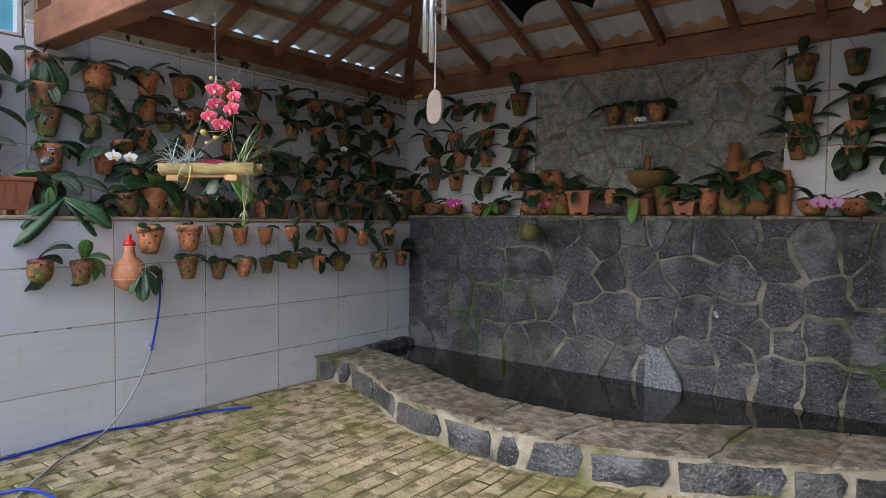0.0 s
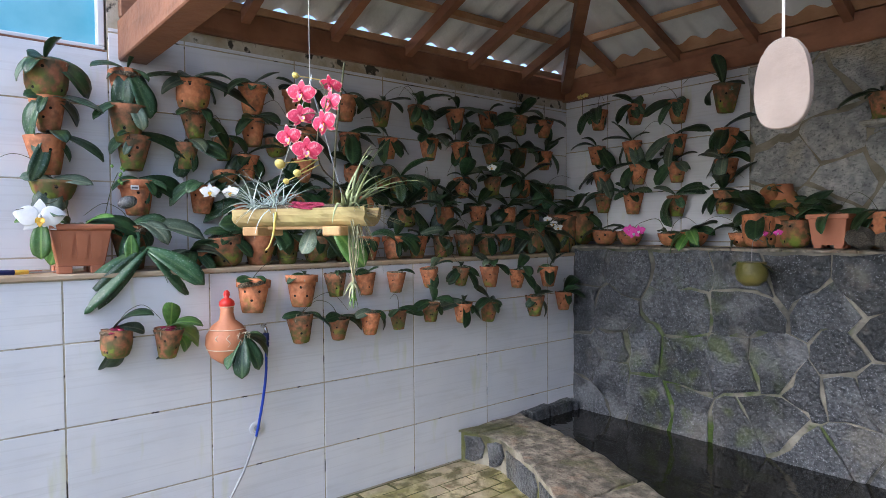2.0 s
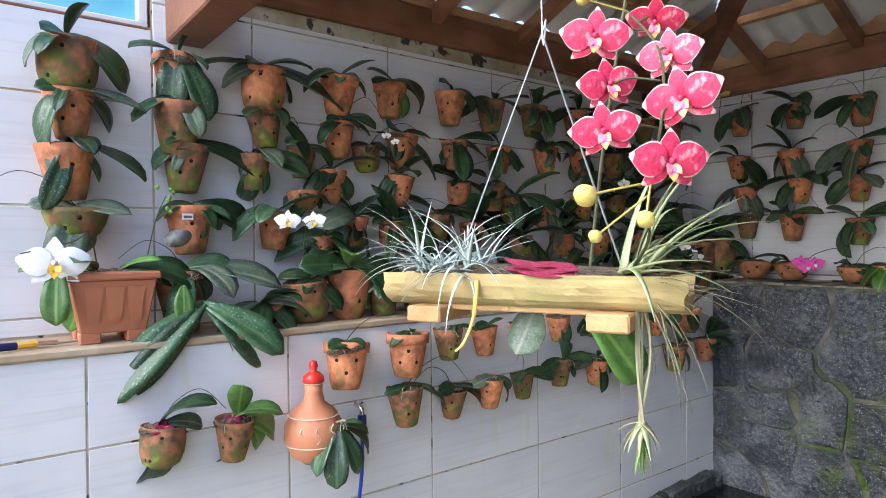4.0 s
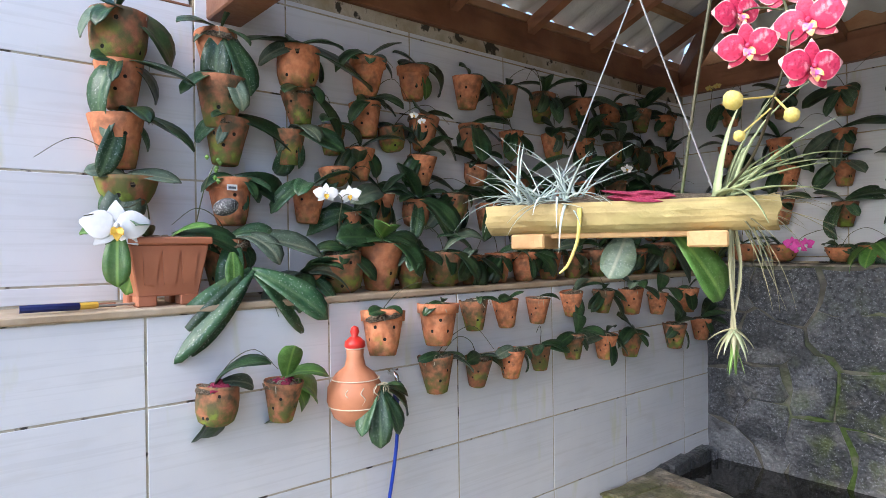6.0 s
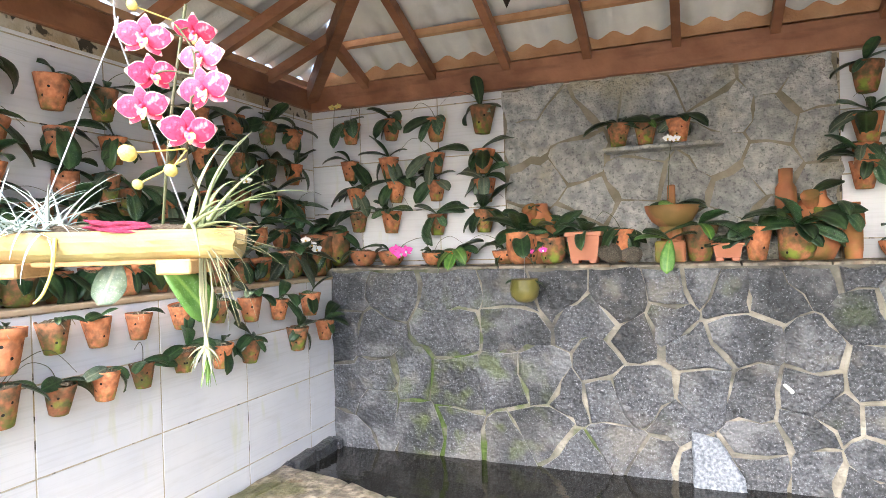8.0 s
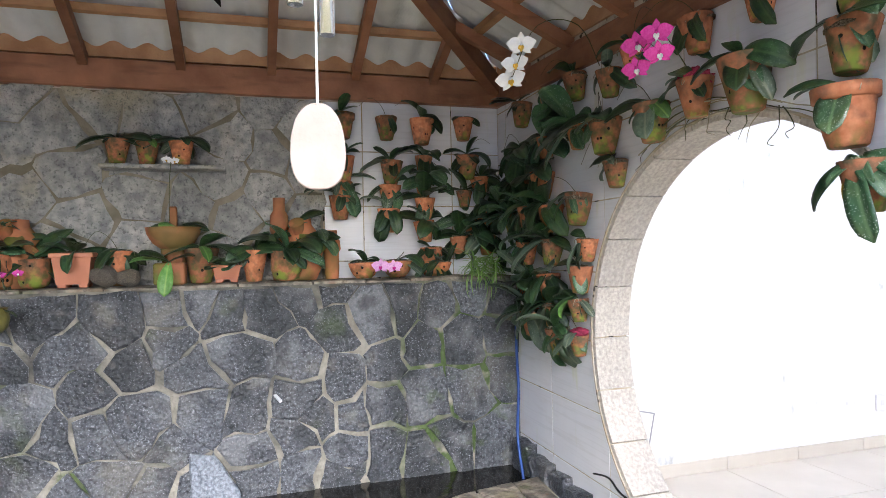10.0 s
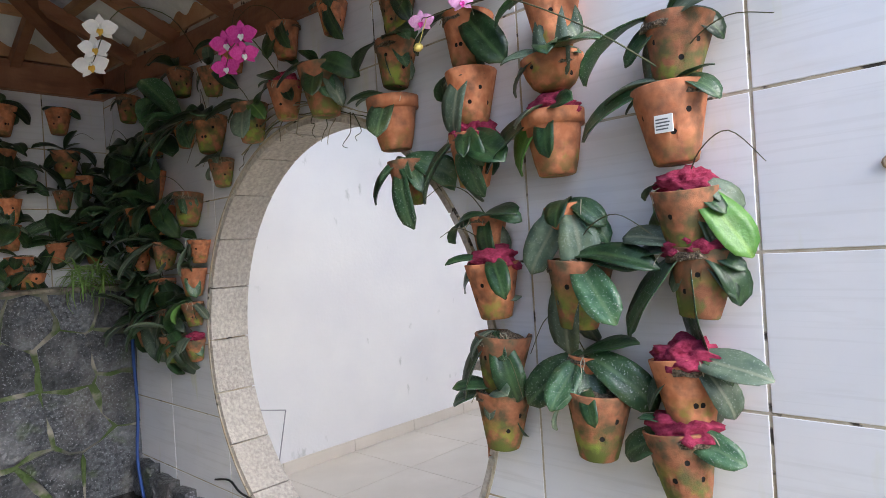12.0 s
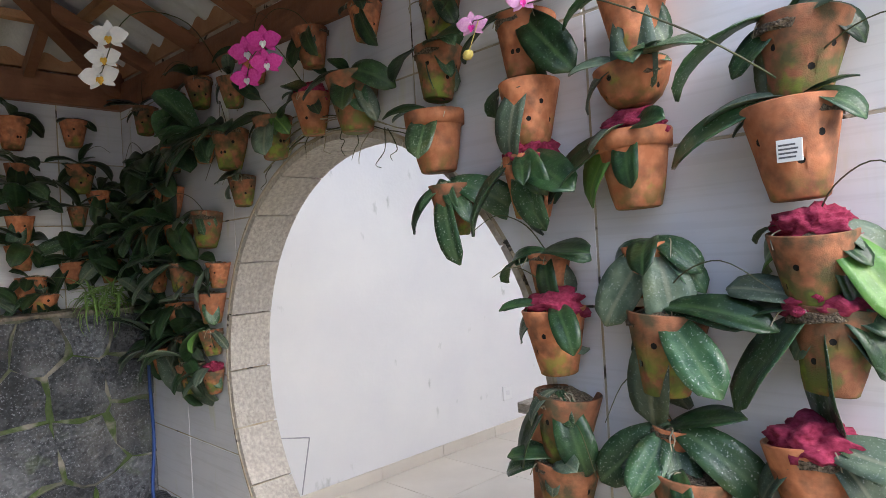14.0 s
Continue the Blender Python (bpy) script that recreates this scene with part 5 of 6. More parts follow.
potted("east", -3.055, 1.135, 0.117, "cone", "plain", [(-60, -25, .17, "s"), (60, 10, .2, "s"), (40, -40, .14, "s"), (-20, -70, .15, "s")])
potted("east", -3.084, 1.056, 0.17, "cone", "moss", [(-50, 10, .13, "g"), (20, 15, .1, "d")], roots=3)
potted("east", -2.733, 2.095, 0.155, "cone", "plain", [(60, -30, .2, "d"), (-60, 10, .16, "d"), (40, -60, .18, "d")])
potted("east", -2.741, 1.93, 0.155, "cone", "plain", [(-10, -35, .17, "g"), (-70, 20, .14, "s")])
potted("east", -2.73, 1.75, 0.15, "cone", "plain", [(-60, -20, .2, "s"), (20, -40, .17, "s"), (-40, -65, .17, "g"), (60, -10, .18, "d"), (30, 10, .15, "d")], rag=True)
potted("east", -2.755, 1.511, 0.11, "cone", "plain", [(-60, 20, .14, "d"), (60, 20, .15, "d"), (-80, -50, .16, "g"), (20, -30, .13, "d")])
potted("east", -2.784, 1.381, 0.157, "cone", "plain", [(-75, -35, .15, "g"), (-60, -65, .12, "g"), (40, 20, .14, "d"), (-30, 30, .1, "d")], rag=True)
potted("east", -2.787, 1.181, 0.165, "cone", "moss", [(-50, -35, .17, "d"), (50, -30, .17, "d"), (10, -50, .12, "s")])
potted("east", -2.782, 1.021, 0.162, "cone", "moss", [(50, -50, .16, "d"), (20, -75, .15, "y"), (-40, 30, .1, "d")], roots=5)
potted("east", -2.423, 2.102, 0.145, "cone", "moss", [(60, 10, .17, "d"), (-70, 20, .15, "d")], roots=3)
potted("east", -2.421, 1.92, 0.17, "lipped", "plain", [(20, -30, .15, "s")])
potted("east", -2.462, 1.714, 0.14, "cone", "moss", [(-60, -20, .16, "d"), (-20, -60, .11, "y"), (30, -40, .2, "s"), (80, 0, .2, "s")])
potted("east", -2.071, 2.109, 0.18, "cone", "moss", [(-50, 10, .16, "d"), (60, 10, .17, "d"), (80, -30, .16, "g")])
potted("east", -1.804, 2.108, 0.14, "cone", "plain", [(-60, 15, .15, "d"), (20, 20, .12, "d")], rag=True)
potted("east", -1.55, 2.076, 0.155, "cone", "moss", [(-60, 10, .18, "d"), (40, -30, .17, "g"), (70, 0, .12, "l")])
potted("east", -1.186, 2.095, 0.165, "cone", "moss", [(-50, 10, .22, "d"), (60, 15, .2, "d")])
for y, z, d, k in ((-1.403, 2.361, .115, "plain"), (-1.222, 2.309, .124, "moss"), (-.918, 2.377, .13, "moss"), (-.588, 2.385, .12, "plain"), (-1.819, 2.334, .132, "plain"), (-2.104, 2.334, .115, "plain"), (-2.435, 2.239, .12, "moss"), (-.243, 2.383, .14, "moss")):
    potted("east", y, z, d, "cone", k, None, 3, 0.16)
potted("east", -1.252, 1.891, 0.12, "cone", "moss", [(-80, 20, .15, "d")])
potted("east", -0.913, 1.771, 0.155, "cone", "moss", [(-60, 10, .16, "g"), (-40, -20, .14, "d")], roots=4)
potted("east", -0.975, 1.545, 0.112, "cone", "plain", [(-40, -30, .16, "g")], roots=0)
potted("east", -0.914, 1.41, 0.136, "cone", "plain", [(-80, 20, .15, "d")], roots=0)
potted("east", -0.892, 1.241, 0.115, "cone", "moss", [(-60, 20, .16, "d"), (-40, 10, .12, "l")])
potted("east", -0.879, 1.065, 0.11, "cone", "moss", [(-50, 10, .16, "d"), (-20, -20, .14, "g")], rag=True)
for y, z, d in ((-.908, 2.116, .115), (-.555, 2.12, .12), (-.25, 2.10, .13), (-.521, 1.931, .15), (-.2, 1.93, .14), (-.62, 1.74, .15), (-.347, 1.751, .15), (-.60, 1.55, .14), (-.288, 1.55, .137), (-.58, 1.36, .14), (-.331, 1.313, .145), (-.688, 1.076, .139), (-.358, 1.146, .145), (-.60, 1.20, .13), (-.10, 1.72, .13)):
    potted("east", y, z, d, "cone", some("plain", "plain", "moss"), None, 9, 0.24, some("d", "d", "s"))

# ---- flowers ----
def petal(bm, ang, L, W, base, mi, lean=0.12, cup=0.10, point=2.0, margin=None):
    """One petal that leaves the middle at an angle, broadest beyond its half and drawn to a tip."""
    c, s = math.cos(ang), math.sin(ang)
    rows = []
    n = 8
    for i in range(n + 1):
        t = i / n
        w = W * 0.5 * max(0.03, math.sin(math.pi * min(1.0, 0.10 + 0.86 * t ** 0.85)) ** 0.8 * (1 - 0.55 * t ** (2 * point)))
        x = base + lean * L * t - cup * L * t * t * 2
        r = L * (0.06 + t * 0.94)
        rows.append([bm.verts.new((x - 0.14 * abs(q) * w + 0.010 * math.sin(7 * t + 3 * q), -s * q * w + c * r, c * q * w + s * r)) for q in (-1, -0.91, 0, 0.91, 1)])
    for i, (a, b) in enumerate(zip(rows, rows[1:])):
        for k in range(4):
            f = bm.faces.new((a[k], b[k], b[k + 1], a[k + 1]))
            f.material_index = margin if margin is not None and i > 1 and (k in (0, 3) or i == n - 1) else mi
    return bm


def flower_mesh(petal_mat, lip_mat, edge=None):
    """A moth orchid's bloom, one across, that looks along x."""
    bm = bmesh.new()
    for ang, L, W, base in ((90, 0.46, 0.31, -0.02), (222, 0.46, 0.27, -0.02), (318, 0.46, 0.27, -0.02)):
        petal(bm, radians(ang), L, W, base, 0, margin=2 if edge else None)
    for ang in (10, 170):
        petal(bm, radians(ang), 0.56, 0.50, 0.02, 0, point=3.0, margin=2 if edge else None)
    petal(bm, radians(270), 0.24, 0.16, 0.08, 1, 0.5, 0.0)
    petal(bm, radians(235), 0.16, 0.12, 0.07, 1, 0.8, 0.0)
    petal(bm, radians(305), 0.16, 0.12, 0.07, 1, 0.8, 0.0)
    bmesh.ops.create_icosphere(bm, subdivisions=1, radius=0.055, matrix=Matrix.Translation((0.08, 0, 0.03)))
    got = bm.faces[:]
    me = bpy.data.meshes.new("flower")
    bmesh.ops.solidify(bm, geom=[f for f in got if len(f.verts) == 4], thickness=0.008)
    bm.to_mesh(me)
    bm.free()
    me.materials.append(petal_mat)
    me.materials.append(lip_mat)
    if edge:
        me.materials.append(edge)
    me.polygons.foreach_set("use_smooth", [True] * len(me.polygons))
    return me


FL_PINK, FL_WHITE, FL_MAG, FL_LILAC = flower_mesh(PINK, LIP, PALE_EDGE), flower_mesh(PETAL, YELLOW), flower_mesh(MAGENTA, PETAL), flower_mesh(LILAC, MAGENTA)


def facing(at, to, size, roll=0.0):
    d = Vector(to) - Vector(at)
    return Matrix.Translation(at) @ d.to_track_quat("X", "Z").to_matrix().to_4x4() @ pose(0, 0, 0, roll) @ Matrix.Diagonal((size, size, size, 1))


def spray(name, stem, blooms, mesh, size, to, label, buds=(), r=0.0022):
    """A flowering spike: its stem along the points, with blooms and buds on it."""
    o = Vector(stem[0])
    thing = tagged(empty(name, Matrix.Translation(o)), label, "orchid flowers")
    stalk = part("stem", tube(bmesh.new(), [Vector(p) - o for p in stem], r, 6, r * 0.7), STEM, thing)
    for k, b in enumerate(blooms):
        near_ = min((Vector(p) for p in tube_line(stem)), key=lambda p: (p - Vector(b)).length)
        link("flower", mesh, stalk, m=Matrix.Translation(-o) @ facing(b, (to[0] + 0.5 * math.sin(3 * k), to[1] + 0.4 * math.cos(2 * k), to[2] + 0.2 * math.sin(5 * k)), size * (1 + 0.08 * math.sin(4 * k)), 12 * math.sin(7 * k)))
        part("flower_stalk", tube(bmesh.new(), [near_ - o, (near_ * 0.4 + Vector(b) * 0.6) - o + Vector((0, 0, 0.006)), Vector(b) - o], 0.0013, 5), STEM, stalk)
    for b, s in buds:
        near_ = min((Vector(p) for p in tube_line(stem)), key=lambda p: (p - Vector(b)).length)
        bm = bmesh.new()
        lathe(bm, [(0.05, -0.5), (0.32, -0.3), (0.42, 0.0), (0.30, 0.32), (0.06, 0.5)], 10)
        part("bud", bm, BUD, stalk, "closed yellow bud", m=Matrix.Translation(Vector(b) - o) @ pose(0, 0, 0, 70, 20, 0) @ Matrix.Diagonal((s, s, s, 1)), smooth=True)
        part("bud_stalk", tube(bmesh.new(), [near_ - o, Vector(b) - o], 0.0013, 5), BUD, stalk)
    return thing


def tube_line(points):
    pts = [Vector(p) for p in points]
    return [pts[i].lerp(pts[i + 1], k / 6) for i in range(len(pts) - 1) for k in range(7)]


SEEN_FROM = (2.1, -3.75, 1.55)
spray("pink_orchid_spike", [(1.46, -2.82, 1.53), (1.53, -2.88, 1.57), (1.60, -2.98, 1.62), (1.63, -3.0, 1.70), (1.60, -2.96, 1.78), (1.55, -2.95, 1.84)],
      [(1.672, -3.052, 1.642), (1.609, -3.066, 1.678), (1.650, -2.995, 1.712), (1.575, -3.015, 1.738), (1.609, -2.955, 1.773), (1.545, -3.000, 1.800), (1.580, -2.935, 1.822)],
      FL_PINK, 0.069, SEEN_FROM, "arching orchid spike of crimson pink blooms with yellow buds", [((1.60, -3.085, 1.615), 0.028), ((1.658, -3.07, 1.590), 0.021), ((1.60, -3.07, 1.575), 0.017), ((1.535, -3.01, 1.845), 0.019)])
spray("white_orchid_spike", [(-0.12, -3.25, 1.50), (-0.06, -3.28, 1.60), (-0.04, -3.33, 1.58), (-0.02, -3.45, 1.55)], [(-0.015, -3.37, 1.52)], FL_WHITE, 0.165, (2.2, -4.1, 1.5), "large white moth orchid bloom over the planter")
spray("white_orchid_spike", [(-0.12, -2.58, 1.42), (-0.09, -2.60, 1.55), (-0.07, -2.60, 1.64), (-0.07, -2.66, 1.66)], [(-0.06, -2.67, 1.65), (-0.06, -2.57, 1.65)], FL_WHITE, 0.085, (1.6, -3.8, 1.5), "two white moth orchid blooms before the wall pots")
spray("yellow_orchid_spike", [(-0.15, -2.2, 1.93), (-0.10, -2.22, 1.98), (-0.08, -2.26, 2.0)], [(-0.08, -2.25, 1.99), (-0.08, -2.21, 1.97)], flower_mesh(PETAL, YELLOW), 0.035, (2, -3.6, 1.5), "small pale yellow orchid flowers before the wall pots")
spray("white_orchid_spike", [(-0.02, -0.25, 1.38), (0.0, -0.28, 1.52), (0.03, -0.24, 1.50)], [(0.0, -0.30, 1.53), (0.02, -0.26, 1.50), (0.03, -0.22, 1.47)], FL_WHITE, 0.06, (2, -3.6, 1.5), "white orchid flowers near the corner of the ledge")
spray("white_orchid_flower", [(-0.1, -0.9, 1.8), (-0.05, -0.85, 1.88), (-0.03, -0.82, 1.87)], [(-0.03, -0.82, 1.87)], FL_WHITE, 0.06, (2, -3.6, 1.5), "single white orchid flower on the west wall")
spray("yellow_orchid_spike", [(-0.05, 0.16, 2.3), (0.0, 0.1, 2.44), (0.04, 0.08, 2.46)], [(-0.02, 0.1, 2.45), (0.04, 0.08, 2.45)], flower_mesh(BUD, YELLOW), 0.05, (2, -3.6, 1.5), "small yellow orchid flowers under the roof corner")
spray("magenta_orchid_spike", [(0.70, 0.08, 1.42), (0.68, 0.02, 1.52), (0.60, -0.05, 1.50), (0.55, -0.07, 1.46)], [(0.53, -0.08, 1.45), (0.60, -0.08, 1.445), (0.57, -0.09, 1.43)], FL_MAG, 0.085, (2, -3.7, 1.5), "vivid magenta orchid blooms over the stone ledge")
spray("pink_orchid_spike", [(1.40, 0.02, 1.5), (1.42, -0.05, 1.47), (1.44, -0.08, 1.43)], [(1.40, -0.08, 1.425), (1.48, -0.08, 1.43)], FL_MAG, 0.05, (2, -3.7, 1.5), "small crimson orchid flowers over the stone ledge")
spray("white_orchid_spike", [(2.17, 0.08, 1.7), (2.18, 0.02, 1.9), (2.20, -0.06, 2.02)], [(2.18, -0.08, 2.02), (2.22, -0.08, 2.015)], FL_WHITE, 0.05, (2.2, -3.7, 1.5), "small white orchid flowers before the stone wall")
spray("lilac_orchid_spike", [(3.5, 0.02, 1.50), (3.45, -0.08, 1.47), (3.36, -0.15, 1.42)], [(3.32, -0.16, 1.42), (3.40, -0.15, 1.415)], FL_LILAC, 0.10, (2.3, -3.7, 1.5), "pale lilac orchid blooms hanging over the stone ledge")
spray("white_orchid_spike", [(4.16, -1.18, 2.34), (3.92, -1.42, 2.42), (3.68, -1.53, 2.36), (3.62, -1.42, 2.19)], [(3.62, -1.508, 2.287), (3.62, -1.445, 2.234), (3.62, -1.398, 2.182)], FL_WHITE, 0.105, (2.6, -3.8, 1.5), "hanging row of white moth orchid blooms below the beam")
spray("magenta_orchid_spike", [(4.16, -1.81, 2.12), (4.0, -1.86, 2.24), (3.95, -1.82, 2.20)], [(3.94, -1.91, 2.223), (3.94, -1.922, 2.149), (3.95, -1.785, 2.223), (3.95, -1.774, 2.139)], FL_MAG, 0.10, (2.6, -3.8, 1.5), "magenta moth orchid blooms above the moon gate")
spray("pink_orchid_spike", [(4.15, -3.34, 1.77), (4.08, -3.20, 1.895), (4.06, -2.98, 2.035), (4.06, -2.82, 2.07), (4.05, -2.70, 2.07)], [(4.05, -2.678, 2.065), (4.05, -2.83, 2.075)], FL_LILAC, 0.07, (2.7, -3.8, 1.6), "thin spike with two pale pink orchid flowers", [((4.05, -2.661, 1.998), 0.03)])

# ---- hanging log planter ----
TM = pose(1.315, -2.88, 1.492, 0, 0, 24.6)
planter = tagged(empty("hanging_planter", TM), "yellowed half log planter hung on wires", "hanging planter")
bm = bmesh.new()
prof = [(0.042 * math.cos(a), 0.042 * math.sin(a)) for a in [math.pi * (1 + k / 10) for k in range(11)]]
prof = [(-0.042, 0.022)] + prof + [(0.042, 0.022), (0.030, 0.020), (0.022, -0.012), (-0.022, -0.012), (-0.030, 0.020)]
rows = []
rl = random.Random(3)
for i in range(13):
    xx = -0.235 + 0.47 * i / 12
    rows.append([bm.verts.new((xx + (rl.uniform(-.004, .004) if i in (0, 12) else 0), p[0] * (1 + rl.uniform(-.04, .04)), p[1] * 0.82 * (1 + rl.uniform(-.04, .04)) + 0.012)) for p in prof])
for a, b in zip(rows, rows[1:]):
    for k in range(len(prof)):
        bm.faces.new((a[k], a[(k + 1) % len(prof)], b[(k + 1) % len(prof)], b[k]))
bm.faces.new(rows[0])
bm.faces.new(rows[-1][::-1])
part("trough", bm, LOG, planter)
for xx in (-0.155, 0.135):
    part("cross_block", B(xx - 0.03, xx + 0.03, -0.055, 0.06, -0.048, -0.022, 0.003), CUTWOOD, planter, "sawn wooden block")
part("base_slat", B(-0.14, 0.15, -0.012, 0.02, -0.030, -0.020, 0.002), CUTWOOD, planter)
hook = TM.inverted() @ Vector((1.335, -2.865, 1.888))
for xx in (-0.13, 0.15):
    part("wire", tube(bmesh.new(), [(xx, 0, 0.02), tuple(hook)], 0.0016, 5), WIRE, planter)
part("hanger", tube(bmesh.new(), [tuple(hook), tuple(hook + Vector((0.006, 0, 0.02))), tuple(hook + Vector((0, 0, 0.035))), tuple(hook + Vector((0, 0, 0.72)))], 0.0016, 5), WIRE, planter)
moss = bmesh.new()
bmesh.ops.create_icosphere(moss, subdivisions=3, radius=0.5)
for v in moss.verts:
    v.co *= 1 + 0.25 * noise.noise(v.co * 5) + 0.15 * noise.noise(v.co * 13)
part("moss_bed", moss, BARK, planter, "dry brown moss bed", m=pose(0, 0, 0.026) @ Matrix.Diagonal((0.40, 0.05, 0.035, 1)))
rag = bmesh.new()
bmesh.ops.create_icosphere(rag, subdivisions=3, radius=0.5)
for v in rag.verts:
    v.co *= 1 + 0.75 * noise.noise(v.co * 3.2 + Vector((3, 0, 0))) + 0.25 * noise.noise(v.co * 11)
part("rag", rag, CLOTH, planter, "ragged magenta felt", m=pose(0.03, -0.020, 0.038, 10, 6, 5) @ Matrix.Diagonal((0.13, 0.055, 0.016, 1)))


def strap(parent, base, az, el, L, w, bend, mat, rng, name="leaf"):
    """A narrow channelled leaf that curves over along its length."""
    bm = bmesh.new()
    rows = []
    n = 9
    p = Vector((0, 0, 0))
    a = radians(el)
    for i in range(n + 1):
        t = i / n
        ww = w * (1 - 0.92 * t) * 0.5
        up = Vector((-math.sin(a), 0, math.cos(a)))
        rows.append([bm.verts.new(p + Vector((0, s * ww, 0)) + up * (0.35 * ww * abs(s))) for s in (-1, 0, 1)])
        rows[-1].append(bm.verts.new(p - up * ww * 0.3))
        p = p + Vector((math.cos(a), 0, math.sin(a))) * L / n
        a -= bend / n
    for q, s in zip(rows, rows[1:]):
        for i, j in ((0, 1), (1, 2), (2, 3), (3, 0)):
            bm.faces.new((q[i], q[j], s[j], s[i]))
    bm.faces.new(rows[0])
    bm.faces.new(rows[-1][::-1])
    return part(name, bm, mat, parent, m=Matrix.Translation(base) @ pose(0, 0, 0, 0, 0, az), smooth=True)


rt = random.Random(12)
tm = TM @ pose(-0.125, 0, 0.03)
airplant = tagged(empty("silver_air_plant", tm), "silvery spiky air plant on the log planter", "air plant")
for k in range(74):
    strap(airplant, (rt.choice((-.05, -.02, .03)) + rt.uniform(-.02, .02), rt.uniform(-.012, .012), 0), rt.uniform(0, 360), rt.uniform(0, 80), rt.uniform(0.09, 0.17), 0.0085, rt.uniform(0.3, 1.7), SILVER, rt)
tm = TM @ pose(0.155, 0, 0.03)
brom = tagged(empty("strap_leaved_air_plant", tm), "large pale green air plant with dry hanging leaves", "air plant")
for k in range(17):
    strap(brom, (rt.uniform(-.02, .02), rt.uniform(-.01, .01), 0), rt.uniform(-75, 75), rt.uniform(10, 85), rt.uniform(0.13, 0.25), 0.015, rt.uniform(0.1, 1.4), PALE_GREEN, rt)
for k in range(24):
    strap(brom, (rt.uniform(0.0, .03), rt.uniform(-.015, .015), -0.01), rt.uniform(-60, 60), rt.uniform(-60, 20), rt.uniform(0.10, 0.20), 0.006, rt.uniform(0.2, 1.0), STRAW, rt)
for k in range(9):
    part("dry_stem", tube(bmesh.new(), [(0.012, -0.005 * k + 0.02, 0.0), (0.02 + rt.uniform(-.012, .012), rt.uniform(-.015, .015), -0.11), (0.015 + rt.uniform(-.006, .006), 0, -0.215)], 0.0018, 4), STRAW, brom)
for k in range(12):
    strap(brom, (0.015, 0, -0.21), 30 * k, rt.uniform(-75, -10), rt.uniform(0.035, 0.06), 0.012, 0.6, STRAW if k % 2 else PALE_GREEN, rt, "tip_leaf")
for k in range(6):
    strap(brom, (0.015, 0, -0.235), 60 * k, rt.uniform(-85, -60), 0.05, 0.009, 0.2, LEAF_LIGHT, rt, "tip_leaf")
hangleaf = tagged(empty("planter_orchid", TM @ pose(0.03, 0, 0.0)), "orchid growing under the log planter with broad leaves", "orchid plant")
put_leaf(hangleaf, Vector((0.05, 0.03, -0.025)), 10, -45, 0.15, "l", rt, 0, 1.1, 60)
put_leaf(hangleaf, Vector((-0.03, 0.04, -0.02)), 160, -70, 0.09, "g", rt, 4, 1.5, 80)
put_leaf(hangleaf, Vector((0.03, 0.0, 0.03)), 30, 12, 0.14, "d", rt, 2, 0.8)
put_leaf(hangleaf, Vector((0.0, 0.0, 0.03)), 150, 20, 0.10, "g", rt, 2, 0.8)
part("root", tube(bmesh.new(), [(-0.095, -0.044, 0.02), (-0.095, -0.05, -0.01), (-0.10, -0.05, -0.04), (-0.115, -0.05, -0.075), (-0.13, -0.05, -0.09)], 0.004, 6, 0.002), BUD, hangleaf, "thick yellow aerial root")
part("stake", tube(bmesh.new(), [(0.06, 0.02, 0.02), (0.09, -0.005, 0.22), (0.125, -0.01, 0.43)], 0.0028, 6), STEM, hangleaf, "dark support stake")

# ---- wind chime ----
CX, CY = 2.686, -3.0
chime = tagged(empty("wind_chime", pose(CX, CY, 1.615)), "aluminium tube wind chime with a pale wooden sail", "wind chime")
bm = bmesh.new()
pts = []
for k in range(28):
    a = 2 * math.pi * k / 28
    w = 0.031 * (1.0 - 0.13 * math.sin(a))
    pts.append((w * math.copysign(abs(math.cos(a)) ** 0.8, math.cos(a)), 0.050 * math.copysign(abs(math.sin(a)) ** 0.85, math.sin(a))))
vs = [[bm.verts.new((x, y, z)) for x, z in pts] for y in (-0.004, 0.004)]
bm.faces.new(vs[0])
bm.faces.new(vs[1][::-1])
for k in range(28):
    bm.faces.new((vs[0][k], vs[0][(k + 1) % 28], vs[1][(k + 1) % 28], vs[1][k]))
bmesh.ops.bevel(bm, geom=bm.edges[:], offset=0.0012, segments=1, affect="EDGES")
part("sail", bm, PALEWOOD, chime, "pale wooden sail", m=pose(0, 0, 0, 0, 0, -8))
part("string", tube(bmesh.new(), [(0, 0, 0.044), (0, 0, 0.80)], 0.0016, 5), STRING, chime)
for k in range(5):
    a = 2 * math.pi * k / 5
    ln = 0.26 + 0.035 * k
    part("tube", lathe(bmesh.new(), [(0.008, 0.0), (0.009, 0.0), (0.009, ln), (0.006, ln)], 12), ALU, chime, m=pose(0.03 * math.cos(a), 0.03 * math.sin(a), 0.50 - ln + 0.02), smooth=True)
part("striker", lathe(bmesh.new(), [(0.012, 0), (0.018, 0.004), (0.018, 0.012), (0.012, 0.016)], 14), PALEWOOD, chime, m=pose(0, 0, 0.27))
part("top_disc", lathe(bmesh.new(), [(0.035, 0), (0.042, 0.004), (0.042, 0.014), (0.035, 0.018)], 18), WOOD, chime, m=pose(0, 0, 0.53))

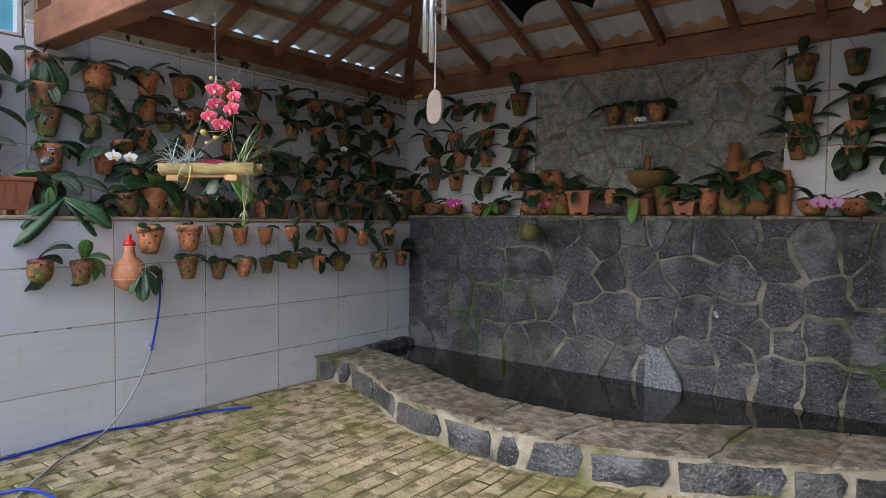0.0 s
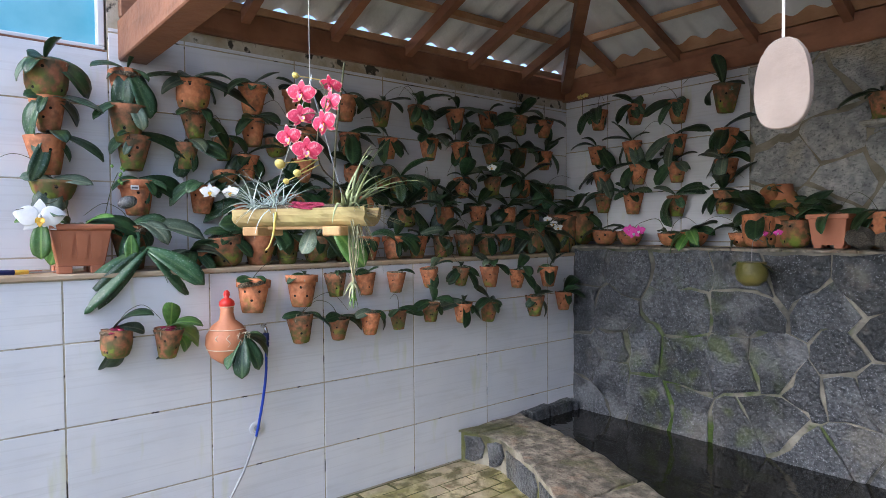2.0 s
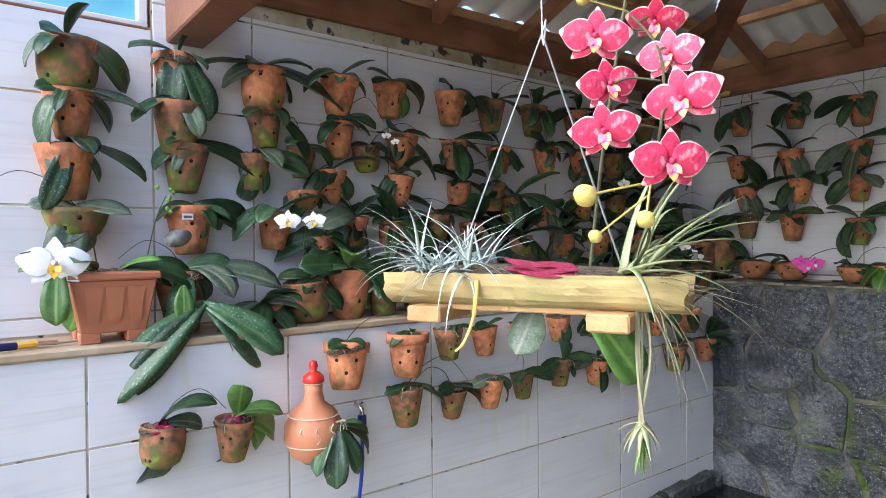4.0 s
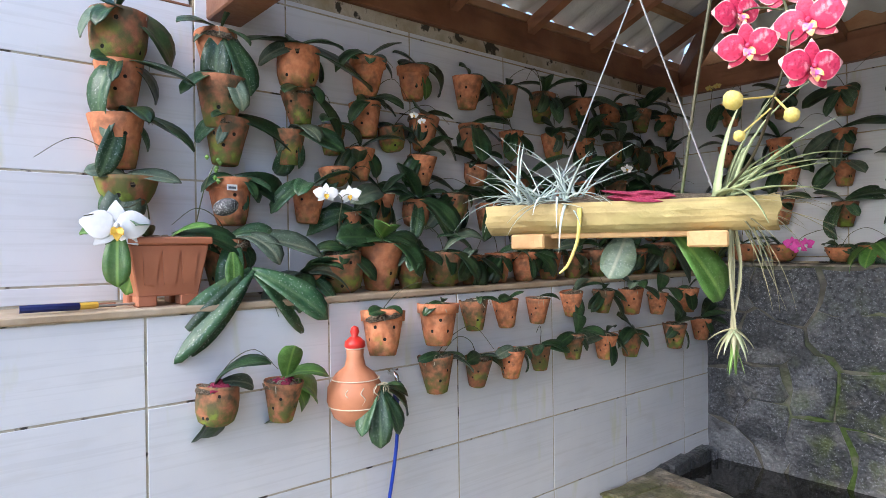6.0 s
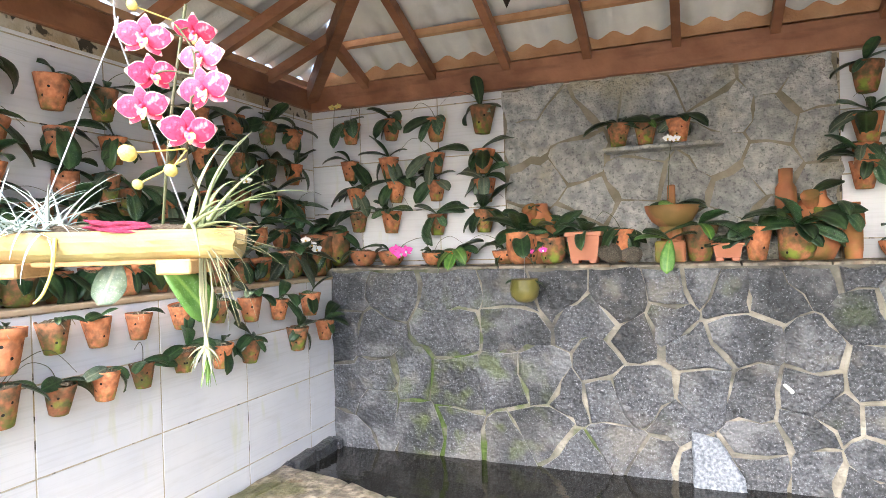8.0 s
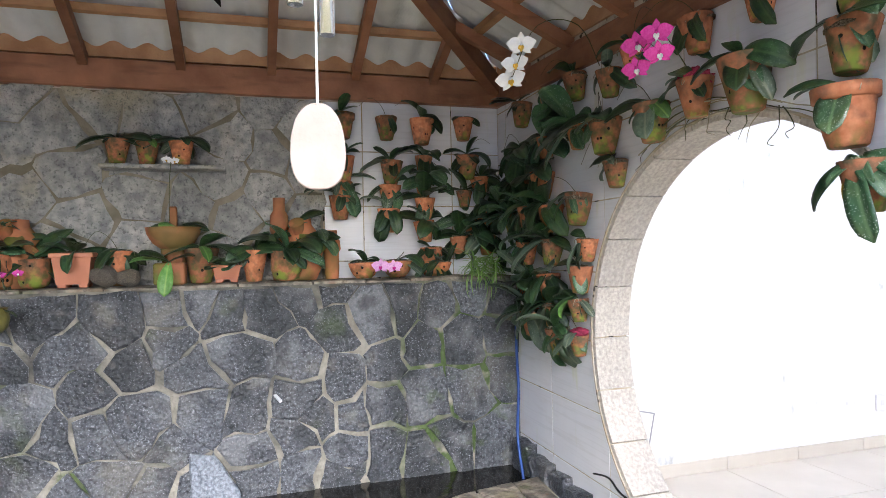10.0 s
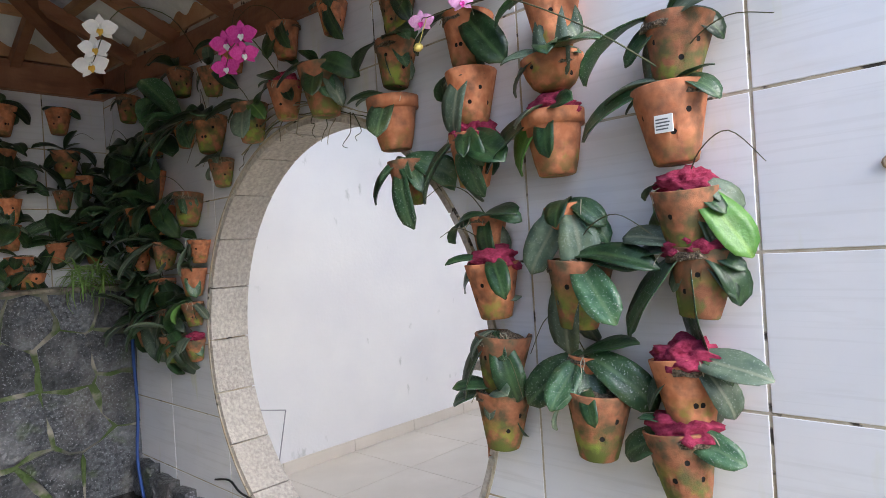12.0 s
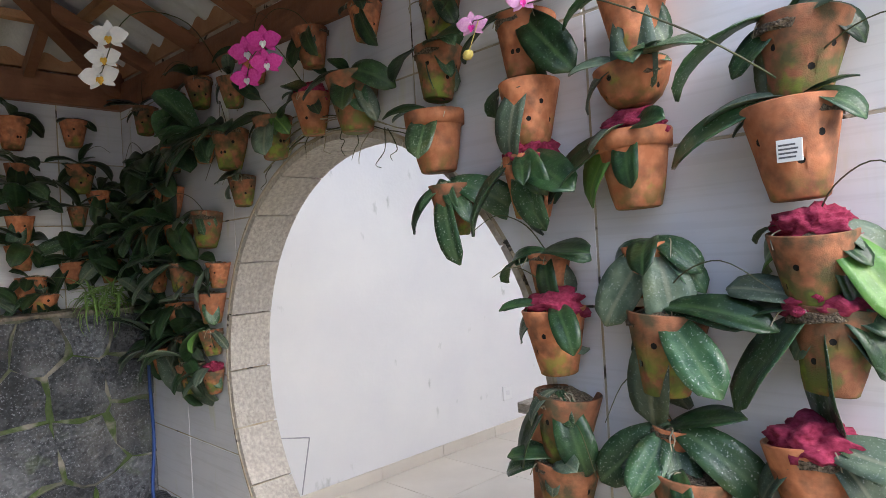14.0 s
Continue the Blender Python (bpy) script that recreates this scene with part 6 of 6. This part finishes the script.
# ---- dry roots trailing over the top of the moon gate ----
rv = random.Random(58)
vine = tagged(empty("trailing_roots", EAST @ pose(GC, 0, GZ)), "dry brown aerial roots trailing over the gate rim", "aerial roots")
for k in range(5):
    a0, a1 = radians(rv.uniform(62, 80)), radians(rv.uniform(98, 128))
    pts = []
    for q in range(15):
        t = q / 14
        a = a0 + (a1 - a0) * t
        grow = 0.015 + 0.03 * noise.noise(Vector((t * 4, k * 3.1, 0))) + 0.012 * k
        pts.append((-(GA + grow) * math.cos(math.pi - a) * -1, -0.012 - 0.012 * k - 0.01 * abs(noise.noise(Vector((t * 6, k, 2)))), (GB + grow) * math.sin(a)))
    part("root", tube(bmesh.new(), pts, 0.0032, 5, 0.0016), STEM if k % 2 else ROOT, vine)
for k in range(9):
    a = radians(rv.uniform(66, 118))
    p = Vector((GA * math.cos(a), -0.03, GB * math.sin(a) + 0.03))
    pts = [p]
    for q in range(4):
        pts.append(pts[-1] + Vector((rv.uniform(-0.04, 0.04), rv.uniform(-0.012, 0.004), -rv.uniform(0.01, 0.045))))
    part("rootlet", tube(bmesh.new(), pts, 0.0022, 4, 0.001), STEM if k % 3 else ROOT, vine)

# ---- west ledge: planter box, trailing orchid, tools ----
bx = tagged(empty("planter_box", pose(-0.13, -3.22, 1.285)), "square terracotta plastic planter with feet and panels", "planter")
bm = bmesh.new()
def frustum(bm, z0, z1, a0, a1, b0, b1):
    v = [bm.verts.new(p) for p in ((-a0, -b0, z0), (a0, -b0, z0), (a0, b0, z0), (-a0, b0, z0), (-a1, -b1, z1), (a1, -b1, z1), (a1, b1, z1), (-a1, b1, z1))]
    for f in ((0, 1, 2, 3), (4, 5, 6, 7), (0, 1, 5, 4), (1, 2, 6, 5), (2, 3, 7, 6), (3, 0, 4, 7)):
        bm.faces.new([v[i] for i in f])
frustum(bm, 0.03, 0.185, 0.082, 0.105, 0.088, 0.115)
bmesh.ops.bevel(bm, geom=bm.edges[:], offset=0.004, segments=1, affect="EDGES")
part("body", bm, PLASTIC, bx)
part("rim", B(-0.115, 0.115, -0.125, 0.125, 0.185, 0.208, 0.005), PLASTIC, bx)
for sx in (-1, 1):
    for sy in (-1, 1):
        part("foot", B(sx * 0.055 - 0.028, sx * 0.055 + 0.028, sy * 0.062 - 0.028, sy * 0.062 + 0.028, 0.0, 0.034, 0.004), PLASTIC, bx)
for yy in (-0.055, 0.0, 0.055):
    bm = bmesh.new()
    v = [bm.verts.new(p) for p in ((0.089, yy - 0.016, 0.065), (0.089, yy + 0.016, 0.065), (0.1045, yy + 0.024, 0.165), (0.1045, yy - 0.024, 0.165))]
    f = bm.faces.new(v)
    ext = bmesh.ops.extrude_face_region(bm, geom=[f])
    bmesh.ops.translate(bm, verts=[q for q in ext["geom"] if isinstance(q, bmesh.types.BMVert)], vec=(0.004, 0, 0))
    part("panel", bm, PLASTIC, bx)
link("bark", BARKS[1], bx, m=pose(0, 0, 0.20) @ Matrix.Diagonal((0.23, 0.25, 0.2, 1)))
for az, el, ln, key, sh in ((-70, 20, .2, "l", 0), (-50, -55, .19, "l", 0), (60, 15, .24, "d", 1), (85, 20, .2, "d", 2), (-20, 30, .16, "s", 0), (40, 35, .13, "l", 2), (75, 5, .26, "d", 1)):
    put_leaf(bx, Vector((0.02, -0.04 if az < 0 else 0.03, 0.21)), az, el, ln, key, rt, sh)
put_leaf(bx, Vector((0.09, -0.14, 0.23)), -20, -62, 0.17, "l", rt, 0, 1.1, 0)
part("support_cane", tube(bmesh.new(), [(0.0, 0.10, 0.2), (0.02, 0.13, 0.36), (0.03, 0.16, 0.44)], 0.002, 5), STEM, bx)
for k in range(7):
    part("bud", lathe(bmesh.new(), [(0.002, -0.008), (0.008, 0), (0.002, 0.008)], 8), LEAF_LIGHT, bx, m=pose(0.03 + rt.uniform(-.02, .02), 0.16 + rt.uniform(-.03, .03), 0.42 + rt.uniform(-.03, .05)))
trail = potted("west", 0, 0, 0.17, "cone", "moss", [(-25, -20, .20, "s"), (25, 30, .17, "g"), (60, 15, .25, "g"), (-60, 25, .16, "d")], m=pose(-0.14, -3.0, 1.285), out=0.0, roots=3, label="mossy pot of orchid with long leaves trailing below the ledge", group="pots on the timber ledge", height=1.15)
for az, el, ln, w, ro in ((-72, -32, .40, .75, -45), (-66, -40, .36, .65, -60), (66, -38, .30, 1.0, 55), (48, -22, .30, .85, 45), (78, -50, .30, .5, 50)):
    put_leaf(trail, Vector((0.12, 0.03, 0.10)), az, el, ln, "s", rt, 0, w, ro)
put_leaf(trail, Vector((0.11, -0.03, 0.16)), -10, -65, .12, "l", rt, 4, 1.1, 0)
cap = bmesh.new()
bmesh.ops.create_icosphere(cap, subdivisions=3, radius=1)
tagged(part("beaded_ornament", cap, PEARL, None, m=pose(-0.08, -3.03, 1.592, 20, 10, 0) @ Matrix.Diagonal((0.035, 0.042, 0.028, 1)), smooth=True), "black and white beaded cap among the leaves", "ornament")
trowel = tagged(empty("garden_shears", pose(-0.06, -3.46, 1.287, 0, 0, 8)), "old garden shears with blue and yellow grips", "shears")
part("blade", B(-0.008, 0.008, 0.03, 0.16, 0.006, 0.012, 0.002), WIRE, trowel)
part("grip", tube(bmesh.new(), [(0.0, -0.14, 0.014), (0.012, -0.06, 0.014), (0.004, 0.0, 0.012)], 0.011, 8), NAVY, trowel, "blue grip")
part("sleeve", tube(bmesh.new(), [(0.004, 0.0, 0.012), (0.0, 0.05, 0.012)], 0.010, 8), YELLOW, trowel, "yellow sleeve")
part("second_grip", tube(bmesh.new(), [(-0.02, -0.05, 0.010), (-0.03, 0.02, 0.010), (0.0, 0.1, 0.010)], 0.007, 8), WOOD, trowel)

# clay jug hung on the wall with an orchid
jug = tagged(empty("clay_jug", pose(0.0, -2.655, 0.848)), "painted clay water jug with a red stopper on the wall", "jug")
part("body", lathe(bmesh.new(), [(0.035, 0.0), (0.075, 0.03), (0.098, 0.085), (0.095, 0.13), (0.068, 0.175), (0.036, 0.20), (0.029, 0.235), (0.031, 0.265), (0.024, 0.265)], 26), CLAY, jug, m=pose(0.095, 0, 0), smooth=True)
part("stopper", lathe(bmesh.new(), [(0.030, 0.262), (0.036, 0.268), (0.034, 0.285), (0.020, 0.298), (0.010, 0.303), (0.016, 0.318), (0.012, 0.332), (0.003, 0.338)], 18), RED, jug, "red painted stopper", m=pose(0.095, 0, 0), smooth=True)
for z, r in ((0.262, 0.0315), (0.16, 0.0815), (0.07, 0.0935)):
    bm = bmesh.new()
    tube(bm, [(r * math.cos(2 * math.pi * k / 24), r * math.sin(2 * math.pi * k / 24), z) for k in range(25)], 0.002, 4)
    part("painted_band", bm, CREAM, jug, "cream painted line", m=pose(0.095, 0, 0))
for a in (-50, -20, 10):
    bm = bmesh.new()
    c, s = math.cos(radians(a)), math.sin(radians(a))
    tube(bm, [(0.095 + 0.096 * c, 0.096 * s, 0.085), (0.095 + 0.10 * c, 0.10 * s + 0.012, 0.105), (0.095 + 0.098 * c, 0.098 * s - 0.004, 0.125), (0.095 + 0.092 * c, 0.092 * s + 0.01, 0.14)], 0.0018, 4)
    part("painted_scroll", bm, CREAM, jug)
for az, el, ln, sh in ((-30, -55, .20, 0), (40, -50, .18, 0), (70, -10, .17, 1), (40, 30, .09, 2), (85, -40, .16, 2), (60, 15, .12, 1), (-75, -40, .17, 0), (-50, -60, .15, 2)):
    put_leaf(jug, Vector((0.17, 0.045, 0.13)), az, el, ln, "s" if el < -20 else "d", rt, sh)
for k in range(6):
    root(jug, Vector((0.175, 0.04, 0.14)), rt, 0.08)

# tap, hoses, floor drain cover on the wall
tap = tagged(empty("wall_tap", pose(0.0, -2.445, 0.955)), "chrome wall tap with a blue hose connector", "tap")
part("pipe", tube(bmesh.new(), [(-0.01, 0, 0.03), (0.03, 0, 0.03), (0.045, 0, 0.02), (0.047, 0, 0.0)], 0.009, 10), CHROME, tap, smooth=True)
part("lever", B(0.02, 0.05, -0.006, 0.006, 0.042, 0.050, 0.002), CHROME, tap)
part("connector", lathe(bmesh.new(), [(0.010, -0.07), (0.015, -0.065), (0.015, -0.045), (0.012, -0.042), (0.012, -0.036), (0.016, -0.034), (0.016, 0.0), (0.010, 0.004)], 14), NAVY, tap, "navy hose connector", m=pose(0.047, 0, 0))
hose = tagged(empty("garden_hose", pose(0, 0, 0)), "thin blue garden hose from the tap across the paving", "hose")
part("blue_drop", tube(bmesh.new(), [(0.047, -2.445, 0.89), (0.05, -2.45, 0.75), (0.045, -2.47, 0.60), (0.04, -2.50, 0.45)], 0.0066, 8), BLUE, hose, "bright blue hose", smooth=True)
part("drop", tube(bmesh.new(), [(0.04, -2.50, 0.452), (0.05, -2.58, 0.28), (0.07, -2.70, 0.12), (0.10, -2.84, 0.015), (0.28, -3.10, 0.012), (0.58, -3.38, 0.012), (0.75, -3.52, 0.012), (1.0, -3.9, 0.012)], 0.0065, 8), HOSE_GREY, hose, "greyish clear hose", smooth=True)
part("run", tube(bmesh.new(), [(0.27, -1.93, 0.012), (0.13, -2.18, 0.012), (0.08, -2.55, 0.012), (0.05, -2.84, 0.026), (0.06, -3.2, 0.012), (0.10, -3.4, 0.012), (0.25, -3.52, 0.012), (0.51, -3.47, 0.012), (0.60, -3.38, 0.024), (0.75, -3.33, 0.012), (0.88, -3.38, 0.012), (1.1, -3.8, 0.012)], 0.0075, 8), BLUE, hose, "bright blue hose", smooth=True)
cover = tagged(empty("drain_cover", pose(0.0, -2.484, 0.481, 0, 90, 0)), "round white cover plate on the tiles", "cover plate")
part("ring", lathe(bmesh.new(), [(0.030, 0), (0.034, 0.002), (0.034, 0.008), (0.022, 0.010), (0.020, 0.006)], 24), FRAME, cover)
part("plug", lathe(bmesh.new(), [(0.014, 0.004), (0.014, 0.012), (0.010, 0.014)], 16), WIRE, cover)
pipe = tagged(part("blue_pipe", tube(bmesh.new(), [tuple(east(-0.05, 1.15, 0.03)), tuple(east(-0.04, 0.9, 0.03)), tuple(east(-0.06, 0.6, 0.03)), tuple(east(-0.16, 0.35, 0.085)), tuple(east(-0.28, 0.10, 0.10))], 0.009, 8), material("dark_blue_pipe", (0.012, 0.05, 0.22), 0.5, (0.02, 0.07, 0.28), 9), None, smooth=True), "blue pipe down the corner into the pond", "pipe")

tagged(part("black_cable", tube(bmesh.new(), [tuple(east(-0.93, 0.37, 0.012)), tuple(east(-1.07, 0.395, 0.012)), tuple(east(-1.16, 0.36, 0.012)), tuple(east(-1.28, 0.345, 0.012)), tuple(east(-1.40, 0.30, 0.012))], 0.005, 6), BLACK, None, smooth=True), "thin black cable draped along the wall beside the gate", "cable")

# ---- things on the stone ledge ----
def box_pot(x, y, z, w, d, h, label, feet=True):
    thing = tagged(empty("planter_box", pose(x, y, z, 0, 0, -90)), label, "planter")
    bm = bmesh.new()
    frustum(bm, 0.018, h * 0.86, d * 0.36, d * 0.44, w * 0.36, w * 0.44)
    part("body", bm, PLASTIC, thing)
    part("rim", B(-d * 0.5, d * 0.5, -w * 0.5, w * 0.5, h * 0.86, h, 0.004), PLASTIC, thing)
    for sx in (-1, 1):
        for sy in (-1, 1):
            part("foot", B(sx * d * 0.24 - 0.02, sx * d * 0.24 + 0.02, sy * w * 0.24 - 0.02, sy * w * 0.24 + 0.02, 0, 0.022, 0.003), PLASTIC, thing)
    link("bark", BARKS[2], thing, m=pose(0, 0, h) @ Matrix.Diagonal((d, w, 0.15, 1)))
    for k in range(6):
        put_leaf(thing, Vector((0, 0, h)), rt.uniform(-100, 100), rt.uniform(0, 45), rt.uniform(.14, .22), "d", rt)
    return thing
box_pot(1.702, 0.06, 1.345, 0.21, 0.17, 0.185, "square terracotta plastic planter on the stone ledge")
box_pot(2.47, 0.12, 1.345, 0.17, 0.15, 0.10, "low square terracotta planter on the stone ledge")
# a clay strawberry pot stack and a handled bowl
def stack(x, y, z, label):
    thing = tagged(empty("strawberry_pot", pose(x, y, z, 0, 0, -90) @ Matrix.Diagonal((0.82, 0.82, 0.92, 1))), label, "planter")
    part("body", lathe(bmesh.new(), [(0.10, 0.0), (0.14, 0.08), (0.15, 0.20), (0.12, 0.30), (0.07, 0.36), (0.065, 0.40), (0.05, 0.40)], 20), TERRA, thing, smooth=True)
    for az, zz in ((-60, 0.20), (10, 0.24), (70, 0.20), (-20, 0.33)):
        part("pocket", lathe(bmesh.new(), [(0.03, -0.05), (0.045, 0.0), (0.055, 0.05), (0.045, 0.05)], 14), TERRA_MOSS if az > 0 else TERRA, thing, m=pose(0.11 * math.cos(radians(az)), 0.11 * math.sin(radians(az)), zz) @ pose(0, 0, 0, 0, 0, az) @ pose(0, 0, 0, 0, 38, 0))
    for k in range(10):
        put_leaf(thing, Vector((rt.uniform(0, .1), rt.uniform(-.12, .12), rt.uniform(0.15, 0.40))), rt.uniform(-100, 100), rt.uniform(-35, 35), rt.uniform(.12, .22), rt.choice("dds"), rt)
    return thing
stack(1.41, 0.15, 1.345, "clay pocket planter full of dark orchid leaves")
stack(2.90, 0.13, 1.345, "clay pocket planter full of dark orchid leaves")
for x, tall in ((2.77, 1.0), (3.08, 0.60)):
    tagged(part("clay_tube", lathe(bmesh.new(), [(0.04, 0), (0.045, 0.10 * tall), (0.045, 0.27 * tall), (0.056, 0.30 * tall), (0.052, 0.39 * tall), (0.034, 0.42 * tall), (0.036, 0.495 * tall), (0.026, 0.495 * tall)], 18), TERRA, None, m=pose(x, 0.17, 1.345), smooth=True), "upright clay tube with a narrow neck behind the leaves", "clay tube")
hb = tagged(empty("handled_bowl", pose(2.185, 0.13, 1.545, 0, 0, -90)), "shallow clay bowl with an upright handle on the ledge", "bowl")
part("bowl", lathe(bmesh.new(), [(0.07, 0.0), (0.11, 0.03), (0.14, 0.08), (0.15, 0.12), (0.138, 0.12), (0.12, 0.08)], 24), TERRA, hb, smooth=True)
part("stand", lathe(bmesh.new(), [(0.07, -0.2), (0.06, -0.10), (0.07, 0.0)], 16), TERRA_MOSS, hb, "mossy upturned pot under the bowl")
part("handle", B(-0.012, 0.012, -0.022, 0.022, 0.08, 0.24, 0.008), TERRA, hb)
for az, el, ln, key in ((70, 25, .17, "d"), (90, 10, .18, "d"), (-40, 15, .12, "l"), (20, 20, .1, "d"), (-80, 10, .16, "d")):
    put_leaf(hb, Vector((0.02, 0.02, 0.12)), az, el, ln, key, rt)
sq = tagged(empty("square_pot", pose(2.177, 0.03, 1.345, 0, 0, -90)), "small square mossy clay pot on the ledge", "pot")
part("body", B(-0.065, 0.065, -0.08, 0.08, 0, 0.12, 0.01), TERRA_MOSS, sq)
for az, el, ln, key in ((-10, -50, .2, "l"), (-70, 20, .2, "l"), (60, 30, .16, "d"), (-40, 30, .18, "d")):
    put_leaf(sq, Vector((0.05, 0, 0.125)), az, el, ln, key, rt)
for x, s in ((1.85, 0.075), (1.97, 0.06)):
    bm = bmesh.new()
    bmesh.ops.create_icosphere(bm, subdivisions=2, radius=1)
    for v in bm.verts:
        v.co *= 1 + 0.35 * noise.noise(v.co * 1.6 + Vector((x * 9, 0, 0)))
    tagged(part("loose_stone", bm, FLAG, None, m=pose(x, 0.02, 1.345 + s * 0.75) @ Matrix.Diagonal((s, s * .8, s * .85, 1))), "rough brown stone lying on the ledge", "stone")
coco = tagged(empty("hanging_pot", pose(1.40, -0.22, 1.14)), "small olive glazed pot hanging before the stone wall", "hanging pot")
part("pot", lathe(bmesh.new(), [(0.04, 0), (0.075, 0.03), (0.085, 0.075), (0.075, 0.12), (0.078, 0.13), (0.07, 0.13)], 20), material("olive_glaze", (0.10, 0.10, 0.02), 0.4, (0.20, 0.17, 0.05), 9, bump=0.2), coco, smooth=True)
part("hook", tube(bmesh.new(), [(0, 0, 0.12), (0.0, 0.02, 0.25), (0, 0.14, 0.24)], 0.002, 5), WIRE, coco)
put_leaf(coco, Vector((0, 0, 0.12)), -10, 10, .14, "d", rt, 2)
put_leaf(coco, Vector((0, 0, 0.12)), 170, 15, .12, "d", rt, 2)
fern = tagged(empty("fern", pose(3.99, -0.05, 1.345)), "bright green fern tuft in the corner", "fern")
for k in range(90):
    a = rt.uniform(150, 390)
    strap(fern, (rt.uniform(-.1, .1), rt.uniform(-.05, .05), rt.uniform(0, 0.1)), a, rt.uniform(-40, 70), rt.uniform(.10, .22), 0.016, rt.uniform(0.8, 2.2), LEAF_LIGHT, rt, "frond")

# workbench beyond the gate
bench = tagged(empty("workbench", pose(4.81, -2.48, 0.0)), "brown timber workbench with a pale stone top", "workbench")
part("top", B(-0.06, 0.62, -0.65, 0.30, 0.92, 0.96, 0.004), GRANITE, bench)
part("apron", B(-0.03, 0.58, -0.62, 0.27, 0.82, 0.92, 0.003), BENCHWOOD, bench)
for sx, sy in ((-0.03, 0.19), (0.5, 0.19), (-0.03, -0.62), (0.5, -0.62)):
    part("leg", B(sx, sx + 0.08, sy, sy + 0.08, 0.0, 0.82, 0.004), BENCHWOOD, bench)
part("side_panel", B(-0.02, -0.005, -0.54, 0.19, 0.06, 0.82, 0.002), BENCHWOOD, bench)
tagged(part("wall_plug", lathe(bmesh.new(), [(0.012, 0), (0.014, 0.006), (0.010, 0.012)], 12), LEDGEWOOD, None, m=Matrix.Translation(east(-3.706, 1.541)) @ pose(0, 0, 0, 0, -90, 0)), "small brown plug in the white tiles", "plug")
# black sheet tied up under the north rafters, its lower edge hanging in scallops
bl = bmesh.new()
rows = []
for i in range(29):
    x = 1.36 + 1.12 * i / 28
    low_y = -0.30 - 0.16 * abs(math.sin(math.pi * (x - 1.36) / 0.56)) ** 0.7
    rows.append([])
    for j in range(7):
        t = j / 6
        y = low_y + (-1.10 - low_y) * t
        z = 2.63 + 0.407 * (0.29 - y) - 0.085 - 0.035 * math.sin(math.pi * t) - 0.012 * abs(noise.noise(Vector((x * 6, y * 6, 0))))
        rows[-1].append(bl.verts.new((x, y, z)))
for p, q in zip(rows, rows[1:]):
    for j in range(6):
        bl.faces.new((p[j], q[j], q[j + 1], p[j + 1]))
bmesh.ops.solidify(bl, geom=bl.faces[:], thickness=0.004)
tagged(part("black_sheet", bl, BLACK, None, smooth=True), "black plastic sheet tied under the rafters in scallops", "sheet")
